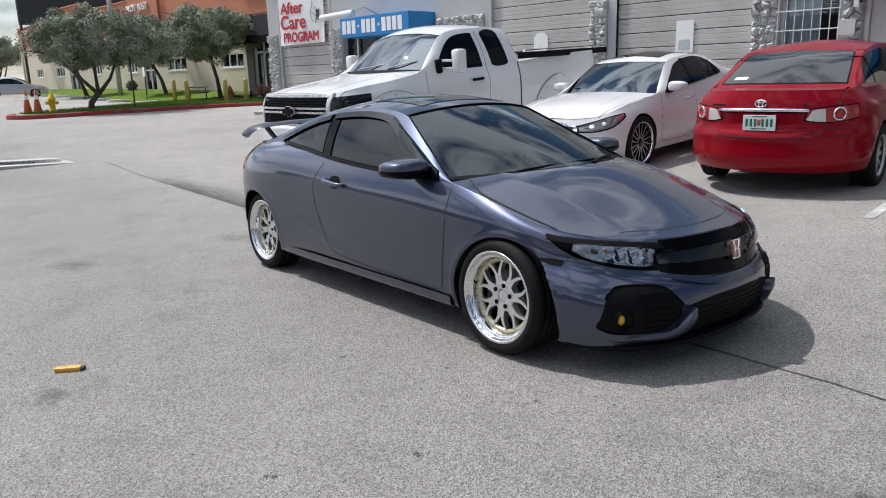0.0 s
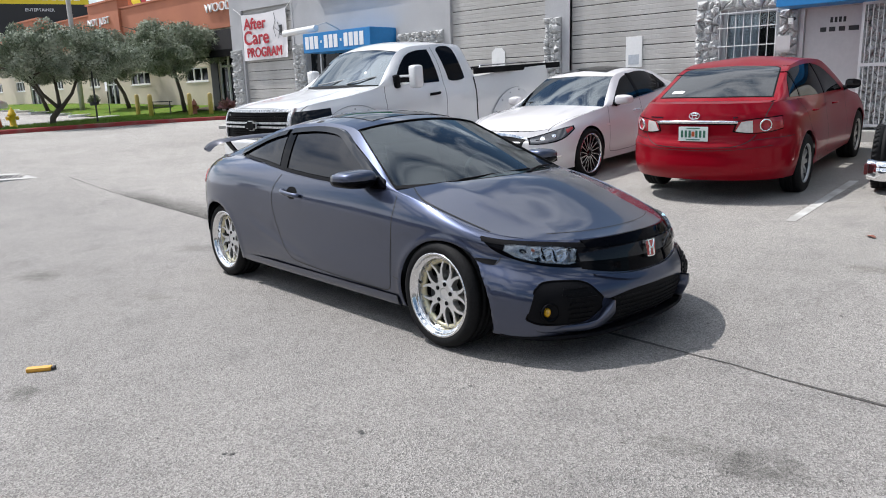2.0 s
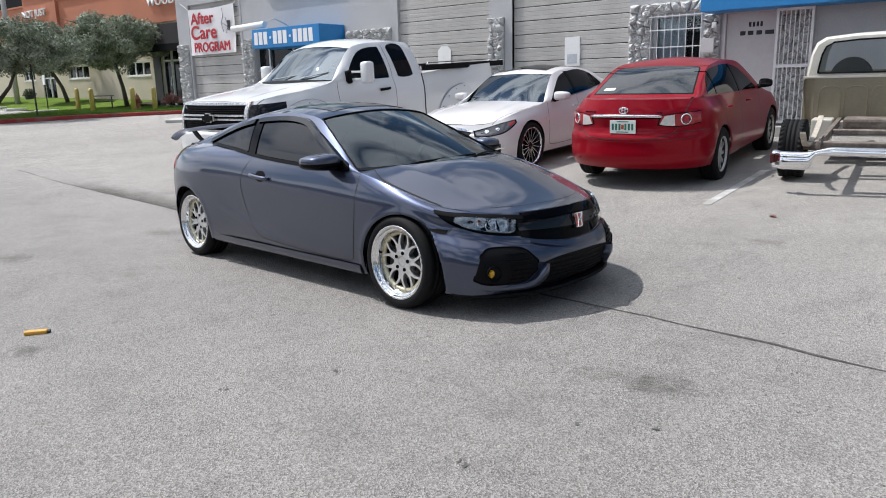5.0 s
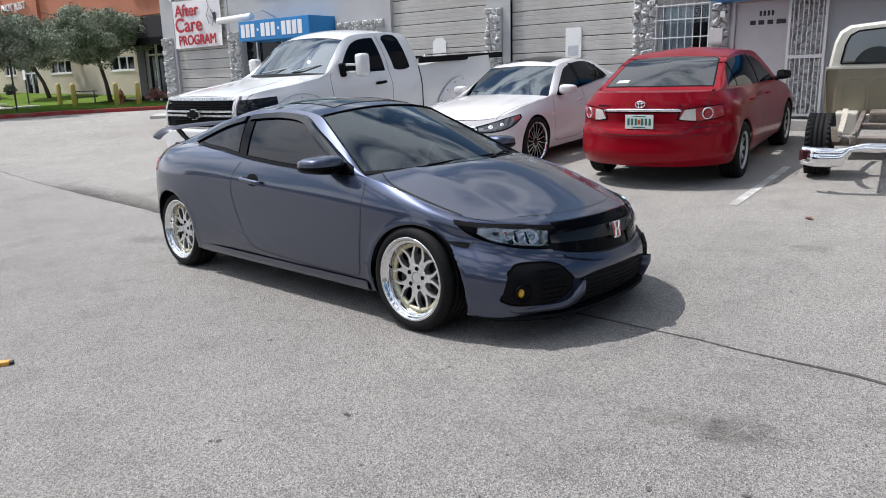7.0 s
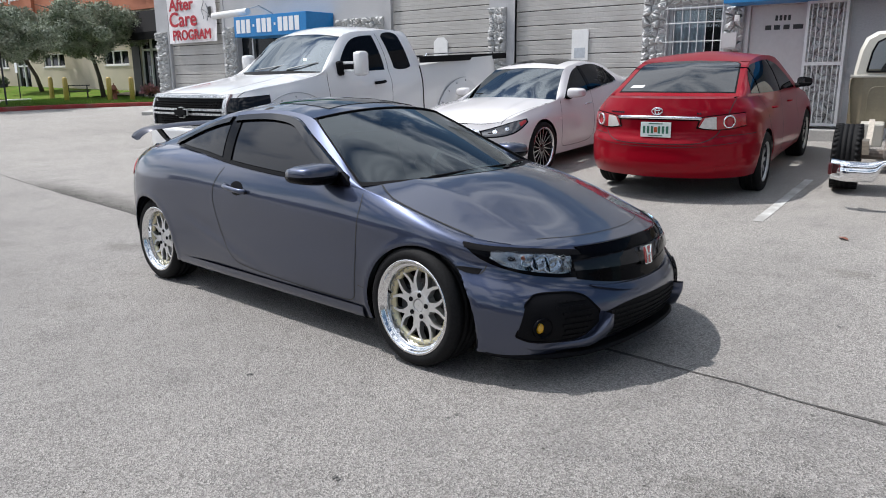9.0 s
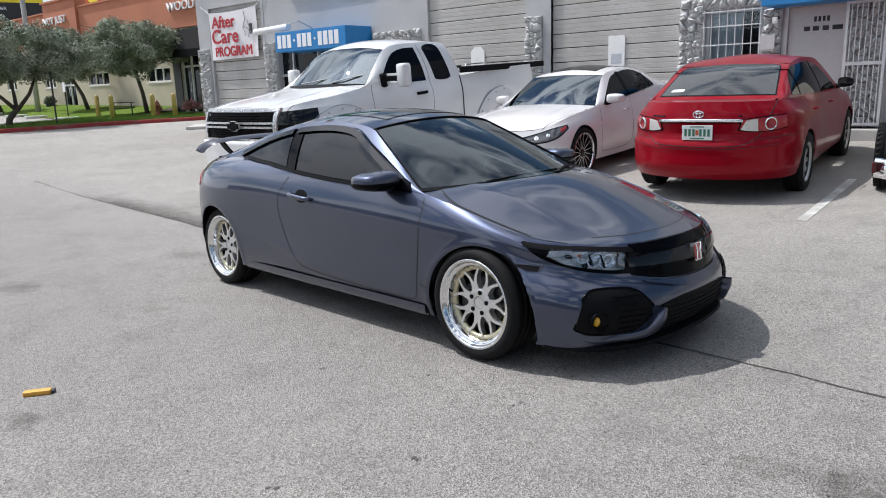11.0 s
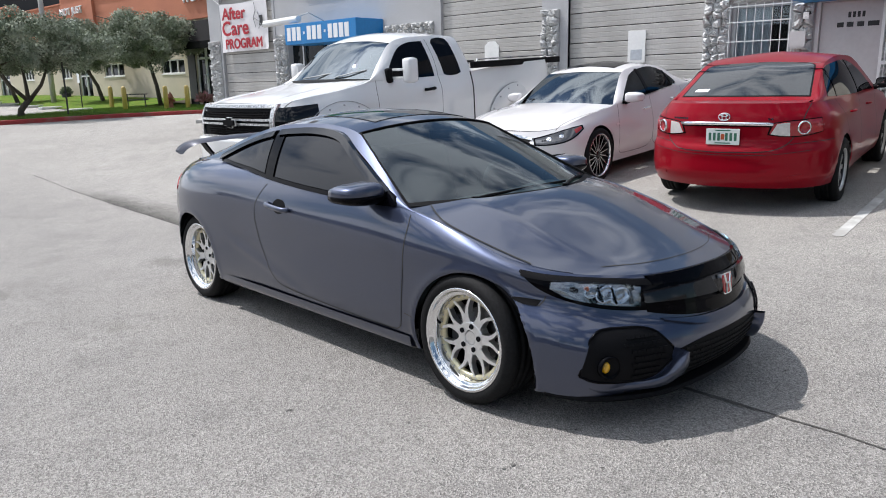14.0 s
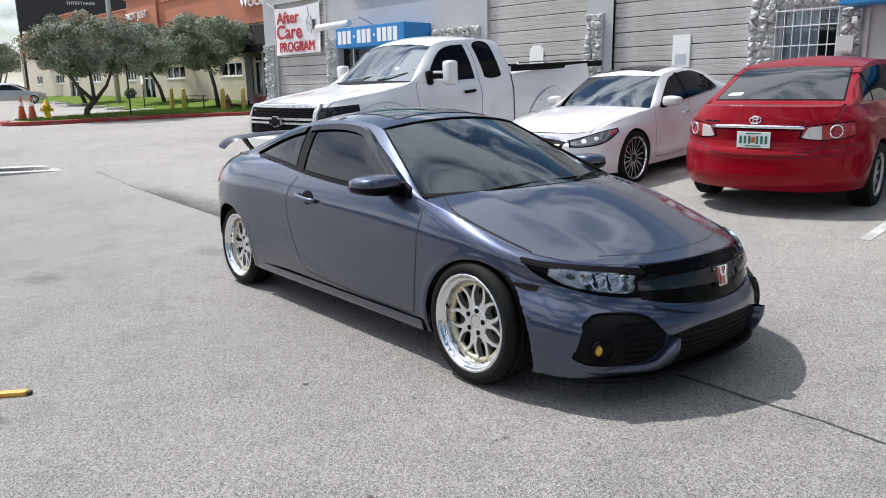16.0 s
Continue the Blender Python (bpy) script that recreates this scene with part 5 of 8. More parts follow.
class Shell:
    """A car's outer skin, in metres: x to the rear from the front axle, y to the sides, z up."""

    def __init__(self, parent, paint, rows, arches, cowl, rail, header_x, rear_x, roof_mid, deck, hood_crown=0.03, crease=0.0, flank=0.0, sculpt=None,
                 nu=200, nv=30, hood_col=5, corner_col=2, deck_col=10, side_bulge=0.02, glass=None, rear_glass=None, roof_mat=None, bend=0.0, hood_shape=None):
        R = np.array(rows, float)
        chords = np.linalg.norm(np.diff(R, axis=1), axis=2)
        kn = np.concatenate([[0], np.cumsum(chords[2:].mean(axis=0) if bend > 0.12 else chords[2])])
        us = np.linspace(0, kn[-1], nu)
        along = [fair(r, kn, us, bend) if bend else hermite(r, kn, us, True) for r in R]
        vk = np.concatenate([[0], np.cumsum(np.mean(np.linalg.norm(np.diff(R, axis=0), axis=2), axis=1))])
        S = fair(np.array(along), vk, np.linspace(0, vk[-1], nv), 0.03, False) if bend > 0.12 else hermite(np.array(along), vk, np.linspace(0, vk[-1], nv))
        along[-1] = S[-1]
        if sculpt:
            for row in S:
                for p in row:
                    p[1] += sculpt(p[0], p[2]) if p[1] > 0.6 else 0.0
        self.top = along[-1]
        self.knots, self.us = kn, us
        self.parent = parent
        bm = bmesh.new()
        for sgn in (1, -1):
            vs = [[bm.verts.new((p[0], p[1] * sgn, p[2])) for p in row] for row in S]
            for j in range(nv - 1):
                for i in range(nu - 1):
                    q = (vs[j][i], vs[j][i + 1], vs[j + 1][i + 1], vs[j + 1][i])
                    bm.faces.new(q if sgn > 0 else q[::-1])
        for cx, cz, r in arches:
            dead = []
            for f in bm.faces:
                if all(abs(v.co.y) > 0.55 and (v.co.x - cx) ** 2 + (v.co.z - cz) ** 2 < r * r for v in f.verts):
                    dead.append(f)
            bmesh.ops.delete(bm, geom=dead, context="FACES")
            for v in bm.verts:
                if abs(v.co.y) > 0.55:
                    d = math.hypot(v.co.x - cx, v.co.z - cz)
                    if d < r:
                        k = r / max(d, 1e-4)
                        v.co.x, v.co.z = cx + (v.co.x - cx) * k, cz + (v.co.z - cz) * k
                        v.co.y -= math.copysign(0.006, v.co.y)
        bmesh.ops.delete(bm, geom=[v for v in bm.verts if not v.link_faces], context="VERTS")
        bmesh.ops.remove_doubles(bm, verts=bm.verts, dist=0.0008)
        bmesh.ops.recalc_face_normals(bm, faces=bm.faces)
        self.all = bm.copy()
        self.body = part("body", bm, paint, parent, smooth=True)
        # bonnet
        crest = along[-1]
        col = lambda a, b, n: np.array([[np.interp(q, us, crest[:, k]) for k in range(3)] for q in np.linspace(kn[a], kn[b], n)])
        front = col(corner_col, 0, 22)
        front = mirror_curve(list(front))
        cow = mirror_curve(spline(cowl, 22))
        left = col(corner_col, hood_col, 30)
        left = [p + (np.array(cowl[0]) - left[-1]) * (i / 29) ** 4 for i, p in enumerate(left)]
        right = [p * np.array([1, -1, 1]) for p in left]
        self.hood_edge = left

        def hb(u, v):
            w = 2 * abs(u - 0.5)
            ridge = crease * math.exp(-((w - 0.62 - 0.10 * (1 - v)) / 0.07) ** 2) * math.sin(math.pi * min(1, v * 1.05)) ** 0.7
            q = min(1.0, max(0.0, (1 - w) / 0.36))
            rise = flank * (q * q * (3 - 2 * q) * 0.6 + 0.4 * q) * math.sin(math.pi * min(1, 0.10 + v * 0.9)) ** 0.6 * (1 - 0.25 * v)
            return (0, 0, hood_crown * (1 - w * w) ** 0.8 * math.sin(math.pi * (0.12 + 0.8 * v)) + ridge + rise)

        self.hood = coons(front, cow, left, right, hood_shape or hb)
        if hood_shape:
            base = calm_patch(coons(front, cow, left, right), 4, 3)
            # heights follow one low polynomial over the plan, so that reflections run evenly
            Q = np.array(base).reshape(-1, 3)
            terms = np.stack([Q[:, 0] ** i * Q[:, 1] ** (2 * j) for i in range(4) for j in range(3)], axis=1)
            Q[:, 2] = terms @ np.linalg.lstsq(terms, Q[:, 2], rcond=None)[0]
            base = Q.reshape(len(base), -1, 3)
            self.hood = [[tuple(np.array(p) + np.array(hood_shape(i / (len(r) - 1), j / (len(base) - 1)))) for i, p in enumerate(r)] for j, r in enumerate(base)]
        self.nose = front
        self.add("bonnet", self.hood, paint, parent)
        edge = col(corner_col, hood_col, 30)
        rim = [np.array(r[0]) for r in self.hood]
        for sg in (1, -1):
            k = np.array([1, sg, 1])
            self.add("fender_top", [[tuple(a * k), tuple((a * 0.5 + b * 0.5 + np.array((0, 0, 0.004))) * k), tuple(b * k)] for a, b in zip(rim[4:], edge[4:])], paint, parent)
        # roof frame curves
        rk = spline(rail, 120)
        seg = lambda a, b, n: spline([p for p in rk if a - 1e-6 <= p[0] <= b + 1e-6], n)
        pillar = seg(rail[0][0], header_x, 24)
        roofl = seg(header_x, rear_x, 24)
        cpil = seg(rear_x, rail[-1][0], 24)
        hc = roof_mid[0]
        header = mirror_curve(spline([pillar[-1], ((pillar[-1][0] + hc[0]) / 2 - 0.02, pillar[-1][1] * 0.55, hc[2] - 0.012), hc], 22))
        rc = roof_mid[-1]
        rhead = mirror_curve(spline([roofl[-1], ((roofl[-1][0] + rc[0]) / 2 + 0.01, roofl[-1][1] * 0.55, rc[2] - 0.012), rc], 22))
        mirr = lambda c: [np.array(p) * np.array([1, -1, 1]) for p in c]
        rmz = roof_mid[1][2] - (hc[2] + rc[2]) / 2
        self.add("roof", coons(header, rhead, roofl, mirr(roofl), lambda u, v: (0, 0, rmz * math.sin(math.pi * v) * (1 - (2 * u - 1) ** 2))), roof_mat or paint, parent)
        self.ws = coons(cow, header, pillar, mirr(pillar), lambda u, v: (-0.02 * math.sin(math.pi * v) * math.sin(math.pi * u), 0, 0.012 * math.sin(math.pi * v) * math.sin(math.pi * u)))
        if bend:
            self.ws = calm_patch(self.ws, 4, 2)
        g = part("windscreen", grid(bmesh.new(), self.ws), glass or M["windscreen"], parent, smooth=True)
        g.visible_shadow = False
        dk = mirror_curve(spline(deck, 22))
        self.bl = coons(rhead, dk, cpil, mirr(cpil), lambda u, v: (0.03 * math.sin(math.pi * v) * math.sin(math.pi * u), 0, 0.015 * math.sin(math.pi * v) * math.sin(math.pi * u)))
        self.add("rear_screen", self.bl, rear_glass or M["dark_glass"], parent)
        # boot lid
        rear = mirror_curve(list(col(deck_col, len(rows[0]) - 1, 22)))
        self.add("boot_lid", coons(dk, rear, [np.array(deck[0]) + (rear[0] - np.array(deck[0])) * k / 9 for k in range(10)], [np.array(dk[-1]) + (rear[-1] - np.array(dk[-1])) * k / 9 for k in range(10)], lambda u, v: (0, 0, 0.012 * math.sin(math.pi * v))), paint, parent)
        # cabin sides
        n = 70
        rails = spline(rail, n)
        belts = np.array([[np.interp(q, us, crest[:, k]) for k in range(3)] for q in np.linspace(kn[hood_col] - 0.10, kn[deck_col], n)])
        # pair points by length along the car
        bx = np.array([b[0] for b in belts])
        side = []
        for i, p in enumerate(rails):
            k = i / (n - 1)
            x = bx[0] + (bx[-1] - bx[0]) * (p[0] - rails[0][0]) / (rails[-1][0] - rails[0][0])
            j = int(np.clip(np.searchsorted(bx, x), 1, n - 1))
            w = (x - bx[j - 1]) / max(1e-6, bx[j] - bx[j - 1])
            b = belts[j - 1] * (1 - w) + belts[j] * w
            side.append((b, np.array(p)))
        rows_s = []
        for j in range(13):
            v = j / 12
            rows_s.append([tuple(b * (1 - v) + p * v + np.array((0, side_bulge * math.sin(math.pi * v) ** 0.8 * min(1, 4 * np.linalg.norm(p - b)), 0))) for b, p in side])
        for sgn in (1, -1):
            self.add("cabin_side", [[(x, y * sgn, z) for x, y, z in r] for r in rows_s], paint, parent)
        self.all.normal_update()
        self.tree = BVHTree.FromBMesh(self.all)

    def add(self, name, rows, mat, parent):
        bm = grid(bmesh.new(), rows)
        bmesh.ops.recalc_face_normals(bm, faces=bm.faces)
        grid(self.all, rows)
        return part(name, bm, mat, parent, smooth=True)

    def drop(self, p, d):
        """Where a line through p along d first meets the skin, and the outward normal."""
        d = Vector(d).normalized()
        hit, nrm, _, _ = self.tree.ray_cast(Vector(p) - d * 0.6, d, 1.4)
        if hit is None:
            hit, nrm, _, _ = self.tree.find_nearest(Vector(p))
        if nrm.dot(d) > 0:
            nrm = -nrm
        return hit, nrm

    def patch(self, name, low, high, d, mat, parent=None, off=0.004, n=24, k=8, thick=0.006, both=True, label="", smooth=True, straight=False):
        """A plate that lies on the skin, between two curves, laid on along d."""
        lo, hi = (eased(low, n), eased(high, n)) if straight else (spline(low, n), spline(high, n))
        made = []
        for sgn in (1, -1) if both else (1,):
            rows, skirt = [], []
            dd = Vector((d[0], d[1] * sgn, d[2]))
            for j in range(k):
                row = []
                for i in range(n):
                    p = lo[i] * (1 - j / (k - 1)) + hi[i] * j / (k - 1)
                    h, nn = self.drop((p[0], p[1] * sgn, p[2]), dd)
                    row.append(h + nn * off)
                rows.append(row)
            bm = bmesh.new()
            vs = [[bm.verts.new(p) for p in r] for r in rows]
            for a, b in zip(vs, vs[1:]):
                for i in range(n - 1):
                    bm.faces.new((a[i], a[i + 1], b[i + 1], b[i]))
            rim = vs[0] + [r[-1] for r in vs[1:]] + vs[-1][-2::-1] + [r[0] for r in vs[-2:0:-1]]
            dn = dd.normalized() * (off + thick)
            low_r = [bm.verts.new(v.co + dn) for v in rim]
            m = len(rim)
            for i in range(m):
                try:
                    bm.faces.new((rim[i], rim[(i + 1) % m], low_r[(i + 1) % m], low_r[i]))
                except ValueError:
                    pass
            bmesh.ops.recalc_face_normals(bm, faces=bm.faces)
            # the plate must look outwards
            if sum((f.normal.dot(dd) for f in bm.faces), 0.0) > 0:
                bmesh.ops.reverse_faces(bm, faces=bm.faces)
            for e in bm.edges:
                if e.calc_face_angle(0) > 0.7:
                    e.smooth = False
            made.append(part(name, bm, mat, parent or self.parent, label, smooth=False))
            if smooth:
                for f in made[-1].data.polygons:
                    f.use_smooth = True
        return made

    def seam(self, pts, d, width=0.006, off=0.0012, mat=None, both=True, name="panel_gap", n=60, parent=None):
        """A narrow gap line on the skin."""
        c = eased(pts, n)
        for sgn in (1, -1) if both else (1,):
            dd = Vector((d[0], d[1] * sgn, d[2]))
            hits = [self.drop((p[0], p[1] * sgn, p[2]), dd) for p in c]
            rows = []
            for i, (h, nn) in enumerate(hits):
                t = (hits[min(i + 1, n - 1)][0] - hits[max(i - 1, 0)][0]).normalized()
                s = nn.cross(t).normalized() * width / 2
                rows.append([h + nn * off - s, h + nn * off + s])
            bm = grid(bmesh.new(), rows)
            part(name, bm, mat or M["dark_gap"], parent or self.parent)


def arch_liner(parent, cx, cz, r, y0, y1):
    for s in (1, -1):
        bm = bmesh.new()
        rows = []
        for y in (y0, y1):
            rows.append([(cx + r * math.cos(a), s * y, cz + r * math.sin(a)) for a in np.linspace(-0.22, math.pi + 0.22, 30)])
        grid(bm, rows)
        f = bm.faces.new([bm.verts.new((cx + r * math.cos(a), s * y0, cz + r * math.sin(a))) for a in np.linspace(-0.22, math.pi + 0.22, 24)])
        part("wheel_arch_liner", bm, M["plastic_black"], parent)


def tyre_mesh(r, rim_r, width, blocks=0):
    w = width / 2
    prof = [(rim_r, -w * 0.92), (rim_r + 0.012, -w * 0.99), (rim_r + (r - rim_r) * 0.5, -w * 1.04), (r - 0.022, -w * 0.98), (r - 0.008, -w * 0.88), (r, -w * 0.72)]
    for k in (-0.36, 0.0, 0.36):
        prof += [(r, w * (k - 0.05)), (r - 0.007, w * (k - 0.04)), (r - 0.007, w * (k + 0.04)), (r, w * (k + 0.05))]
    prof += [(r, w * 0.72), (r - 0.008, w * 0.88), (r - 0.022, w * 0.98), (rim_r + (r - rim_r) * 0.5, w * 1.04), (rim_r + 0.012, w * 0.99), (rim_r, w * 0.92)]
    bm = lathe(bmesh.new(), prof, 72)
    for i in range(blocks):
        for s in (-1, 1):
            a = 2 * math.pi * (i + (0.25 if s > 0 else 0)) / blocks
            m = Matrix.Rotation(-a, 4, "Y") @ Matrix.Translation((r - 0.0018, s * w * 0.78, 0)) @ Matrix.Rotation(0.3 * s, 4, "X") @ Matrix.Diagonal((0.006, w * 0.34, 2 * math.pi * r / blocks * 0.66, 1))
            bmesh.ops.create_cube(bm, size=1, matrix=m)
    return bm


def spoke_prism(bm, pts, y_front, y_back):
    """A plate of outline pts (x, z) between two depths, edges eased."""
    top = [bm.verts.new((x * 0.985, y_front, z * 0.985)) for x, z in pts]
    bot = [bm.verts.new((x, y_back, z)) for x, z in pts]
    n = len(pts)
    bm.faces.new(top)
    bm.faces.new(bot[::-1])
    for i in range(n):
        bm.faces.new((top[i], bot[i], bot[(i + 1) % n], top[(i + 1) % n]))


def bar2(bm, a, b, wa, wb, y0, y1):
    d = Vector((b[0] - a[0], b[1] - a[1])).normalized()
    nx, nz = -d.y, d.x
    spoke_prism(bm, [(a[0] + nx * wa, a[1] + nz * wa), (b[0] + nx * wb, b[1] + nz * wb), (b[0] - nx * wb, b[1] - nz * wb), (a[0] - nx * wa, a[1] - nz * wa)], y0, y1)


def mesh_wheel(parent, x, side, z, y, r, rim_r, width, camber=2.0, name="wheel", turn=0.2):
    """Deep-dish wheel with forked spokes; its outer face looks along local +y."""
    w = new(name)
    w.parent = parent
    w.matrix_basis = Matrix.Translation((x, y * side, z)) @ Matrix.Rotation(radians(0 if side > 0 else 180), 4, "Z") @ Matrix.Rotation(radians(camber), 4, "X")
    hw = width / 2
    part("tyre", tyre_mesh(r, rim_r, width), M["rubber"], w, smooth=True)
    lip = [(rim_r + 0.006, hw * 0.90), (rim_r + 0.008, hw * 0.97), (rim_r + 0.003, hw * 1.0), (rim_r - 0.005, hw * 0.99), (rim_r - 0.011, hw * 0.93), (rim_r - 0.013, hw * 0.80), (rim_r - 0.020, hw * 0.76), (rim_r - 0.029, hw * 0.745), (rim_r - 0.032, hw * 0.69), (rim_r - 0.033, hw * 0.50), (rim_r - 0.036, hw * 0.44)]
    part("rim_lip", lathe(bmesh.new(), lip, 72), M["polished"], w, "polished stepped rim lip", smooth=True)
    ring_y = hw * 0.44
    part("barrel", lathe(bmesh.new(), [(rim_r - 0.036, ring_y + 0.003), (rim_r - 0.057, ring_y + 0.003), (rim_r - 0.060, ring_y - 0.02)], 64), M["rim_gold"], w, smooth=True)
    # inner half of the barrel is black: the shade behind the spokes as colour
    part("inner_barrel", lathe(bmesh.new(), [(rim_r - 0.0605, ring_y - 0.02), (rim_r - 0.035, -hw * 0.9)], 48), M["plastic_black"], w, smooth=True)
    bm = bmesh.new()
    R1 = rim_r - 0.047
    n = 7
    pol = lambda rr, t: (rr * math.cos(t), rr * math.sin(t))
    for i in range(n):
        a = 2 * math.pi * i / n + turn
        top = ring_y + 0.006
        # broad stem that forks into two tapered tips
        stem = [pol(0.066, a - 0.44), pol(0.080, a - 0.33), pol(0.094, a - 0.245), pol(0.112, a - 0.215), pol(0.118, a - 0.06), pol(0.118, a + 0.06), pol(0.112, a + 0.215), pol(0.094, a + 0.245), pol(0.080, a + 0.33), pol(0.066, a + 0.44)]
        spoke_prism(bm, stem, top, ring_y - 0.032)
        for d in (-1, 1):
            pts = [pol(0.102, a + d * 0.010), pol(0.102, a + d * 0.212), pol(0.122, a + d * 0.198), pol(0.145, a + d * 0.222), pol(R1, a + d * 0.325), pol(R1, a + d * 0.258), pol(0.150, a + d * 0.118), pol(0.117, a + d * 0.012)]
            spoke_prism(bm, pts if d > 0 else pts[::-1], top - 0.0006 - 0.0003 * d, ring_y - 0.026)
    lathe(bm, [(0.001, ring_y + 0.004), (0.029, ring_y + 0.004), (0.033, ring_y - 0.004), (0.036, ring_y + 0.0075), (0.071, ring_y + 0.0075), (0.079, ring_y + 0.003), (0.079, ring_y - 0.04)], 36)
    bmesh.ops.recalc_face_normals(bm, faces=bm.faces)
    face = part("spokes", bm, M["rim_silver"], w, "brushed silver forked spokes")
    me = None
    for i in range(5):
        a = 2 * math.pi * i / 5 + 0.5
        b = bmesh.new()
        rod(b, (0.056 * math.cos(a), ring_y - 0.01, 0.056 * math.sin(a)), (0.056 * math.cos(a), ring_y + 0.012, 0.056 * math.sin(a)), 0.0125, seg=10)
        part("lug_nut", b, M["plastic_black"], face)
    me = None
    for i in range(32):
        a = 2 * math.pi * i / 32
        if me is None:
            b = bmesh.new()
            rod(b, (0, 0, 0), (0, 0.006, 0), 0.0042, seg=6)
            me = mesh_of(b, "bolt")
            me.materials.append(M["steel"])
        o = new("bolt", me)
        o.parent = face
        o.location = ((rim_r - 0.0425) * math.cos(a), ring_y + 0.002, (rim_r - 0.0425) * math.sin(a))
    part("valve", rod(bmesh.new(), ((rim_r - 0.030) * 0.98, hw * 0.60, 0.04), ((rim_r - 0.055) * 0.98, hw * 0.70, 0.04), 0.006, seg=8), M["plastic_black"], w)
    part("brake_disc", lathe(bmesh.new(), [(0.001, -0.012), (0.128, -0.012), (0.128, -0.035), (0.001, -0.035)], 48), M["disc"], w)
    bm = bmesh.new()
    box(bm, 0.085, 0.165, -0.05, 0.014, -0.08, 0.08, bevel=0.012)
    part("caliper", bm, M["iron"], w)
    # near-black disc stands in for the shade behind the wheel
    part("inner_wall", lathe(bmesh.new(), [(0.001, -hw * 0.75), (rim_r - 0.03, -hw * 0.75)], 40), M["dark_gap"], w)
    return w


def plain_wheel(parent, x, side, z, y, r, rim_r, width, spokes, mat, dark=True, name="wheel", style="multi", blocks=0):
    w = new(name)
    w.parent = parent
    w.matrix_basis = Matrix.Translation((x, y * side, z)) @ Matrix.Rotation(radians(0 if side > 0 else 180), 4, "Z")
    hw = width / 2
    part("tyre", tyre_mesh(r, rim_r, width, blocks), M["rubber"], w, smooth=True)
    part("rim_lip", lathe(bmesh.new(), [(rim_r + 0.006, hw * 0.88), (rim_r + 0.004, hw * 0.96), (rim_r - 0.008, hw * 0.94), (rim_r - 0.014, hw * 0.74)], 56), mat if style != "swirl" else M["chrome"], w, smooth=True)
    # dark barrel: shade between the spokes is put into its colour
    part("barrel", lathe(bmesh.new(), [(rim_r - 0.0145, hw * 0.74), (rim_r - 0.02, -hw * 0.8)], 40), M["iron"], w, smooth=True)
    bm = bmesh.new()
    fy = hw * 0.62
    for i in range(spokes):
        a = 2 * math.pi * i / spokes
        t = a + (0.16 if style == "swirl" else 0.0)
        wd = (0.013, 0.016) if style == "swirl" else (0.017, 0.021)
        bar2(bm, (0.045 * math.cos(a), 0.045 * math.sin(a)), ((rim_r - 0.012) * math.cos(t), (rim_r - 0.012) * math.sin(t)), wd[0], wd[1], fy, fy - 0.03)
    lathe(bm, [(0.001, fy + 0.012), (0.03, fy + 0.012), (0.055, fy), (0.06, fy - 0.03)], 28)
    bmesh.ops.recalc_face_normals(bm, faces=bm.faces)
    part("spokes", bm, mat, w)
    if style == "swirl":
        bm = bmesh.new()
        for i in range(spokes):
            a = 2 * math.pi * i / spokes + 0.02
            bar2(bm, (0.05 * math.cos(a), 0.05 * math.sin(a)), ((rim_r - 0.014) * math.cos(a + 0.19), (rim_r - 0.014) * math.sin(a + 0.19)), 0.0035, 0.0035, fy + 0.004, fy - 0.004)
        part("spoke_edges", bm, M["rim_silver"], w)
    part("brake_disc", lathe(bmesh.new(), [(0.001, 0.0), (0.14, 0.0), (0.14, -0.03)], 36), M["iron"], w)
    # near-black disc in place of the shade deep in the wheel
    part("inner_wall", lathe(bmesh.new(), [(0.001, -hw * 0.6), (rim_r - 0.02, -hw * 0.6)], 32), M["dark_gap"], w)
    return w


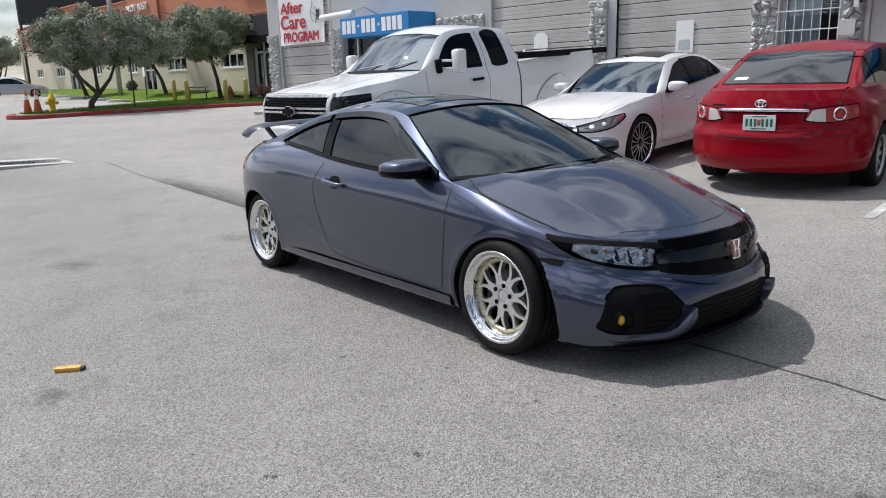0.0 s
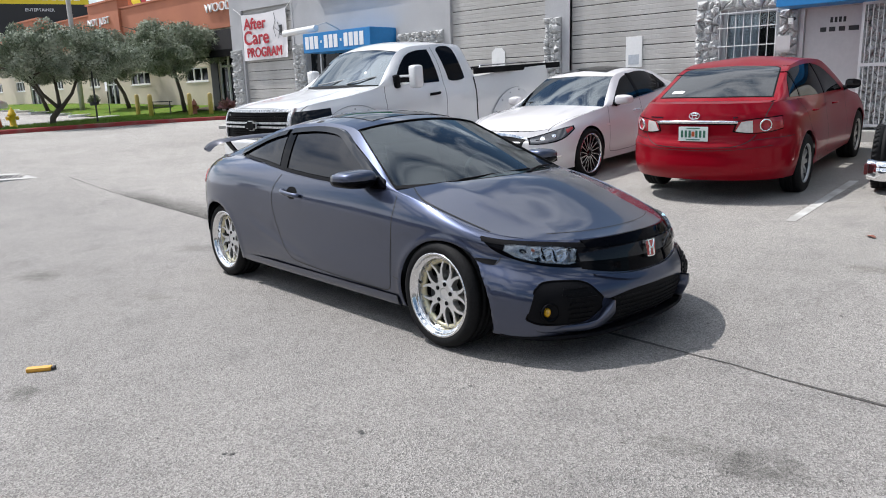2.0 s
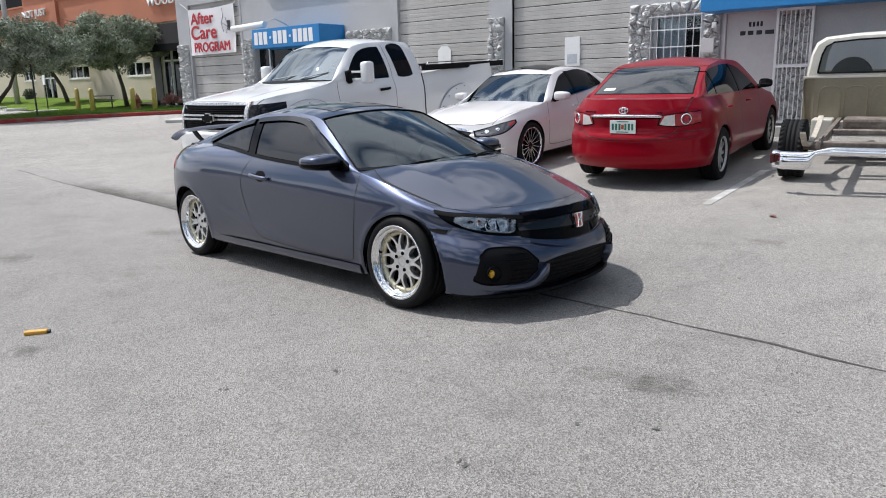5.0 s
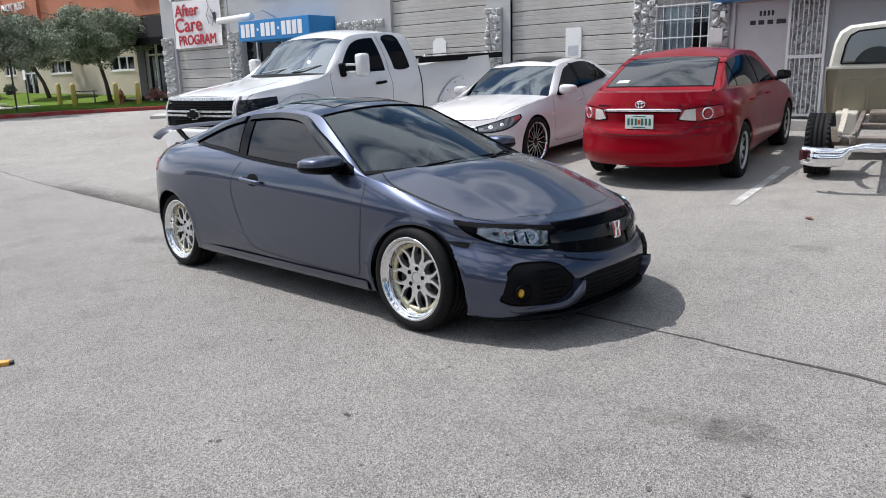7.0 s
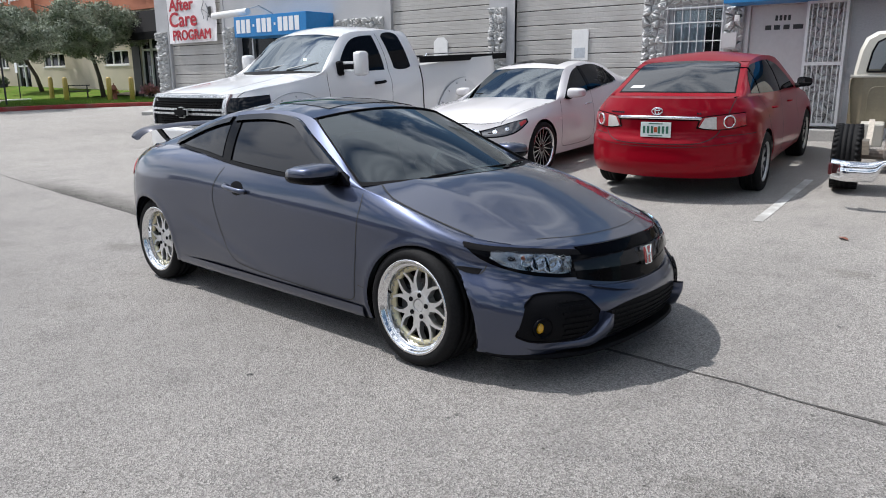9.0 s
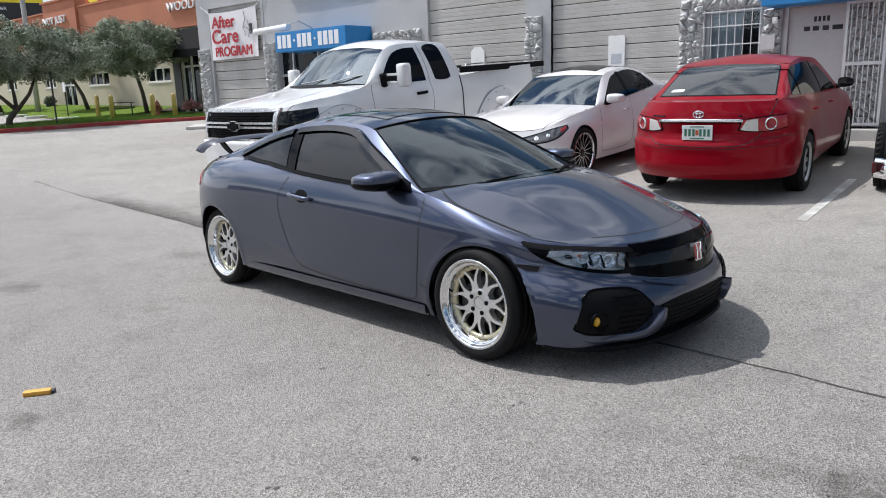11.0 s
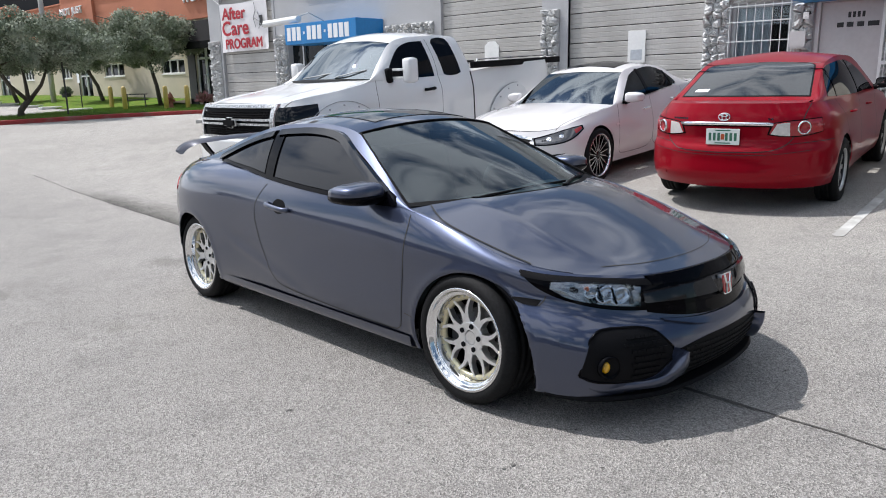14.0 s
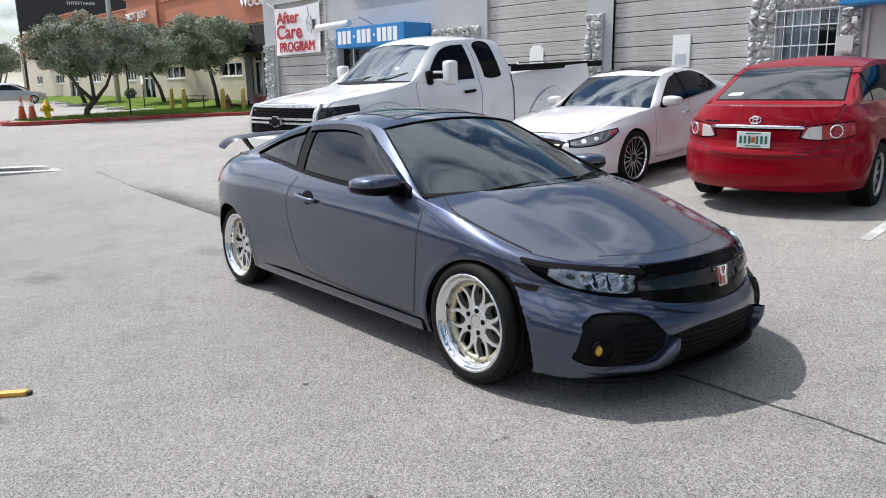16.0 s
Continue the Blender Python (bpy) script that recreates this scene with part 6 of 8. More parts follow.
def cabin(parent, x0, x1, z0, zbelt, hw, dash_x, wheel_y, seat_x, mat=None, floor_z=0.22):
    """Seats, dashboard and steering wheel seen through the glass."""
    mat = mat or M["interior"]
    part("floor_pan", boxed(x0, x1, -hw, hw, floor_z, floor_z + 0.03), M["dark_gap"], parent)
    bm = bmesh.new()
    rows = []
    for y in np.linspace(-hw, hw, 21):
        rows.append([(dash_x - 0.42, y, zbelt - 0.03), (dash_x - 0.1, y, zbelt + 0.005 + 0.02 * math.exp(-((y - wheel_y) / 0.18) ** 2)), (dash_x, y, zbelt - 0.03), (dash_x + 0.05, y, zbelt - 0.15), (dash_x - 0.02, y, zbelt - 0.40)])
    grid(bm, rows)
    part("dashboard", bm, mat, parent, smooth=True)
    ring = [(dash_x + 0.17 + 0.06 * math.sin(a), wheel_y + 0.185 * math.cos(a), zbelt - 0.06 + 0.175 * math.sin(a)) for a in np.linspace(0, 2 * math.pi, 30)]
    bm = tube(bmesh.new(), ring, 0.016, 8)
    rod(bm, (dash_x + 0.02, wheel_y, zbelt - 0.12), (dash_x + 0.16, wheel_y, zbelt - 0.06), 0.035)
    box(bm, dash_x + 0.15, dash_x + 0.175, wheel_y - 0.17, wheel_y + 0.17, zbelt - 0.09, zbelt - 0.05)
    part("steering_wheel", bm, mat, parent, smooth=True)
    for y in (-0.37, 0.37):
        seat = part("seat", boxed(seat_x - 0.45, seat_x + 0.05, y - 0.24, y + 0.24, floor_z + 0.1, floor_z + 0.36, bevel=0.05), mat, parent, smooth=True)
        bm = boxed(-0.07, 0.07, -0.24, 0.24, 0.0, 0.58, bevel=0.05)
        bmesh.ops.transform(bm, matrix=Matrix.Translation((seat_x, y, floor_z + 0.28)) @ Matrix.Rotation(0.28, 4, "Y"), verts=bm.verts)
        part("backrest", bm, mat, seat, smooth=True)
        bm = boxed(-0.05, 0.05, -0.13, 0.13, 0.60, 0.78, bevel=0.04)
        bmesh.ops.transform(bm, matrix=Matrix.Translation((seat_x, y, floor_z + 0.28)) @ Matrix.Rotation(0.22, 4, "Y"), verts=bm.verts)
        part("headrest", bm, mat, seat, smooth=True)


def mirror_pod(parent, shell_mat, x, y, z, sx, sy, sz, lower=None):
    """A door mirror on each side: housing with a dark lower half, glass and foot."""
    def housing(s, cut):
        bm = bmesh.new()
        bmesh.ops.create_uvsphere(bm, u_segments=28, v_segments=18, radius=1.0)
        for v in bm.verts:
            c = v.co
            c.x = math.copysign(abs(c.x) ** 0.5, c.x)
            c.y = math.copysign(abs(c.y) ** 0.4, c.y)
            c.z = math.copysign(abs(c.z) ** 0.6, c.z)
            if c.x > 0.25:
                c.x = 0.25 + (c.x - 0.25) * 0.12
            c.z *= 1 - 0.25 * max(0, c.y)
            c.x += 0.3 * max(0, c.y) ** 2
            if cut:
                c.z = min(c.z, -0.10) * 1.12
                c.x, c.y = c.x * 1.03, c.y * 1.02
        bmesh.ops.transform(bm, matrix=Matrix.Translation((x, s * y, z)) @ Matrix.Diagonal((sx, sy * s, sz, 1)), verts=bm.verts)
        bmesh.ops.recalc_face_normals(bm, faces=bm.faces)
        return bm

    for s in (1, -1):
        mp = part("door_mirror", housing(s, False), shell_mat, parent, smooth=True)
        bm = boxed(x + 0.15 * sx, x + 0.34 * sx, s * (y - 0.85 * sy), s * (y + 0.75 * sy), z - 0.72 * sz, z + 0.72 * sz)
        part("mirror_glass", bm, M["chrome"], mp)
        if lower:
            part("mirror_base", housing(s, True), lower, mp, smooth=True)
        bm = bmesh.new()
        rod(bm, (x + 0.02, s * (y - sy * 0.7), z - sz * 0.75), (x - 0.02, s * (y - sy - 0.10), z - sz * 1.15), 0.028, 0.04)
        part("mirror_foot", bm, lower or M["plastic_black"], mp)


# ---- the grey coupe ----
CAR = Matrix(((0.0805, -0.99675, 0.0016, 3.2046), (0.99656, 0.0805, 0.0194, 2.3626), (-0.0195, 0.0, 0.9998, 0.0), (0, 0, 0, 1)))
coupe = thing("coupe_car", "dark grey metallic two-door coupe with polished deep-dish wheels", "car", CAR)
# lengthwise curves, sill to shoulder, from the nose round the side to the tail
c_sill = [(-.80, 0, .150), (-.78, .36, .150), (-.66, .66, .150), (-.44, .775, .155), (0, .800, .170), (.42, .795, .172), (.95, .790, .165), (1.6, .790, .175), (2.15, .800, .195), (2.7, .810, .200), (3.02, .770, .200), (3.32, .38, .26), (3.36, 0, .26)]
c_low = [(-.885, 0, .29), (-.85, .34, .29), (-.70, .650, .29), (-.47, .795, .29), (0, .834, .31), (.42, .831, .30), (.95, .825, .30), (1.6, .827, .31), (2.15, .835, .32), (2.7, .840, .33), (3.08, .780, .34), (3.38, .42, .36), (3.42, 0, .36)]
c_mid = [(-.872, 0, .40), (-.83, .32, .40), (-.690, .600, .42), (-.46, .772, .455), (0, .838, .50), (.42, .835, .50), (.95, .828, .50), (1.6, .831, .52), (2.15, .842, .55), (2.7, .846, .56), (3.08, .780, .56), (3.38, .44, .56), (3.43, 0, .56)]
c_crease = [(-.846, 0, .475), (-.80, .30, .475), (-.665, .525, .492), (-.44, .722, .545), (0, .822, .625), (.42, .832, .665), (.95, .828, .690), (1.6, .828, .742), (2.15, .832, .805), (2.7, .826, .835), (3.06, .755, .810), (3.37, .44, .80), (3.42, 0, .80)]
c_over = [(-.834, 0, .525), (-.79, .295, .525), (-.662, .515, .538), (-.43, .722, .583), (0, .818, .672), (.42, .826, .722), (.95, .823, .746), (1.6, .820, .797), (2.15, .815, .866), (2.7, .797, .900), (3.05, .722, .878), (3.35, .42, .87), (3.40, 0, .87)]
c_up = [(-.812, 0, .583), (-.77, .29, .582), (-.655, .498, .585), (-.39, .738, .622), (-.02, .795, .722), (.42, .803, .800), (.95, .802, .812), (1.6, .795, .858), (2.15, .776, .920), (2.7, .738, .957), (3.03, .665, .935), (3.32, .40, .92), (3.37, 0, .92)]
c_top = [(-.785, 0, .634), (-.745, .28, .630), (-.635, .488, .630), (-.32, .712, .664), (-.04, .750, .758), (.40, .772, .862), (.93, .775, .870), (1.58, .764, .912), (2.13, .718, .968), (2.68, .648, 1.000), (3.00, .600, .972), (3.25, .38, .955), (3.30, 0, .955)]
ARCHES = ((-0.07, 0.250, 0.366), (2.69, 0.290, 0.342))


def coupe_lines(x, z):
    """How far the flank stands out for its low crease and wheel lips."""
    low = ramp(x, 1.15, 1.5) * (1 - ramp(x, 2.0, 2.25))
    zl = 0.335 + 0.27 * (x - 1.5)
    out = low * (0.004 * math.exp(-((z - zl) / 0.026) ** 2) - 0.003 * math.exp(-((z - zl - 0.06) / 0.045) ** 2))
    for cx, cz, r in ARCHES:
        d = math.hypot(x - cx, z - cz) - r
        out += 0.006 * math.exp(-((d - 0.004) / 0.028) ** 2)
    return out


def coupe_bonnet(u, v):
    """A raised middle between two ridges that draw together towards the nose."""
    w = 2 * abs(u - 0.5)
    wr = 0.56 + 0.10 * v
    rise = ramp(v, -0.10, 0.95)
    q = min(1.0, max(0.0, (1 - w) / (1 - wr)))
    side = q * q * (3 - 2 * q) * 0.5 + q * 0.5
    return (0, 0, rise * (0.018 * side + 0.0045 * math.exp(-((w - wr) / 0.06) ** 2) + 0.008 * (1 - w * w)))


sh = Shell(coupe, M["car_grey"], [c_sill, c_low, c_mid, c_crease, c_over, c_up, c_top], ARCHES,
           cowl=[(.39, .745, .862), (.23, .48, .864), (.10, .22, .872), (.06, 0, .875)],
           rail=[(.39, .745, .862), (.56, .695, .945), (.81, .605, 1.076), (1.05, .53, 1.194), (1.28, .505, 1.234), (1.6, .505, 1.246), (1.95, .525, 1.226), (2.25, .545, 1.163), (2.6, .572, 1.068), (2.95, .60, .980)],
           header_x=1.05, rear_x=2.10, roof_mid=[(.98, 0, 1.243), (1.5, 0, 1.264), (2.16, 0, 1.244)], deck=[(2.95, .60, .980), (3.0, .33, .992), (3.02, 0, .992)],
           sculpt=coupe_lines, nv=60, nu=260, glass=M["coupe_screen"], bend=0.17, hood_shape=coupe_bonnet, side_bulge=0.018)
OUT = (0, -1, 0)
for cx, cz, r in ARCHES:
    arch_liner(coupe, cx, cz, r + 0.004, 0.52, 0.80 if cx < 1 else 0.775)
part("underbody", boxed(-0.72, 3.25, -0.56, 0.56, 0.16, 0.20), M["dark_gap"], coupe)
# side glass, pillars and rain visors
belt = [(.47, .80, .862), (.78, .80, .866), (1.04, .79, .878), (1.36, .79, .897), (1.70, .78, .926), (1.97, .75, .958), (2.20, .70, .976), (2.44, .66, .999)]
frame_top = [(.50, .75, .890), (.76, .67, 1.004), (.975, .61, 1.098), (1.18, .56, 1.184), (1.40, .55, 1.213), (1.653, .56, 1.212), (1.863, .58, 1.195), (2.094, .60, 1.150), (2.30, .62, 1.086), (2.52, .64, 1.012)]
up = lambda c, dz, dx=0.0: [(x + dx, y, z + dz) for x, y, z in c]
part_of = lambda c, a, b: [tuple(p) for p in spline(c, 160) if a <= p[0] <= b]
sh.patch("window_trim", up(part_of(belt, .52, 2.46), 0.002), up(part_of(frame_top, .52, 2.50), 0.0), OUT, M["gloss_black"], off=0.002, n=60, k=14)
sh.patch("side_window", up(part_of(belt, .58, 1.63), 0.020), up(part_of(frame_top, .60, 1.75), -0.022), OUT, M["side_glass"], off=0.006, n=44, k=14)
sh.patch("quarter_window", up(part_of(belt, 1.755, 2.38), 0.020), up(part_of(frame_top, 1.865, 2.42), -0.026), OUT, M["side_glass"], off=0.006, n=30, k=12)
sh.patch("pillar_trim", [(1.645, .74, .930), (1.740, .74, .938)], [(1.765, .58, 1.196), (1.855, .58, 1.184)], OUT, M["gloss_black"], off=0.009, n=4, k=16)
sh.patch("belt_trim", up(part_of(belt, .46, 2.48), -0.004), up(part_of(belt, .47, 2.48), 0.016), OUT, M["gloss_black"], off=0.008, n=50, k=3)
for x0, x1 in ((.56, 1.83), (1.87, 2.46)):
    lo = up(part_of(frame_top, x0, x1), -0.036)
    hi = up(part_of(frame_top, x0, x1), -0.002)
    sh.patch("rain_visor", lo, hi, OUT, M["visor"], off=0.020, n=44, k=6, thick=0.014, label="smoked plastic rain visor")
# door and panel gaps
sh.seam([(.345, .80, .835), (.335, .83, .78), (.345, .83, .70), (.362, .83, .53), (.389, .83, .325), (.40, .82, .275), (.445, .82, .246), (.80, .82, .252), (1.07, .82, .262), (1.45, .82, .284), (1.56, .82, .300), (1.612, .83, .335), (1.696, .83, .44), (1.76, .83, .59), (1.787, .82, .695), (1.771, .80, .782), (1.69, .77, .895)], OUT, n=160)
sh.seam([(.33, .66, 1.0), (.25, .705, 1.0), (.165, .738, 1.0), (.10, .745, 1.0), (-.04, .738, 1.0), (-.20, .716, 1.0), (-.33, .690, 1.0)], (0, 0, -1), width=0.008, off=0.003)
sh.seam(mirror_curve([(-.535, .47, 1.0), (-.62, .32, 1.0), (-.665, .16, 1.0), (-.68, 0, 1.0)]), (0, 0, -1), width=0.005, off=0.0015, both=False)
sh.seam([(-.43, .72, .556), (-.425, .76, .535), (-.41, .80, .515)], OUT, n=20)
sh.seam([(.30, .83, .345), (.36, .83, .352)], OUT, n=12, width=0.004)
sh.seam([(2.98, .8, .80), (3.00, .8, .62), (2.96, .8, .52)], OUT)
# handles
for s in (1, -1):
    bm = bmesh.new()
    c = spline([(1.385, .822, .764), (1.41, .848, .768), (1.50, .857, .776), (1.60, .848, .786), (1.63, .820, .790)], 18)
    tube(bm, c, [0.008] + [0.0155] * 16 + [0.008], 10)
    for v in bm.verts:
        v.co.y *= s
    bmesh.ops.recalc_face_normals(bm, faces=bm.faces)
    part("door_handle", bm, M["car_grey"], coupe, smooth=True)
# shade of the hollow behind the handle, laid on as a flat black plate
sh.patch("handle_recess", [(1.435, .9, .762), (1.46, .9, .742), (1.50, .9, .734), (1.54, .9, .744), (1.565, .9, .768)], [(1.435, .9, .790), (1.46, .9, .812), (1.50, .9, .820), (1.54, .9, .815), (1.565, .9, .796)], OUT, M["plastic_black"], off=0.002, n=14, k=6)
mirror_pod(coupe, M["car_grey"], 0.66, 0.868, 0.925, 0.115, 0.122, 0.054, lower=M["gloss_black"])
sh.patch("mirror_patch", [(.46, .76, .862), (.57, .76, .868)], [(.50, .74, .900), (.57, .73, .925)], OUT, M["gloss_black"], off=0.010, n=8, k=6)
# front: lamps, grille, bumper openings
FRONT = (1, 0, 0)
CORNER = (0.72, -0.69, -0.10)
lamp_low = [(-.27, .71, .645), (-.37, .71, .587), (-.43, .67, .552), (-.53, .58, .512), (-.62, .50, .494), (-.72, .40, .486)]
lamp_high = [(-.27, .70, .652), (-.36, .65, .636), (-.45, .58, .626), (-.56, .48, .617), (-.64, .42, .612), (-.71, .34, .608)]
house = sh.patch("headlight", lamp_low, lamp_high, CORNER, M["gloss_black"], off=0.003, n=34, k=10)
glow_low = [(-.405, .675, .585), (-.46, .64, .553), (-.54, .57, .526), (-.62, .49, .510), (-.675, .425, .503)]
glow_high = [(-.40, .655, .610), (-.46, .60, .606), (-.54, .53, .597), (-.62, .45, .589), (-.665, .405, .578)]
bowl = sh.patch("reflector", glow_low, glow_high, CORNER, M["lamp_body"], off=0.006, n=40, k=12, thick=0.003)
for ob, hl in zip(bowl, house):
    ob.parent = hl
    for v in ob.data.vertices:
        v.co.x += 0.008 * math.sin(70 * v.co.y) * math.cos(75 * v.co.z)
lens = sh.patch("lamp_lens", glow_low, glow_high, CORNER, M["clear_lens"], off=0.020, n=26, k=8, thick=0.012)
for ob, hl in zip(lens, house):
    ob.parent = hl
sh.patch("lamp_brow", up(lamp_high, -0.026), up(lamp_high, -0.004), CORNER, M["plastic_black"], off=0.006, n=34, k=4, thick=0.006)
for hl, side in zip(house, (1, -1)):
    hit = lambda y, z: sh.drop((-.6, y * side, z), (CORNER[0], CORNER[1] * side, CORNER[2]))
    # bright cells with a dark divider between each two
    for k, (y, z, rr) in enumerate(((.622, .578, .028), (.546, .562, .037), (.462, .546, .039))):
        h, nn = hit(y, z)
        q = nn.to_track_quat("Y", "Z").to_matrix().to_4x4()
        bm = lathe(bmesh.new(), [(0.001, 0.004), (rr * 0.22, 0.006), (rr * 0.26, 0.000), (rr * 0.7, 0.004), (rr * 0.98, 0.012), (rr, 0.0)], 20)
        for v in bm.verts:
            v.co.x = math.copysign(abs(v.co.x / rr) ** 0.7, v.co.x) * rr
        bmesh.ops.transform(bm, matrix=Matrix.Translation(h + nn * 0.004) @ q @ Matrix.Rotation(0.5, 4, "Y") @ Matrix.Diagonal((1.2, 1, 0.85, 1)), verts=bm.verts)
        part("lamp_bowl", bm, M["lamp_silver"], hl, smooth=True)
    for y, z in ((.583, .571), (.503, .556)):
        h, nn = hit(y, z)
        h2, _ = hit(y - 0.018, z - 0.040)
        h1, _ = hit(y + 0.006, z + 0.030)
        part("lamp_divider", tube(bmesh.new(), [h1 + nn * 0.012, h + nn * 0.016, h2 + nn * 0.012], 0.0055, 6), M["gloss_black"], hl, smooth=True)
    h0, nn = hit(.395, .508)
    h1, _ = hit(.412, .580)
    part("lamp_end_cap", tube(bmesh.new(), [h0 + nn * 0.006, h1 + nn * 0.006], 0.012, 8), M["smoked"], hl, smooth=True)
    h, nn = hit(.650, .592)
    bm = bmesh.new()
    bmesh.ops.create_uvsphere(bm, u_segments=12, v_segments=8, radius=0.010, matrix=Matrix.Translation(h + nn * 0.008))
    part("turn_bulb", bm, M["cone_orange"], hl, smooth=True)
sh.patch("grille_band", mirror_curve([(-.72, .43, .482), (-.80, .29, .452), (-.86, .12, .434), (-.87, 0, .432)]), mirror_curve([(-.70, .43, .606), (-.76, .29, .612), (-.80, .12, .616), (-.80, 0, .616)]), FRONT, M["gloss_black"], off=0.005, n=48, k=8, both=False)
sh.patch("grille_slot", mirror_curve([(-.70, .38, .583), (-.80, .2, .580), (-.82, 0, .580)]), mirror_curve([(-.70, .39, .618), (-.78, .2, .624), (-.80, 0, .628)]), FRONT, M["gloss_black"], off=0.009, n=40, k=4, both=False)
sh.patch("grille_wing", mirror_curve([(-.72, .44, .520), (-.82, .22, .512), (-.86, 0, .508)]), mirror_curve([(-.72, .44, .556), (-.80, .22, .568), (-.84, 0, .572)]), FRONT, M["piano_black"], off=0.024, n=40, k=6, thick=0.02, both=False)
sh.patch("grille_lower_slot", mirror_curve([(-.8, .34, .468), (-.82, .18, .452), (-.86, 0, .446)]), mirror_curve([(-.8, .38, .500), (-.82, .18, .490), (-.84, 0, .486)]), FRONT, M["gloss_black"], off=0.008, n=30, k=4, both=False)
sh.patch("chin_bar", mirror_curve([(-.82, .37, .440), (-.86, .19, .398), (-.87, 0, .392)]), mirror_curve([(-.82, .38, .447), (-.86, .19, .430), (-.87, 0, .426)]), FRONT, M["car_grey"], off=0.012, n=40, k=6, thick=0.014, both=False)
h, nn = sh.drop((-.88, 0, .540), FRONT)
em = Matrix.Translation(h + Vector((-0.032, 0, 0.0))) @ Matrix.Rotation(0.12, 4, "Y")
shield = [(-.040, .046), (.040, .046), (.044, .030), (.036, -.040), (.026, -.047), (-.026, -.047), (-.036, -.040), (-.044, .030)]


def shield_plate(k, x0, x1):
    bm = bmesh.new()
    a = [bm.verts.new((x0, y * k, z * k)) for y, z in shield]
    b = [bm.verts.new((x1, y * k, z * k)) for y, z in shield]
    bm.faces.new(a)
    bm.faces.new(b[::-1])
    for i in range(len(a)):
        bm.faces.new((a[i], b[i], b[(i + 1) % len(a)], a[(i + 1) % len(a)]))
    bmesh.ops.recalc_face_normals(bm, faces=bm.faces)
    bmesh.ops.transform(bm, matrix=em, verts=bm.verts)
    return bm


badge = part("badge", shield_plate(1.0, -0.010, 0.010), M["chrome"], coupe, "red shield badge with a silver rim")
part("badge_field", shield_plate(0.88, -0.013, -0.006), M["emblem_red"], badge)
bm = bmesh.new()
for sy in (1, -1):
    rod(bm, (-0.014, 0.026 * sy, 0.040), (-0.014, 0.014 * sy, 0.002), 0.0055, seg=8)
    rod(bm, (-0.014, 0.014 * sy, 0.002), (-0.014, 0.020 * sy, -0.040), 0.0055, seg=8)
rod(bm, (-0.014, -0.015, 0.003), (-0.014, 0.015, 0.003), 0.0055, seg=8)
bmesh.ops.transform(bm, matrix=em, verts=bm.verts)
part("badge_bars", bm, M["chrome"], badge)
# lower openings
DIAG = (0.85, -0.5, 0)
pod_low = [(-.592, .715, .250), (-.64, .665, .218), (-.78, .46, .214), (-.84, .395, .285)]
pod_high = [(-.633, .685, .400), (-.674, .655, .440), (-.80, .465, .430), (-.85, .392, .340)]
pods = sh.patch("fog_pod", pod_low, pod_high, DIAG, M["plastic_black"], off=0.002, n=34, k=10, straight=True)
for pod, side in zip(pods, (1, -1)):
    into = (DIAG[0], DIAG[1] * side, 0)
    for j in range(7):
        for i in range(11):
            y, z = 0.415 + 0.0235 * i + (0.012 if j % 2 else 0), 0.238 + 0.027 * j
            if y > 0.585 and z < 0.35 or y > 0.62 or (y < 0.44 and (z > 0.36 or z < 0.27)):
                continue
            h, nn = sh.drop((-.8, y * side, z), into)
            bm = boxed(-0.004, 0.004, -0.0095, 0.0095, -0.006, 0.006)
            bmesh.ops.transform(bm, matrix=Matrix.Translation(h + nn * 0.005) @ nn.to_track_quat("X", "Z").to_matrix().to_4x4(), verts=bm.verts)
            part("mesh_cell", bm, M["plastic_black"], pod)
    # raised edge round the opening
    loop = eased(pod_low, 30) + [q for q in eased(pod_high, 30)[::-1]]
    ring = [sh.drop((p[0], p[1] * side, p[2]), into)[0] for p in loop]
    part("pod_edge", tube(bmesh.new(), ring + ring[:1], 0.0065, 6), M["gloss_black"], pod, smooth=True)
    h, nn = sh.drop((-.70, 0.648 * side, 0.288), into)
    mm = Matrix.Translation(h) @ Vector((-0.9, 0.35 * side, 0)).to_track_quat("Y", "Z").to_matrix().to_4x4()
    bm = lathe(bmesh.new(), [(0.048, -0.01), (0.050, 0.014), (0.043, 0.018), (0.035, -0.010), (0.001, -0.016)], 26)
    bmesh.ops.transform(bm, matrix=mm, verts=bm.verts)
    part("fog_bezel", bm, M["gloss_black"], pod, smooth=True)
    bm = lathe(bmesh.new(), [(0.026, -0.012), (0.025, 0.000), (0.016, 0.007), (0.001, 0.010)], 22)
    bmesh.ops.transform(bm, matrix=mm @ Matrix.Translation((0.010 * side, 0, 0)) @ Matrix.Diagonal((0.80, 1, 1, 1)), verts=bm.verts)
    part("fog_lamp", bm, M["lamp_amber"], pod, "amber fog lamp lens", smooth=True)
sh.patch("lower_grille", mirror_curve([(-.84, .345, .180), (-.86, .2, .172), (-.86, 0, .170)]), mirror_curve([(-.86, .350, .322), (-.88, .2, .345), (-.89, 0, .350)]), FRONT, M["plastic_black"], off=0.003, n=40, k=8, both=False)
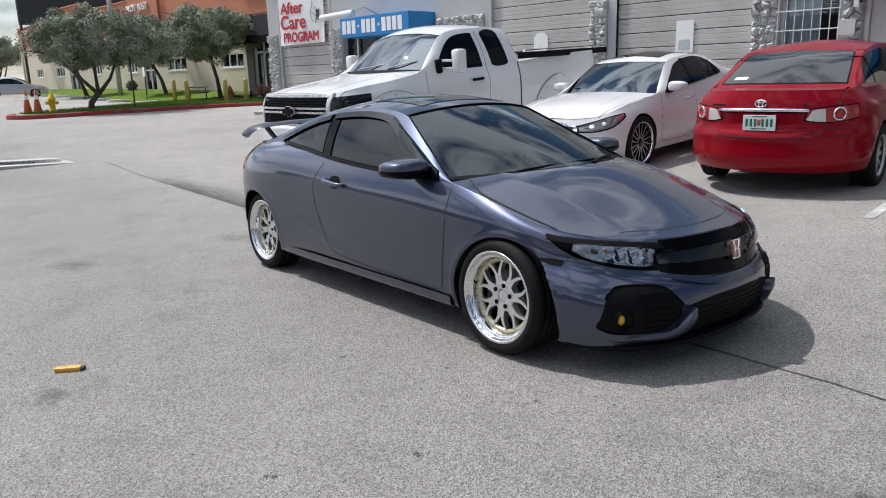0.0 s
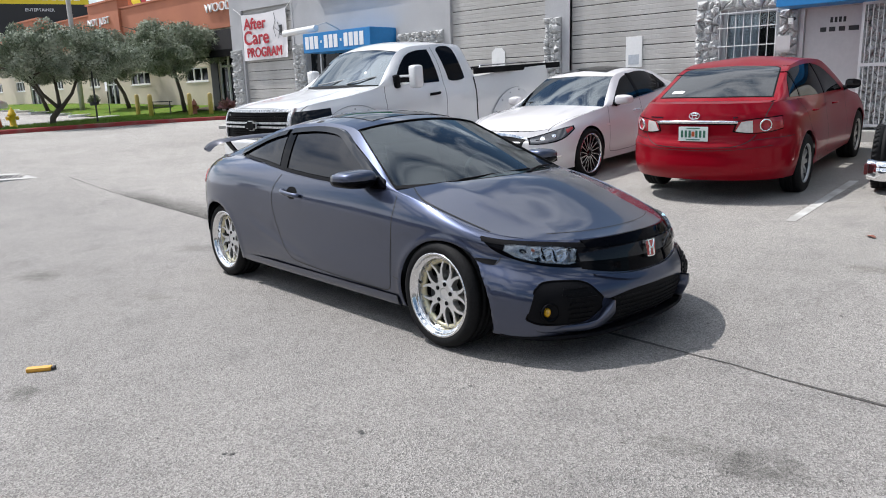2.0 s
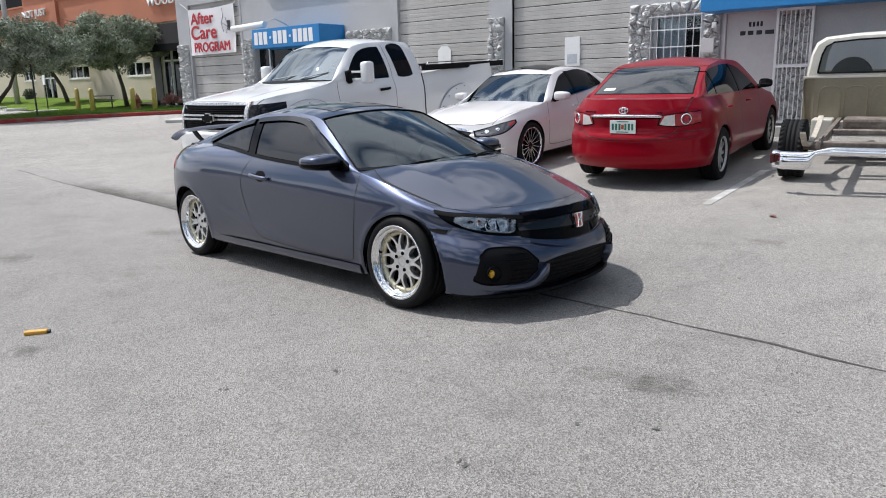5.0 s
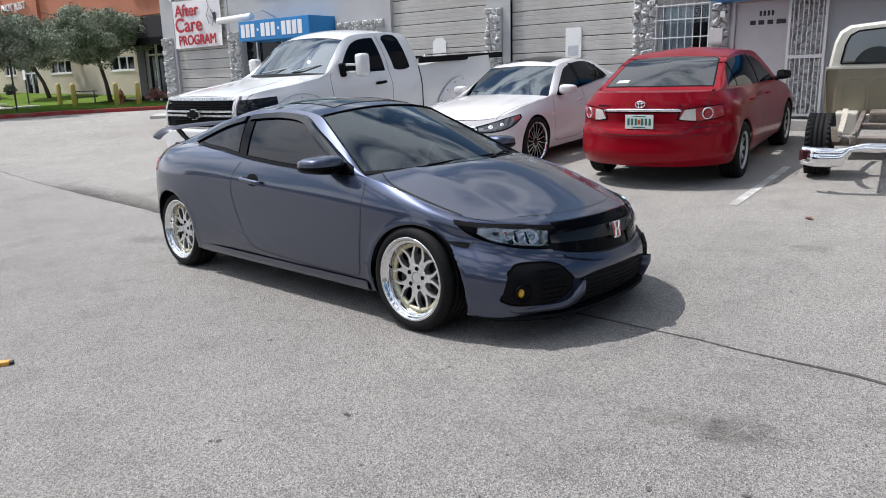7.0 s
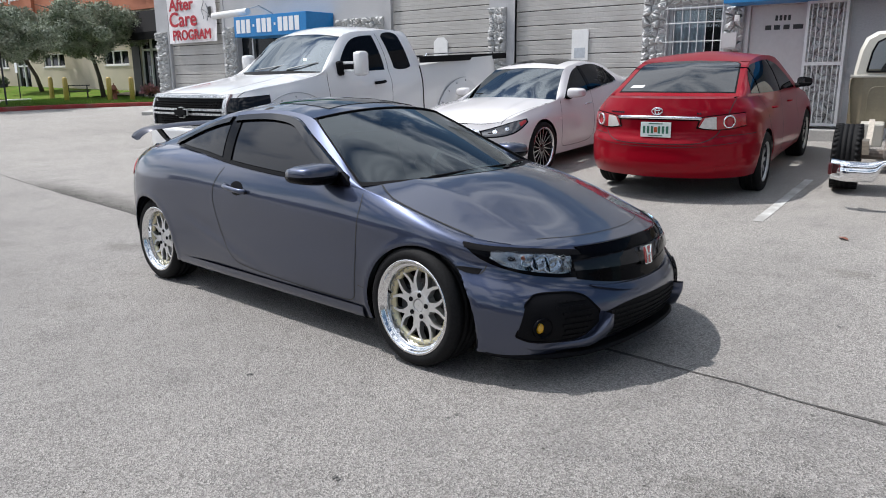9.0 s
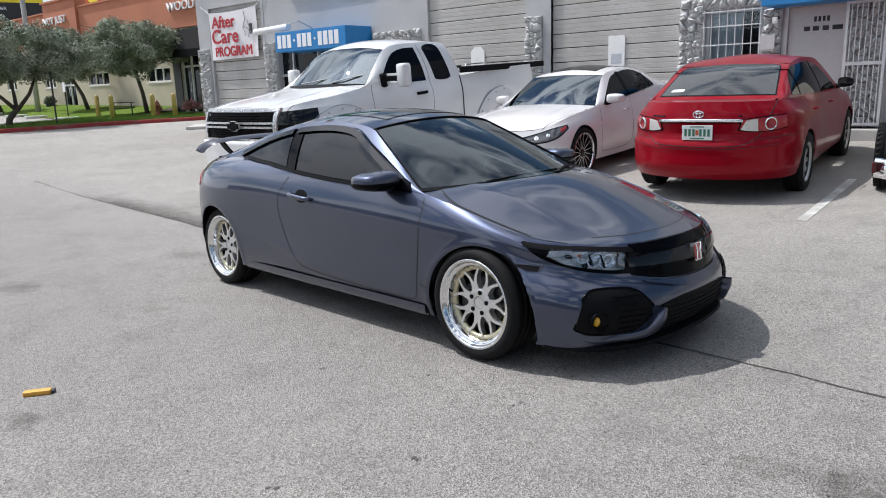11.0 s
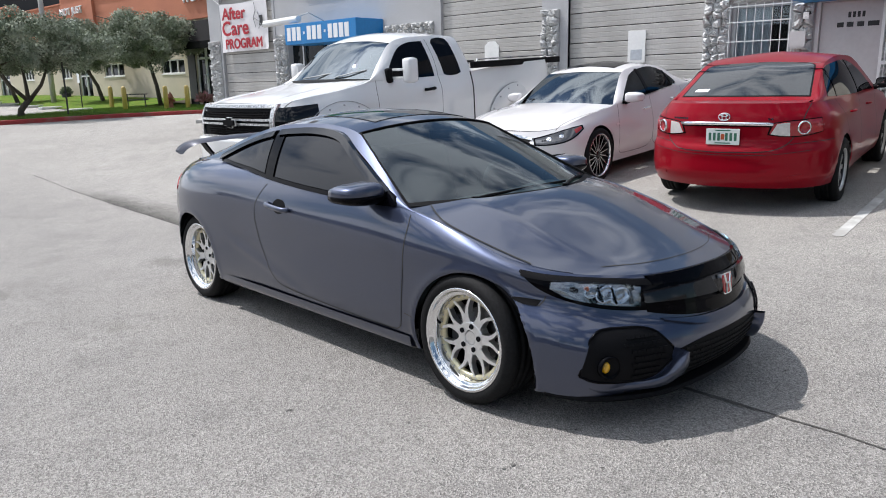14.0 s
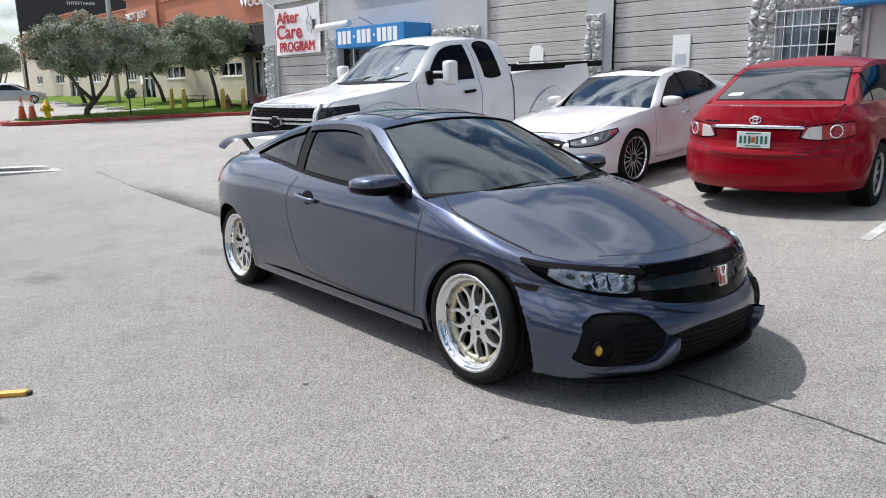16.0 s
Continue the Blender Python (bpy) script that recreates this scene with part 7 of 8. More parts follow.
for j in range(6):
    for i in range(25):
        y, z = -0.318 + 0.0255 * i + (0.013 if j % 2 else 0), 0.195 + 0.025 * j
        h, nn = sh.drop((-.9, y, z), FRONT)
        bm = boxed(-0.004, 0.004, -0.0105, 0.0105, -0.005, 0.005)
        bmesh.ops.transform(bm, matrix=Matrix.Translation(h + nn * 0.005) @ nn.to_track_quat("X", "Z").to_matrix().to_4x4(), verts=bm.verts)
        part("mesh_cell", bm, M["rubber"], coupe)
# painted blades under the fog pods and a black splitter
for s in (1, -1):
    path = spline([(-.585, .715, .252), (-.625, .685, .205), (-.74, .53, .188), (-.825, .405, .205), (-.872, .368, .262), (-.884, .358, .325)], 34)
    rows = []
    for i, p in enumerate(path):
        k = i / 33
        wide = 0.006 + 0.030 * ramp(k, 0.0, 0.25) + 0.014 * ramp(k, 0.5, 0.8) - 0.034 * ramp(k, 0.85, 1.0)
        face = np.array((-0.80, 0.60 - 0.35 * ramp(k, 0.45, 0.9), 0.0))
        face = face / np.linalg.norm(face)
        along = np.array((0, 0, 1.0)) * (1 - ramp(k, 0.5, 0.9)) + np.array((0.15, 0.9, 0.25)) * ramp(k, 0.5, 0.9)
        along = along / np.linalg.norm(along)
        rows.append([tuple(p + face * o + along * (q * wide)) for o, q in ((-0.045, 0.6), (0.006, 0.5), (0.012, 0.38), (0.010, -0.5), (-0.002, -0.62), (-0.045, -0.6))])
    bm = grid(bmesh.new(), [[(x, y * s, z) for x, y, z in r] for r in rows])
    bmesh.ops.recalc_face_normals(bm, faces=bm.faces)
    part("bumper_blade", bm, M["car_grey"], coupe, smooth=True)
lip = mirror_curve(spline([(-.46, .765, .152), (-.62, .675, .140), (-.78, .44, .134), (-.83, .2, .132), (-.838, 0, .132)], 30))
rows = []
for p in lip:
    d = np.array((p[0] + 0.1, p[1] * 0.9, 0))
    d = d / max(1e-6, np.linalg.norm(d))
    rows.append([tuple(p - d * 0.08 + np.array((0, 0, 0.02))), tuple(p + d * 0.010 + np.array((0, 0, 0.012))), tuple(p + d * 0.018), tuple(p + d * 0.005 + np.array((0, 0, -0.012))), tuple(p - d * 0.08 + np.array((0, 0, -0.012)))])
bm = grid(bmesh.new(), rows)
bmesh.ops.recalc_face_normals(bm, faces=bm.faces)
part("splitter", bm, M["plastic_black"], coupe)
sh.patch("side_marker", [(-.300, .9, .538), (-.35, .9, .521), (-.405, .9, .514)], [(-.300, .9, .546), (-.35, .9, .544), (-.415, .9, .538)], OUT, M["plastic_black"], off=0.003, n=12, k=5)
# sill extension
for s in (1, -1):
    rows = []
    for i in range(30):
        x = 0.34 + 1.98 * i / 29
        rows.append([(x, s * y, z + 0.014 * i / 29) for y, z in ((.824, .232), (.822, .205), (.815, .180), (.798, .162), (.70, .160))])
    bm = grid(bmesh.new(), rows)
    bmesh.ops.recalc_face_normals(bm, faces=bm.faces)
    part("sill_trim", bm, M["car_grey"], coupe, smooth=True)
# tail lamps, rear wing
sh.patch("tail_lamp", [(2.97, .75, .775), (3.10, .72, .755), (3.22, .66, .76)], [(2.95, .70, .80), (3.08, .66, .875), (3.20, .58, .88)], (-0.45, -0.9, 0), M["emblem_red"], off=0.006, n=14, k=6)
wing = mirror_curve(spline([(3.20, .645, 1.020), (3.17, .632, 1.048), (3.12, .585, 1.084), (3.08, .45, 1.104), (3.06, .25, 1.116), (3.05, 0, 1.120)], 24))
rows = []
for p in wing:
    rows.append([tuple(np.array(p) + np.array(o)) for o in ((-.055, 0, -.004), (-.03, 0, .008), (.03, 0, .018), (.085, 0, .020), (.08, 0, .008), (0, 0, -.010), (-.055, 0, -.004))])
bm = grid(bmesh.new(), rows)
bmesh.ops.recalc_face_normals(bm, faces=bm.faces)
part("rear_wing", bm, M["wing_satin"], coupe, "grey wing on two black stays", smooth=True)
for s in (1, -1):
    bm = bmesh.new()
    rows = [[(2.98, s * .43, .975), (3.06, s * .43, .975)], [(3.01, s * .47, 1.03), (3.09, s * .47, 1.03)], [(3.05, s * .50, 1.098), (3.13, s * .50, 1.098)]]
    grid(bm, rows)
    r = bmesh.ops.extrude_face_region(bm, geom=bm.faces[:])
    bmesh.ops.translate(bm, vec=(0, 0.018 * s, 0), verts=[v for v in r["geom"] if isinstance(v, bmesh.types.BMVert)])
    bmesh.ops.recalc_face_normals(bm, faces=bm.faces)
    part("wing_stay", bm, M["gloss_black"], coupe)
# cowl, wipers, sunroof, windscreen edge
part("cowl_panel", grid(bmesh.new(), [[(p[0] - 0.004, p[1], p[2] + 0.003) for p in sh.ws[0]], [(p[0] + 0.004, p[1] * 0.99, p[2] + 0.006) for p in sh.ws[1]]]), M["plastic_black"], coupe)
rim = [Vector(p) for p in sh.ws[0][::2]] + [Vector(r[-1]) for r in sh.ws] + [Vector(p) for p in sh.ws[-1][::-2]] + [Vector(r[0]) for r in sh.ws[::-1]]
part("screen_seal", tube(bmesh.new(), [p + Vector((-0.002, 0, 0.003)) for p in rim], 0.006, 6), M["plastic_black"], coupe)
for a, b, c in (((.24, .44, .876), (.21, .38, .889), (.14, -.16, .912)), ((.09, -.10, .895), (.15, -.22, .908), (.33, -.58, .892))):
    bm = tube(bmesh.new(), spline([a, b, c], 14), [0.011] * 4 + [0.007] * 10, 6)
    rod(bm, Vector(a) - Vector((0, 0, 0.03)), Vector(a) + Vector((0, 0, 0.015)), 0.018)
    part("wiper", bm, M["plastic_black"], coupe)
sh.patch("sunroof", [(1.12, -.36, 1.3), (1.12, 0, 1.3), (1.12, .36, 1.3)], [(1.64, -.36, 1.3), (1.64, 0, 1.3), (1.64, .36, 1.3)], (0, 0, -1), M["dark_glass"], off=0.004, n=18, k=8, both=False)
for side in (1, -1):
    mesh_wheel(coupe, -0.045, side, 0.302, 0.733, 0.302, 0.235, 0.220, turn=0.36)
    mesh_wheel(coupe, 2.685, side, 0.302, 0.700, 0.302, 0.235, 0.220, turn=0.75)
cabin(coupe, 0.2, 2.9, 0.2, 0.85, 0.69, 0.56, -0.34, 1.45)
for o in coupe.children:
    if o.name.startswith("dashboard"):
        o.data.materials[0] = M["dash"]
# inner mirror behind the glass
bm = boxed(.905, .935, -.11, .11, 1.135, 1.190, bevel=0.012)
part("inner_mirror", bm, M["plastic_black"], coupe)
part("rear_shelf", boxed(2.0, 3.0, -0.56, 0.56, 0.88, 0.92), M["interior"], coupe)
# ---- other parked vehicles ----
def sedan_rows(fo, wb, ro, hw, bot, ztop, ytop, z3, nose=0.05, tail=0.06):
    """Five lengthwise curves of a saloon body from its main sizes."""
    xs = [-fo, -fo + 0.05, -fo * 0.76, -0.45, 0, 0.45, wb * 0.40, wb * 0.65, wb - 0.45, wb, wb + ro * 0.66, wb + ro - 0.07, wb + ro]
    yf = [0, 0.48, 0.84, 0.965, 1.0, 0.985, 0.98, 0.985, 1.0, 1.0, 0.92, 0.52, 0]
    inx = [nose] * 3 + [0.02] + [0] * 6 + [-0.03] + [-tail] * 2
    rows = []
    for dz, fy, fx in ((bot, 0.955, 1.3), (max(0.33, bot + 0.06), 0.985, 0.1), (0.55, 1.0, 0.0)):
        rows.append([(x + i * fx, y * hw * fy, dz) for x, y, i in zip(xs, yf, inx)])
    rows.append([(x + i * 0.8, y * hw * 0.965, z) for x, y, i, z in zip(xs, yf, inx, z3)])
    rows.append([(x + i * 1.6, y, z) for x, y, i, z in zip(xs, ytop, inx, ztop)])
    return rows


def plain_side_glass(sx, rows_low, rows_high, pillars, mat=None):
    sx.patch("side_window", rows_low, rows_high, OUT, mat or M["dark_glass"], off=0.005, n=44, k=10)
    for x0, x1, z0, z1 in pillars:
        sx.patch("pillar_trim", [(x0, .75, z0), (x1, .75, z0)], [(x0 + 0.01, .65, z1), (x1 + 0.01, .65, z1)], OUT, M["gloss_black"], off=0.009, n=4, k=8)


# red saloon, tail towards the lane
RYAW = 4.32
ca, sa = math.cos(radians(RYAW)), math.sin(radians(RYAW))
rear_axle = Vector((7.813, 3.075))
front_axle = rear_axle + Vector((ca, sa)) * 2.60
g0, g1 = gz(*front_axle), gz(*rear_axle)
RED = Matrix.Translation((front_axle.x, front_axle.y, g0)) @ Matrix.Rotation(radians(180 + RYAW), 4, "Z") @ Matrix.Rotation(math.atan2(g0 - g1, 2.6), 4, "Y")
red = thing("saloon_car", "red four-door saloon parked with its tail to the lane", "car", RED)
red_rows = sedan_rows(0.90, 2.60, 1.00, 0.875, 0.245,
                      [.70, .70, .72, .78, .86, .93, .95, .965, .98, .995, 1.01, 1.02, 1.025],
                      [0, .40, .66, .76, .79, .80, .80, .80, .78, .735, .635, .36, 0],
                      [.60, .60, .62, .68, .72, .74, .76, .78, .80, .82, .84, .85, .85])
# the flanks draw in above the lamps, and the bumper stands out below a shelf
red_rows[:4] = [[(x, y * (0.955 if i >= 10 else 1.0), z) for i, (x, y, z) in enumerate(r)] for r in red_rows[:4]]
shelf = []
for dx, z in ((0.004, 0.600), (-0.032, 0.640)):
    shelf.append([(x + (dx if i >= 10 else 0.0), y * (0.998 if z < 0.62 else 0.992), z if i > 3 else 0.55 + (red_rows[3][i][2] - 0.55) * (z - 0.55) / 0.2 * 0.6) for i, (x, y, _) in enumerate(red_rows[2])])
red_rows = red_rows[:3] + shelf + red_rows[3:]
rs = Shell(red, M["car_red"], red_rows, [(0.0, 0.31, 0.355), (2.60, 0.31, 0.355)],
           cowl=[(.36, .74, .93), (.20, .40, .945), (.14, 0, .95)],
           rail=[(.36, .74, .93), (.75, .675, 1.16), (1.15, .615, 1.325), (1.6, .59, 1.368), (2.1, .59, 1.362), (2.42, .585, 1.31), (2.75, .615, 1.16), (3.05, .645, 1.010)],
           header_x=1.15, rear_x=2.36, roof_mid=[(1.05, 0, 1.345), (1.6, 0, 1.385), (2.37, 0, 1.345)], deck=[(3.05, .645, 1.010), (3.06, .38, 1.012), (3.06, 0, 1.014)], nu=150, nv=24, hood_crown=0.02, bend=0.09, rear_glass=M["car_red"])
SLOPE = (-0.5, 0, -0.866)
rs.patch("screen_seal", [(2.965, -.605, 1.0), (2.99, 0, 1.0), (2.965, .605, 1.0)], [(2.44, -.522, 1.28), (2.395, -.49, 1.30), (2.36, 0, 1.32), (2.395, .49, 1.30), (2.44, .522, 1.28)], SLOPE, M["plastic_black"], off=0.002, n=26, k=14, both=False)
rs.patch("rear_glass", [(2.95, -.588, 1.005), (2.975, 0, 1.0), (2.95, .588, 1.005)], [(2.455, -.510, 1.275), (2.41, -.478, 1.293), (2.375, 0, 1.31), (2.41, .478, 1.293), (2.455, .510, 1.275)], SLOPE, M["rear_tint"], off=0.005, n=26, k=14, both=False)
for cx in (0.0, 2.60):
    arch_liner(red, cx, 0.31, 0.358, 0.55, 0.842)
    for s in (1, -1):
        plain_wheel(red, cx, s, 0.315, 0.765, 0.315, 0.205, 0.205, 10, M["rim_cover"])
part("underbody", boxed(-0.7, 3.15, -0.6, 0.6, 0.22, 0.26), M["dark_gap"], red)
plain_side_glass(rs, [(.84, .8, .965), (1.5, .8, .985), (2.2, .8, 1.00), (2.83, .8, 1.03)], [(.90, .7, 1.00), (1.12, .66, 1.13), (1.42, .6, 1.27), (1.75, .6, 1.318), (2.2, .6, 1.314), (2.46, .62, 1.28), (2.80, .75, 1.065)], [(1.66, 1.73, .985, 1.32), (2.50, 2.54, 1.01, 1.27)], M["privacy_glass"])
rs.seam([(.72, .85, .95), (.68, .87, .70), (.66, .87, .35), (.72, .87, .28), (1.66, .87, .28), (1.68, .87, .60), (1.70, .85, .98)], OUT)
rs.seam([(1.70, .85, .98), (1.68, .87, .6), (1.70, .87, .28), (2.10, .87, .28), (2.28, .87, .52), (2.50, .87, .72), (2.60, .84, 1.0)], OUT)
BACK = (-1, 0, 0)
rs.seam([(3.5, .66, 1.02), (3.5, .63, .84), (3.5, .55, .66), (3.5, .42, .595), (3.5, 0, .585)], BACK, width=0.009)
rs.seam([(3.4, .84, .67), (3.5, .66, .665), (3.5, .55, .655)], BACK, width=0.006)
trim_pts = []
for y in np.linspace(-0.415, 0.415, 15):
    h, nn = rs.drop((3.6, float(y), .846 - 0.05 * y * y), BACK)
    trim_pts.append(tuple(h + Vector((0.004, 0, 0))))
part("boot_trim", tube(bmesh.new(), trim_pts, 0.018, 12), M["chrome"], red, "bright chrome bar", smooth=True)
rs.patch("trim_shadow_strip", [(3.6, -.41, .812), (3.6, 0, .820), (3.6, .41, .812)], [(3.6, -.41, .825), (3.6, 0, .833), (3.6, .41, .825)], BACK, M["gloss_black"], off=0.008, n=20, k=3, both=False)
rs.patch("lamp_gap", [(3.6, .41, .742), (3.6, .58, .720), (3.5, .72, .724), (3.38, .845, .752)], [(3.6, .445, .848), (3.6, .58, .864), (3.5, .72, .874), (3.38, .825, .880)], (-0.9, -0.35, 0), M["gloss_black"], off=0.003, n=20, k=8)
rs.patch("tail_lamp", [(3.6, .43, .755), (3.6, .58, .73), (3.5, .72, .735), (3.38, .84, .76)], [(3.6, .46, .84), (3.6, .58, .855), (3.5, .72, .865), (3.38, .82, .87)], (-0.9, -0.35, 0), M["lamp_red"], off=0.006, n=20, k=8)
rs.patch("reverse_lamp", [(3.6, .42, .750), (3.6, .49, .738), (3.6, .582, .732)], [(3.6, .47, .836), (3.6, .52, .845), (3.6, .575, .848)], (-0.95, -0.2, 0), M["lamp_white"], off=0.010, n=10, k=6)
for s in (1, -1):
    h, nn = rs.drop((3.5, .69 * s, .80), (-0.9, -0.3 * s, 0))
    bm = lathe(bmesh.new(), [(0.052, 0.0), (0.052, 0.012), (0.044, 0.013), (0.043, 0.006), (0.001, 0.008)], 26)
    bmesh.ops.transform(bm, matrix=Matrix.Translation(h + nn * 0.004) @ nn.to_track_quat("Y", "Z").to_matrix().to_4x4(), verts=bm.verts)
    part("lamp_ring", bm, M["lamp_red"], red, smooth=True)
    bm = lathe(bmesh.new(), [(0.062, 0.0), (0.062, 0.014), (0.052, 0.017), (0.050, 0.0)], 26)
    bmesh.ops.transform(bm, matrix=Matrix.Translation(h + nn * 0.004) @ nn.to_track_quat("Y", "Z").to_matrix().to_4x4(), verts=bm.verts)
    part("lamp_bezel", bm, M["chrome"], red, smooth=True)
# plate with bars in place of figures
px = max(rs.drop((3.6, y, z), BACK)[0].x for y in (-0.15, 0, 0.15) for z in (.660, .80)) + 0.004
pl = part("number_plate", boxed(px, px + 0.010, -.152, .152, .652, .800, bevel=0.003), M["plate_white"], red)
for y in (-0.115, -0.075, -0.035, 0.035, 0.075, 0.115):
    part("figure_bar", boxed(px + 0.010, px + 0.0115, y - 0.012, y + 0.012, .690, .762), M["plate_green"], pl)
part("plate_emblem", boxed(px + 0.010, px + 0.0115, -0.016, 0.016, .700, .752), M["cone_orange"], pl)
for z in (.664, .780):
    part("plate_strip", boxed(px + 0.010, px + 0.0115, -0.07, 0.07, z, z + 0.010), M["plate_green"], pl)
h, nn = rs.drop((3.6, 0, .905), BACK)
q = Matrix.Translation(h + nn * 0.008) @ nn.to_track_quat("Y", "Z").to_matrix().to_4x4()
bm = bmesh.new()
for rx, rz, oz in ((0.052, 0.034, 0), (0.020, 0.030, -0.002), (0.034, 0.012, 0.016)):
    tube(bm, [(rx * math.cos(a), 0, rz * math.sin(a) + oz) for a in np.linspace(0, 2 * math.pi, 28)], 0.0052, 6)
bmesh.ops.transform(bm, matrix=q, verts=bm.verts)
part("badge", bm, M["chrome"], red, "chrome oval badge", smooth=True)
for y0, n_ in ((-.50, 7), (.38, 2)):
    for i in range(n_):
        h, nn = rs.drop((3.6, y0 + i * 0.023, .885), BACK)
        part("script_bar", boxed(h.x - 0.002, h.x + 0.006, h.y - 0.008, h.y + 0.008, .877, .893), M["chrome"], red)
rs.patch("reflector", [(3.5, .58, .345), (3.5, .66, .345), (3.5, .74, .355)], [(3.5, .58, .375), (3.5, .66, .38), (3.5, .74, .385)], (-0.9, -0.4, 0), M["car_red"], off=0.004, n=8, k=4)
rs.seam([(3.6, -.72, .60), (3.6, -.4, .565), (3.6, 0, .56), (3.6, .4, .565), (3.6, .72, .60)], BACK, width=0.005, both=False)
mirror_pod(red, M["plastic_black"], 0.68, 0.895, 1.022, 0.07, 0.085, 0.056, lower=M["plastic_black"])
for x in (1.52, 2.40):
    for s in (1, -1):
        bm = tube(bmesh.new(), spline([(x - 0.09, s * .868, .855), (x - 0.06, s * .893, .86), (x + 0.06, s * .893, .865), (x + 0.09, s * .868, .865)], 10), 0.011, 7)
        part("door_handle", bm, M["car_red"], red, smooth=True)
cabin(red, 0.4, 2.9, 0.25, 0.91, 0.72, 0.62, 0.36, 1.5)
rs.patch("sticker", [(2.90, -.50, 1.03), (2.91, -.36, 1.03)], [(2.86, -.48, 1.06), (2.87, -.35, 1.06)], SLOPE, M["white_print"], off=0.008, n=5, k=4, both=False)

# white saloon, nose towards the lane
WH = Matrix.Translation((8.10, 5.905, gz(8.10, 5.905))) @ Matrix.Rotation(-0.053, 4, "Y")
white = thing("saloon_car", "pearl white four-door saloon parked nose out", "car", WH)
w_rows = sedan_rows(0.88, 2.85, 1.05, 0.905, 0.20,
                    [.70, .70, .73, .79, .855, .90, .94, .985, 1.02, 1.035, 1.045, 1.05, 1.05],
                    [0, .42, .66, .77, .80, .81, .81, .81, .80, .77, .70, .40, 0],
                    [.60, .60, .63, .68, .73, .76, .78, .80, .83, .85, .86, .86, .86], nose=0.06)
wsx = Shell(white, M["car_pearl"], w_rows, [(0.0, 0.335, 0.37), (2.85, 0.335, 0.37)],
            cowl=[(.53, .765, .905), (.39, .42, .93), (.33, 0, .94)],
            rail=[(.53, .765, .905), (.80, .665, 1.10), (1.084, .58, 1.282), (1.40, .555, 1.338), (1.85, .555, 1.352), (2.25, .57, 1.295), (2.60, .625, 1.155), (2.85, .68, 1.065)],
            header_x=1.084, rear_x=2.12, roof_mid=[(1.0, 0, 1.305), (1.6, 0, 1.372), (2.17, 0, 1.345)], deck=[(2.85, .68, 1.065), (2.86, .35, 1.075), (2.86, 0, 1.08)], nu=150, nv=24, hood_crown=0.03, crease=0.01, bend=0.09, deck_col=9)
for cx in (0.0, 2.85):
    arch_liner(white, cx, 0.335, 0.373, 0.55, 0.87)
    for s in (1, -1):
        plain_wheel(white, cx, s, 0.335, 0.79, 0.335, 0.262, 0.225, 16, M["piano_black"], style="swirl")
part("underbody", boxed(-0.7, 3.7, -0.6, 0.6, 0.20, 0.24), M["dark_gap"], white)
belt = [(.66, .8, .905), (1.4, .8, .962), (1.9, .8, 1.01), (2.31, .8, 1.058)]
plain_side_glass(wsx, belt, [(.70, .75, .935), (.95, .68, 1.10), (1.22, .62, 1.245), (1.52, .6, 1.308), (1.95, .6, 1.312), (2.18, .65, 1.235), (2.33, .72, 1.09)], [(1.41, 1.48, .965, 1.31), (2.14, 2.17, 1.04, 1.25)], M["privacy_glass"])
wsx.seam(belt, OUT, width=0.014, off=0.009, mat=M["chrome"], name="belt_trim")
wsx.seam([(.56, .85, .91), (.50, .9, .70), (.48, .9, .34), (.54, .9, .28), (1.40, .9, .28), (1.44, .9, .60), (1.45, .85, .97)], OUT)
wsx.seam([(1.45, .85, .97), (1.44, .9, .6), (1.42, .9, .28), (2.10, .9, .28), (2.28, .9, .55), (2.42, .9, .75), (2.40, .84, 1.02)], OUT)
wsx.seam([(-.62, .64, .9), (-.3, .755, .9), (.2, .80, .9), (.46, .77, .9)], (0, 0, -1), width=0.007)
wsx.patch("lamp_rim", [(-.85, .50, .54), (-.74, .70, .545), (-.57, .82, .585), (-.33, .86, .70)], [(-.85, .50, .62), (-.74, .68, .668), (-.57, .80, .718), (-.33, .84, .745)], (0.72, -0.69, 0), M["gloss_black"], off=0.003, n=24, k=6)
hls = wsx.patch("headlight", [(-.84, .52, .555), (-.74, .70, .56), (-.58, .82, .60), (-.36, .86, .70)], [(-.84, .52, .61), (-.74, .68, .655), (-.58, .80, .705), (-.36, .84, .735)], (0.72, -0.69, 0), M["smoked"], off=0.005, n=24, k=8)
for hl, s in zip(hls, (1, -1)):
    for x, y, z, rr in ((-.76, .66, .605, .030), (-.66, .77, .635, .027)):
        h, nn = wsx.drop((x, y * s, z), (0.72, -0.69 * s, 0))
        bm = lathe(bmesh.new(), [(0.001, 0.012), (rr * 0.5, 0.010), (rr * 0.8, 0.004), (rr, 0.014), (rr * 1.1, 0.0)], 20)
        bmesh.ops.transform(bm, matrix=Matrix.Translation(h + nn * 0.004) @ nn.to_track_quat("Y", "Z").to_matrix().to_4x4(), verts=bm.verts)
        part("lamp_bowl", bm, M["lamp_silver"], hl, smooth=True)
wsx.patch("corner_lamp", [(-.48, .85, .655), (-.37, .86, .705)], [(-.48, .83, .700), (-.37, .84, .730)], (0.5, -0.85, 0), M["emblem_red"], off=0.008, n=8, k=4)
wsx.patch("grille", [(-.9, -.34, .40), (-.9, 0, .38), (-.9, .34, .40)], [(-.9, -.40, .60), (-.9, 0, .64), (-.9, .40, .60)], FRONT, M["plastic_black"], off=0.006, n=24, k=8, both=False)
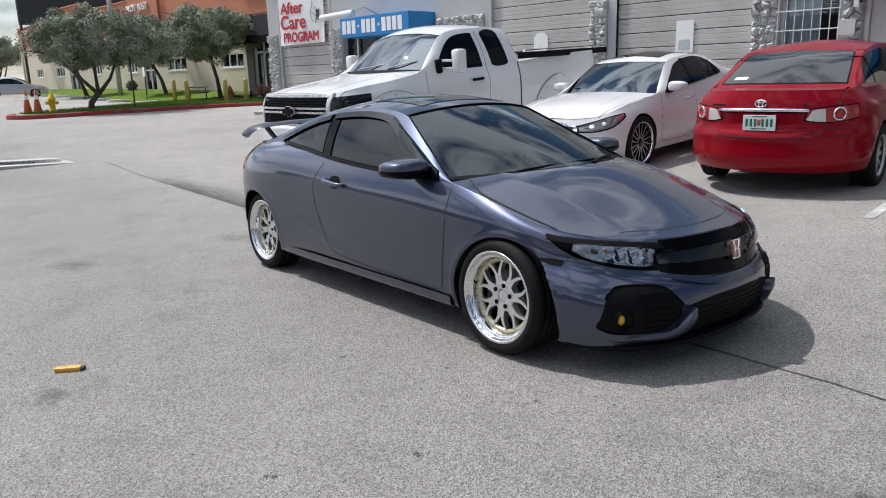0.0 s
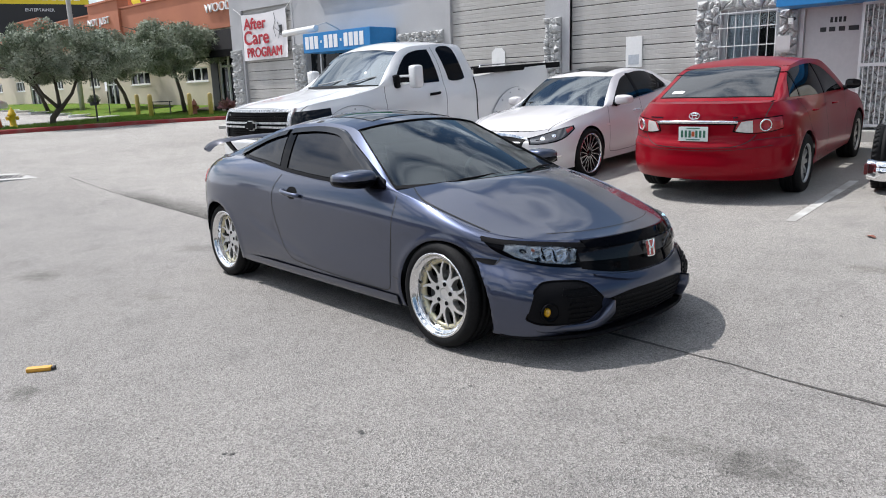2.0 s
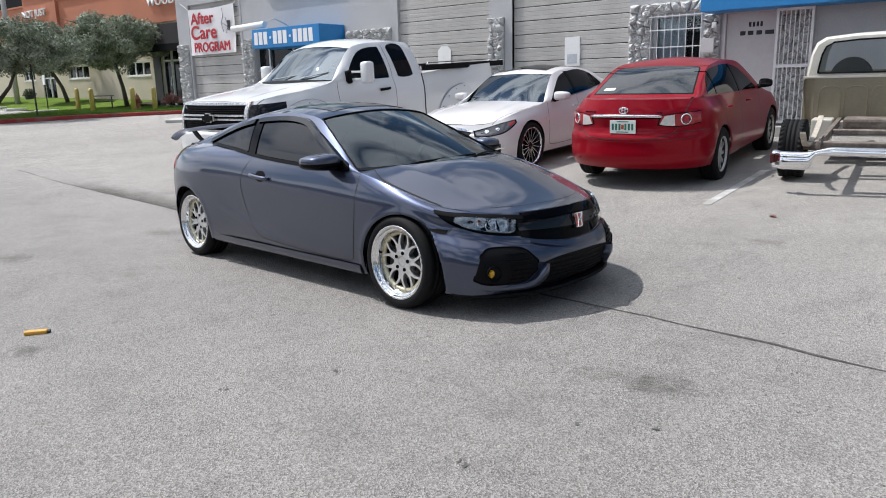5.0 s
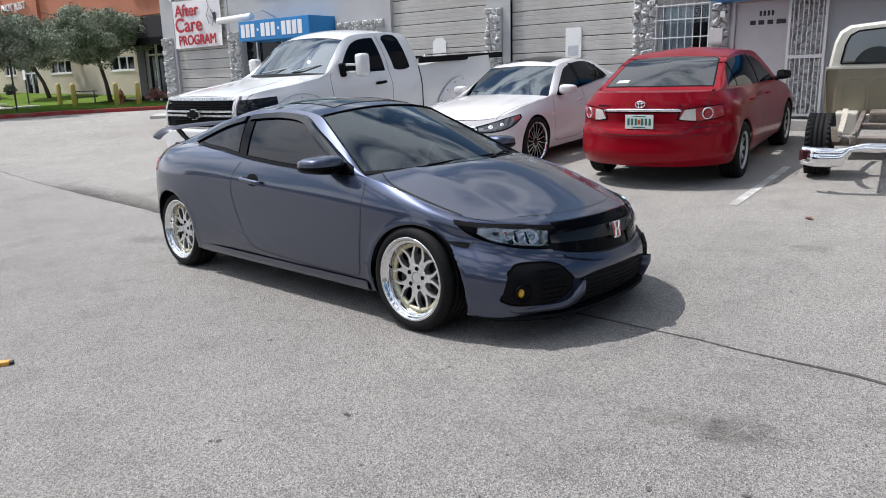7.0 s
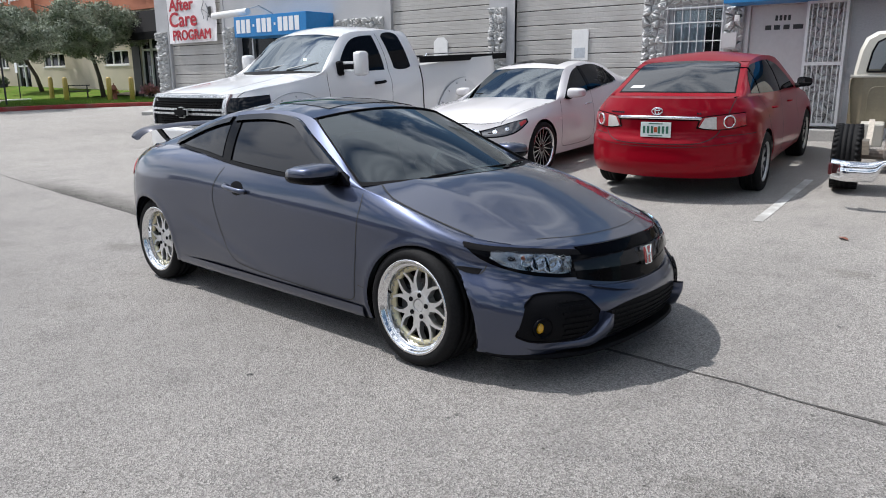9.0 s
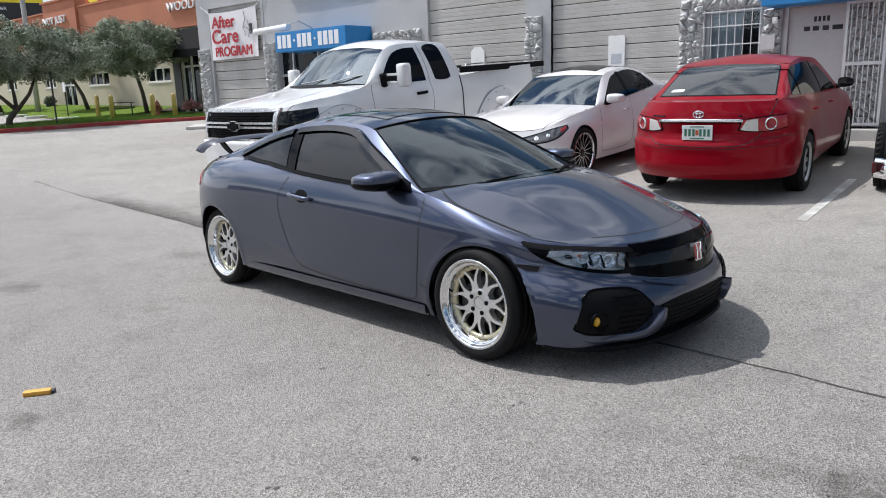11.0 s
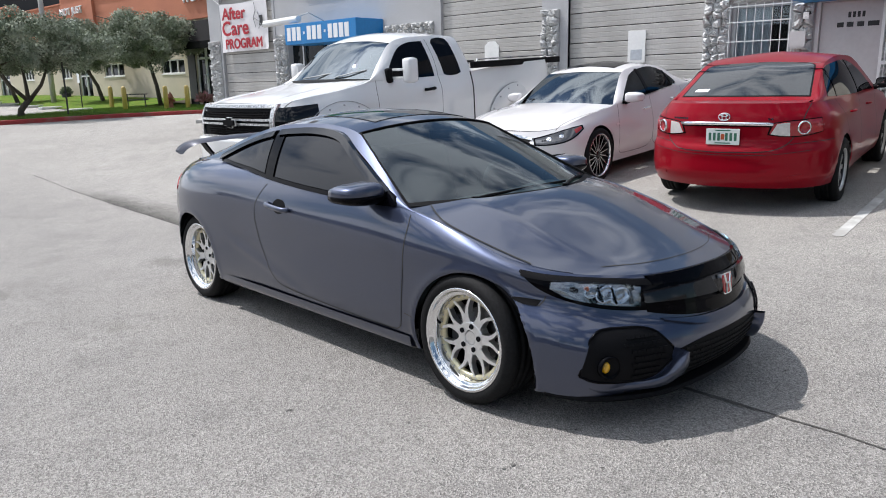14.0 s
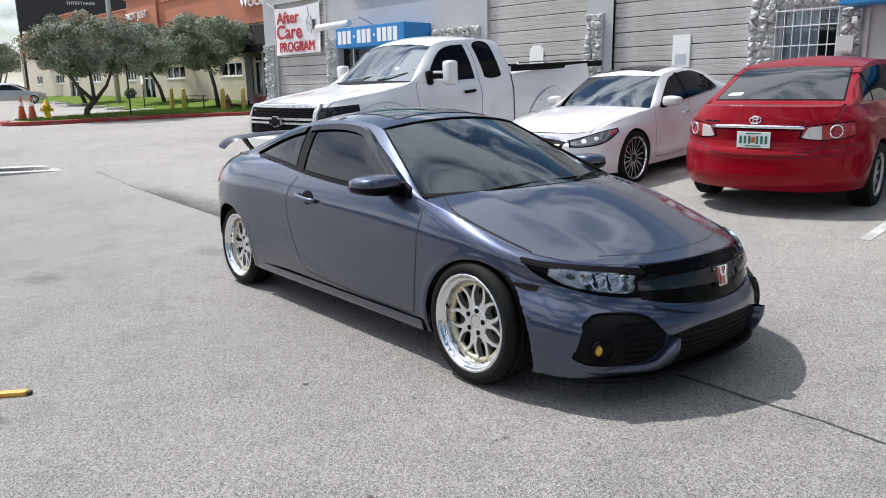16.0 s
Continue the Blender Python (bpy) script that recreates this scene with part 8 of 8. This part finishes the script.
wsx.patch("grille_frame", [(-.9, -.42, .595), (-.9, 0, .645), (-.9, .42, .595)], [(-.9, -.42, .625), (-.9, 0, .675), (-.9, .42, .625)], FRONT, M["chrome"], off=0.014, n=24, k=4, both=False)
wsx.patch("bumper_vent", [(-.86, .52, .27), (-.78, .68, .28), (-.66, .80, .32)], [(-.86, .52, .40), (-.78, .68, .43), (-.66, .80, .44)], (0.8, -0.6, 0), M["plastic_black"], off=0.004, n=14, k=6)
wsx.patch("vent_blade", [(-.86, .50, .335), (-.78, .68, .35), (-.62, .83, .38)], [(-.86, .50, .36), (-.78, .68, .378), (-.62, .83, .395)], (0.8, -0.6, 0), M["chrome"], off=0.018, n=14, k=4, thick=0.02)
wsx.patch("lower_grille", [(-.9, -.45, .25), (-.9, 0, .245), (-.9, .45, .25)], [(-.9, -.45, .36), (-.9, 0, .36), (-.9, .45, .36)], FRONT, M["plastic_black"], off=0.004, n=18, k=5, both=False)
wsx.patch("fender_badge", [(.42, .9, .66), (.50, .9, .66)], [(.42, .9, .685), (.50, .9, .685)], OUT, M["rim_silver"], off=0.004, n=4, k=3)
wsx.patch("sunroof", [(1.22, -.40, 1.5), (1.22, 0, 1.5), (1.22, .40, 1.5)], [(1.9, -.40, 1.5), (1.9, 0, 1.5), (1.9, .40, 1.5)], (0, 0, -1), M["dark_glass"], off=0.005, n=18, k=8, both=False)
mirror_pod(white, M["car_pearl"], 0.76, 0.955, 0.985, 0.09, 0.115, 0.066)
for x, z in ((1.30, .80), (2.11, .872)):
    for sd in (1, -1):
        h, nn = wsx.drop((x, .9 * sd, z), (0, -sd, 0))
        k = h.y - sd * 0.004
        bm = tube(bmesh.new(), spline([(x - 0.1, k, z - .005), (x - 0.06, k + sd * .03, z), (x + 0.06, k + sd * .03, z + .008), (x + 0.1, k, z + .01)], 10), 0.011, 7)
        part("door_handle", bm, M["chrome"], white, smooth=True)
for a, b, c in (((0.40, .30, .94), (.38, .1, .955), (.55, -.42, 1.005)), ((.46, -.42, .94), (.48, -.2, .965), (.46, .5, .985))):
    part("wiper", tube(bmesh.new(), spline([a, b, c], 12), 0.007, 6), M["plastic_black"], white)
cabin(white, 0.4, 2.8, 0.25, 0.90, 0.74, 0.80, -0.37, 1.62)

# white pickup truck
PK = Matrix.Translation((6.05, 8.42, gz(6.05, 8.42) - 0.0)) @ Matrix.Rotation(-0.045, 4, "Y")
pick = thing("pickup_truck", "white extended-cab pickup truck with chrome grille parked nose out", "truck", PK)
xs = [-.95, -.93, -.84, -.5, 0, .52, 1.2, 1.9, 2.58, 3.6, 4.5, 4.86, 4.90]
yf = [0, .50, .90, .985, 1.0, .985, .98, .98, .98, 1.0, .99, .6, 0]
p_rows = [[(x, y * .97, .50 if i > 4 else .55) for i, (x, y) in enumerate(zip(xs, yf))],
          [(x, y * 1.0, .72) for x, y in zip(xs, yf)],
          [(x, y * 1.0, .92) for x, y in zip(xs, yf)],
          [(x + (.02 if i < 3 else 0), y * .99, 1.12 if i < 4 else (1.18 if i < 6 else 1.25)) for i, (x, y) in enumerate(zip(xs, yf))],
          [(x + (.06 if i < 3 else 0), y, z) for i, (x, y, z) in enumerate(zip(xs, [0, .46, .80, .88, .90, .90, .90, .90, .92, .955, .955, .55, 0], [1.26, 1.25, 1.25, 1.29, 1.34, 1.41, 1.425, 1.435, 1.46, 1.53, 1.56, 1.56, 1.56]))]]
ps = Shell(pick, M["car_white"], p_rows, [(0.0, 0.42, 0.50), (3.60, 0.44, 0.50)],
           cowl=[(.62, .83, 1.44), (.49, .45, 1.458), (.43, 0, 1.462)],
           rail=[(.62, .83, 1.44), (.86, .765, 1.67), (1.13, .70, 1.895), (1.32, .69, 1.955), (1.75, .695, 1.982), (2.25, .70, 1.982), (2.47, .715, 1.935), (2.56, .75, 1.76), (2.60, .79, 1.48)],
           header_x=1.13, rear_x=2.40, roof_mid=[(1.06, 0, 1.945), (1.75, 0, 2.015), (2.44, 0, 1.985)], deck=[(2.60, .79, 1.48), (2.62, .4, 1.48), (2.62, 0, 1.48)], nu=170, nv=24, hood_crown=0.012, crease=0.014, deck_col=8, side_bulge=0.035)
for cx, cz in ((0.0, 0.42), (3.60, 0.44)):
    arch_liner(pick, cx, cz, 0.503, 0.6, 0.955)
    for s in (1, -1):
        plain_wheel(pick, cx, s, 0.40, 0.84, 0.40, 0.225, 0.26, 8, M["rim_silver"])
part("underbody", boxed(-0.8, 4.7, -0.7, 0.7, 0.45, 0.55), M["dark_gap"], pick)
ps.patch("side_window", [(.87, .9, 1.455), (1.3, .9, 1.432), (1.79, .9, 1.428)], [(.885, .87, 1.50), (.985, .84, 1.62), (1.13, .79, 1.757), (1.25, .76, 1.84), (1.40, .74, 1.890), (1.715, .74, 1.912)], OUT, M["privacy_glass"], off=0.006, n=30, k=16)
ps.patch("quarter_window", [(1.99, .9, 1.455), (2.02, .9, 1.437), (2.30, .9, 1.440), (2.345, .9, 1.46)], [(1.895, .74, 1.885), (1.93, .74, 1.925), (2.22, .74, 1.928), (2.262, .74, 1.88)], OUT, M["privacy_glass"], off=0.006, n=22, k=12)
ps.seam([(.66, .95, 1.43), (.62, 1.0, 1.25), (.62, 1.0, .60), (1.84, 1.0, .58), (1.87, .95, 1.42), (1.84, .8, 1.72), (1.80, .72, 1.94)], OUT, width=0.008)
ps.seam([(2.555, .95, 1.46), (2.555, 1.0, 1.2), (2.555, 1.0, .55)], OUT, width=0.03)
ps.seam([(-.80, .85, 1.4), (-.4, .875, 1.4), (.1, .885, 1.4), (.52, .86, 1.5)], (0, 0, -1), width=0.008)
# bolted wheel flares
for cx, cz in ((0.0, 0.42), (3.60, 0.44)):
    for s in (1, -1):
        rows = []
        for a in np.linspace(0.08, math.pi - 0.08, 40):
            rows.append([(cx + r * math.cos(a), s * y, cz + r * math.sin(a)) for r, y in ((0.50, 0.955), (0.50, 1.035), (0.58, 1.045), (0.74, 1.018), (0.80, 0.985))])
        bm = grid(bmesh.new(), rows)
        bmesh.ops.recalc_face_normals(bm, faces=bm.faces)
        fl = part("wheel_flare", bm, M["car_white"], pick, smooth=True)
        # grey tube draws the shading line at the flare's outer edge
        part("flare_edge", tube(bmesh.new(), [(cx + 0.80 * math.cos(a), s * 0.992, cz + 0.80 * math.sin(a)) for a in np.linspace(0.08, math.pi - 0.08, 40)], 0.0045, 6), M["steel"], fl)
        for k in range(9):
            a = 0.3 + (math.pi - 0.6) * k / 8
            part("bolt", rod(bmesh.new(), (cx + 0.75 * math.cos(a), s * 1.0, cz + 0.75 * math.sin(a)), (cx + 0.75 * math.cos(a), s * 1.024, cz + 0.75 * math.sin(a)), 0.012, seg=8), M["steel"], fl)
# chrome with bright and dark specks in its colour
M["glitter"] = material("speckled_chrome", (0.62, 0.62, 0.62), 0.35, 0.85, vary=0.75, scale=30, fine=55)
ps.patch("grille_mesh", [(-.95, -.74, .86), (-.97, 0, .855), (-.95, .74, .86)], [(-.95, -.76, 1.20), (-.97, 0, 1.20), (-.95, .76, 1.20)], FRONT, M["plastic_black"], off=0.004, n=20, k=6, both=False)
for z0, z1 in ((1.20, 1.235), (1.052, 1.076), (1.0, 1.024), (.848, .868)):
    ps.patch("grille_bar", [(-.95, -.78, z0), (-.97, 0, z0), (-.95, .78, z0)], [(-.95, -.78, z1), (-.97, 0, z1), (-.95, .78, z1)], FRONT, M["glitter"], off=0.03, n=24, k=4, both=False, thick=0.03)
for s in (1, -1):
    ps.patch("grille_end", [(-.94, .735 * s, .86), (-.93, .79 * s, .86)], [(-.94, .735 * s, 1.22), (-.93, .79 * s, 1.22)], FRONT, M["glitter"], off=0.028, n=5, k=8, both=False, thick=0.03)
for j, z in enumerate(np.arange(0.885, 1.18, 0.03)):
    if 0.99 < z < 1.08:
        continue
    bm = bmesh.new()
    for i in range(36):
        y = -0.70 + 0.04 * i + (0.02 if j % 2 else 0)
        dx = 0.075 * (abs(y) / 0.7) ** 3
        box(bm, -0.975 + dx, -0.962 + dx, y - 0.012, y + 0.012, z - 0.007, z + 0.007)
    part("grille_insert", bm, M["gloss_black"], pick)
bm = bmesh.new()
for a, b in (((-0.12, -0.035), (0.12, 0.035)), ((-0.05, -0.060), (0.05, 0.060))):
    box(bm, -1.03, -0.99, a[0], b[0], 1.035 + a[1], 1.035 + b[1], bevel=0.01)
emblem = part("badge", bm, M["plastic_black"], pick, "black cross-shaped badge")
bm = bmesh.new()
for a, b in (((-0.126, -0.041), (0.126, 0.041)), ((-0.056, -0.066), (0.056, 0.066))):
    box(bm, -1.012, -0.985, a[0], b[0], 1.035 + a[1], 1.035 + b[1], bevel=0.008)
part("badge_rim", bm, M["rim_silver"], emblem, "silver badge edge")
ps.patch("headlight", [(-.90, .80, .965), (-.78, .93, .975), (-.38, 1.0, 1.06)], [(-.90, .80, 1.20), (-.76, .92, 1.205), (-.41, .99, 1.215)], (0.75, -0.66, 0), M["piano_black"], off=0.006, n=20, k=8)
bm = bmesh.new()
rows = []
for p in mirror_curve(spline([(-.55, 1.02, .70), (-.88, .95, .70), (-1.03, .55, .70), (-1.06, 0, .70)], 22)):
    rows.append([(p[0], p[1], z) for z in (.50, .56, .80, .84)] + [(p[0] + .12, p[1] * .96, .845)])
grid(bm, rows)
bmesh.ops.recalc_face_normals(bm, faces=bm.faces)
part("front_bumper", bm, M["car_white"], pick, smooth=True)
for s in (1, -1):
    # towing mirrors
    bm = boxed(.93, 1.09, s * 1.12, s * 1.28, 1.38, 1.70, bevel=0.045)
    mp = part("door_mirror", bm, M["car_white"], pick, smooth=True)
    part("mirror_glass", boxed(1.085, 1.096, s * 1.14, s * 1.26, 1.41, 1.67), M["chrome"], mp)
    part("mirror_arm", boxed(.93, .98, s * .93, s * 1.13, 1.43, 1.465, bevel=0.01), M["car_white"], mp)
    part("mirror_arm", boxed(.93, .98, s * .93, s * 1.13, 1.535, 1.57, bevel=0.01), M["car_white"], mp)
    part("mirror_foot", boxed(.85, .955, s * .86, s * .95, 1.385, 1.58, bevel=0.035), M["plastic_black"], mp, smooth=True)
    bm = tube(bmesh.new(), spline([(1.50, s * .98, 1.258), (1.53, s * 1.02, 1.262), (1.67, s * 1.02, 1.27), (1.70, s * .98, 1.27)], 10), 0.021, 8)
    part("door_handle", bm, M["plastic_black"], pick, smooth=True)
    part("bed_rail_cap", boxed(2.58, 4.86, s * .90, s * .99, 1.50, 1.595, bevel=0.012), M["plastic_black"], pick)
    part("tie_bar", tube(bmesh.new(), [(2.7, s * .93, 1.58), (2.72, s * .93, 1.625), (4.5, s * .93, 1.63), (4.52, s * .93, 1.58)], 0.012, 6), M["chrome"], pick)
rows = []
for p in ps.ws[0]:
    h, nn = ps.drop((p[0] - 0.20 + 0.10 * (p[1] / .8) ** 2, p[1] * .86, 1.5), (0, 0, -1))
    rows.append([(h.x, h.y, h.z + 0.006), (p[0] * .5 + h.x * .5, p[1] * .5 + h.y * .5, (p[2] + h.z) / 2 + 0.018), (p[0] + 0.012, p[1], p[2] + 0.012)])
part("cowl_panel", grid(bmesh.new(), rows), M["plastic_black"], pick)
# pale steel on these wipers: the sun on them put into the colour
for a, b, c in (((.47, .36, 1.49), (.44, .1, 1.51), (.62, -.30, 1.57)), ((.48, -.30, 1.49), (.52, -.45, 1.52), (.70, -.70, 1.57))):
    part("wiper", tube(bmesh.new(), spline([a, b, c], 12), 0.010, 6), M["steel"], pick)
cabin(pick, 0.5, 2.4, 0.6, 1.44, 0.78, 0.95, -0.42, 1.75, M["interior_pale"], floor_z=0.75)

# old tan and cream truck cab on a bare frame, tail towards the lane
M["dull_red"] = material("dull_red_lens", (0.09, 0.008, 0.010), 0.3, vary=0.1)
TYAW = 7.0
ca, sa = math.cos(radians(TYAW)), math.sin(radians(TYAW))
OT = Matrix.Translation((8.22, 0.72, gz(8.22, 0.72))) @ Matrix.Rotation(radians(180 + TYAW), 4, "Z") @ Matrix.Rotation(0.053, 4, "Y")
old = thing("old_truck", "old tan truck with cream roof on a bare frame", "truck", OT)
old_first = set(o.name for o in old.children)
# x to the rear from the rear axle; the cab's back wall stands at x = -1.35
bm = bmesh.new()
prof = [(.62, .54), (.86, .58), (.905, .95), (.905, 1.06), (.87, 1.10)]
rows = [[(x, y, z) for x in (-3.0, -2.2, -1.42, -1.36)] for y, z in prof]
for s in (1, -1):
    grid(bm, [[(x if x < -1.4 else x, y * s * (1 if x < -1.4 else 0.985), z) for x, y, z in r] for r in rows])
back = [[(-1.36 if abs(y) < .88 else -1.40, y, z) for y in np.linspace(-.89, .89, 15)] for z in (.52, .66, .95, 1.06, 1.10)]
grid(bm, back)
bmesh.ops.recalc_face_normals(bm, faces=bm.faces)
part("body", bm, M["car_tan"], old)
for y in (-.58, -.29, 0, .29, .58):
    # raised outline of a pressed panel, open below
    ring = [tuple(q) for q in eased([(-1.356, y - .125, .60), (-1.356, y - .125, .93), (-1.356, y - .08, .985), (-1.356, y + .08, .985), (-1.356, y + .125, .93), (-1.356, y + .125, .60)], 40)]
    part("stamped_panel", tube(bmesh.new(), ring, 0.0045, 6), M["car_tan"], old, smooth=True)
part("belt_line", boxed(-1.38, -1.352, -.90, .90, 1.085, 1.115, bevel=0.008), M["car_cream"], old)
# cream roof with pillars round the rear window
bm = bmesh.new()
prof = [(-.88, 1.10), (-.87, 1.19), (-.84, 1.39), (-.79, 1.52), (-.69, 1.585), (-.36, 1.615), (0, 1.622)]
prof = prof + [(-y, z) for y, z in prof[-2::-1]]
grid(bm, [[(x, y * k, 1.10 + (z - 1.10) * kz) for y, z in prof] for x, k, kz in ((-2.75, .9, .93), (-2.5, .97, 1.0), (-1.55, 1.0, 1.0), (-1.42, .99, .985), (-1.37, .955, .94))])
grid(bm, [[(-1.37, y * .955, 1.10 + (z - 1.10) * .94) for y, z in prof], [(-1.365, y * .84, 1.15 + (z - 1.10) * .76) for y, z in prof]])
bmesh.ops.recalc_face_normals(bm, faces=bm.faces)
part("roof", bm, M["car_cream"], old, smooth=True)
part("rear_wall", boxed(-1.374, -1.366, -.84, .84, 1.10, 1.155), M["car_cream"], old)
bm = bmesh.new()
ring = [(-1.358, y * .84, 1.15 + (z - 1.10) * .76) for y, z in prof]
tube(bm, ring + [ring[0]], 0.012, 6)
part("window_seal", bm, M["plastic_black"], old)
bm = bmesh.new()
bm.faces.new([bm.verts.new((-1.362, y * .84, 1.15 + (z - 1.10) * .76)) for y, z in prof])
gl = part("rear_window", bm, M["clear_window"], old)
gl.visible_shadow = False
bm = tube(bmesh.new(), [(-1.9, .38 + .19 * math.cos(a), 1.18 + .19 * math.sin(a)) for a in np.linspace(0, 2 * math.pi, 26)], 0.014, 7)
part("steering_wheel", bm, M["plastic_black"], old)
for y in (-.38, .38):
    bm = bmesh.new()
    bmesh.ops.create_uvsphere(bm, u_segments=20, v_segments=12, radius=1.0)
    bmesh.ops.transform(bm, matrix=Matrix.Translation((-1.62, y, 1.06)) @ Matrix.Diagonal((.09, .25, .27, 1)), verts=bm.verts)
    part("seat", bm, M["interior"], old, smooth=True)
part("floor_pan", boxed(-3.0, -1.42, -.85, .85, .58, .62), M["dark_gap"], old)
part("front_wall", boxed(-3.02, -2.98, -.85, .85, .62, 1.10), M["car_tan"], old)
for o in old.children:
    if o.name not in old_first:
        o.location.z -= 0.06
M["frame_metal"] = material("rusty_frame", (0.16, 0.13, 0.11), 0.8, 0.2, vary=0.25, scale=6, fine=30, second=(0.28, 0.25, 0.22), amount=0.4)
M["worn_pale"] = material("worn_pale_metal", (0.50, 0.45, 0.38), 0.6, 0.2, vary=0.2, scale=6, fine=30)
for s in (1, -1):
    part("frame_rail", boxed(-3.4, .95, s * .42, s * .47, .45, .535, bevel=0.008), M["frame_metal"], old)
    rows = spline([(-.95, s * .62, .60), (-.6, s * .62, .48), (0, s * .62, .40), (.45, s * .62, .44), (.75, s * .62, .60)], 24)
    bm = bmesh.new()
    grid(bm, [[(x, y - .028, z), (x, y + .028, z)] for x, y, z in rows])
    r = bmesh.ops.extrude_face_region(bm, geom=bm.faces[:])
    bmesh.ops.translate(bm, vec=(0, 0, -.022), verts=[v for v in r["geom"] if isinstance(v, bmesh.types.BMVert)])
    bmesh.ops.recalc_face_normals(bm, faces=bm.faces)
    part("leaf_spring", bm, M["worn_pale"], old)
    plain_wheel(old, 0.0, s, 0.325, 0.79, 0.325, 0.185, 0.25, 6, M["rim_silver"], blocks=36)
    part("bumper_bracket", boxed(.6, .93, s * .43, s * .45, .44, .56), M["frame_metal"], old)
for x in (-1.1, -.2, .85):
    part("cross_member", boxed(x - .06, x + .06, -.42, .42, .47, .52, bevel=0.01), M["worn_pale"] if x < -1 else M["frame_metal"], old)
part("axle", rod(bmesh.new(), (0, -.7, .355), (0, .7, .355), 0.05), M["frame_metal"], old)
part("fuel_tank", boxed(-1.28, -.92, -.38, .38, .44, .56, bevel=0.03), M["frame_metal"], old)
for s in (1, -1):
    part("inner_fender", boxed(-1.34, -1.05, s * .50, s * .74, .28, .54, bevel=0.02), M["car_cream"], old)
for s in (1, -1):
    part("bumper_lamp", boxed(.93, 1.0, s * .855, s * .885, .30, .40, bevel=0.01), M["dull_red"], old)
# chrome bumper, cut away below in the middle
rows = []
for y in sorted(set(np.linspace(-.87, .87, 45)) | {s * k for s in (1, -1) for k in (.45, .465, .48, .495, .51)}):
    inner = 1 - ramp(abs(y), .45, .52)
    bend = -0.10 * ramp(abs(y), .74, .87)
    top, low = .425 + .060 * (1 - ramp(abs(y), .30, .58)), .245 + .150 * inner
    rows.append([(1.02 + bend + o, y, low + (top - low) * k) for o, k in ((-.05, 1.0), (.0, .98), (.028, .86), (.018, .72), (.022, .68), (.034, .45), (.022, .16), (0, .02), (-.05, 0.0))])
bm = grid(bmesh.new(), rows)
bmesh.ops.recalc_face_normals(bm, faces=bm.faces)
bump = part("rear_bumper", bm, M["chrome"], old, "bright chrome bumper with a plate dip", smooth=True)
for y in (.50, .78):
    part("bolt", rod(bmesh.new(), (1.04, y, .35), (1.055, y, .35), 0.014), M["steel"], bump)

# far silver car beyond the lawn
SV = pose(16.35, 61.4, gz(16.35, 61.4), 0, 0, 165.5)
far = thing("saloon_car", "silver saloon parked beyond the lawn", "car", SV)
M["car_silver"] = material("silver_car_paint", (0.42, 0.43, 0.44), 0.3, 0.6, vary=0.02, coat=1.0)
fs = Shell(far, M["car_silver"], red_rows, [(0.0, 0.31, 0.355), (2.60, 0.31, 0.355)],
           cowl=[(.36, .73, .93), (.20, .40, .945), (.14, 0, .95)],
           rail=[(.36, .73, .93), (.75, .66, 1.17), (1.15, .60, 1.36), (1.6, .575, 1.415), (2.1, .575, 1.395), (2.5, .60, 1.29), (2.85, .66, 1.13), (3.12, .70, 1.02)],
           header_x=1.15, rear_x=2.40, roof_mid=[(1.05, 0, 1.415), (1.6, 0, 1.455), (2.48, 0, 1.375)], deck=[(3.12, .70, 1.02), (3.10, .35, 1.045), (3.09, 0, 1.05)], nu=70, nv=12)
plain_side_glass(fs, [(.62, .8, .965), (1.5, .8, .985), (2.2, .8, 1.00), (2.62, .8, 1.03)], [(.68, .7, 1.00), (1.05, .64, 1.22), (1.5, .6, 1.345), (2.05, .6, 1.335), (2.60, .7, 1.07)], [(1.42, 1.50, .975, 1.35)])
for cx in (0.0, 2.60):
    for s in (1, -1):
        plain_wheel(far, cx, s, 0.315, 0.77, 0.315, 0.205, 0.205, 9, M["rim_silver"])

# ---- unseen walls added behind the eye, for dark reflections in paint and glass ----
tagged(part("wall_west", boxed(-26.0, -25.6, -40, 60, -1, 4.6), material("plain_wall", (0.16, 0.155, 0.15), 0.9, vary=0.2, scale=0.4, fine=6)), "unseen plain wall added behind the lot for dark reflections", "wall", kind="structure")
tagged(part("wall_south", boxed(-25.59, 12.34, -20.4, -20.0, -1, 4.6), bpy.data.materials["plain_wall"]), "unseen plain wall added beside the lot for dark reflections", "wall", kind="structure")
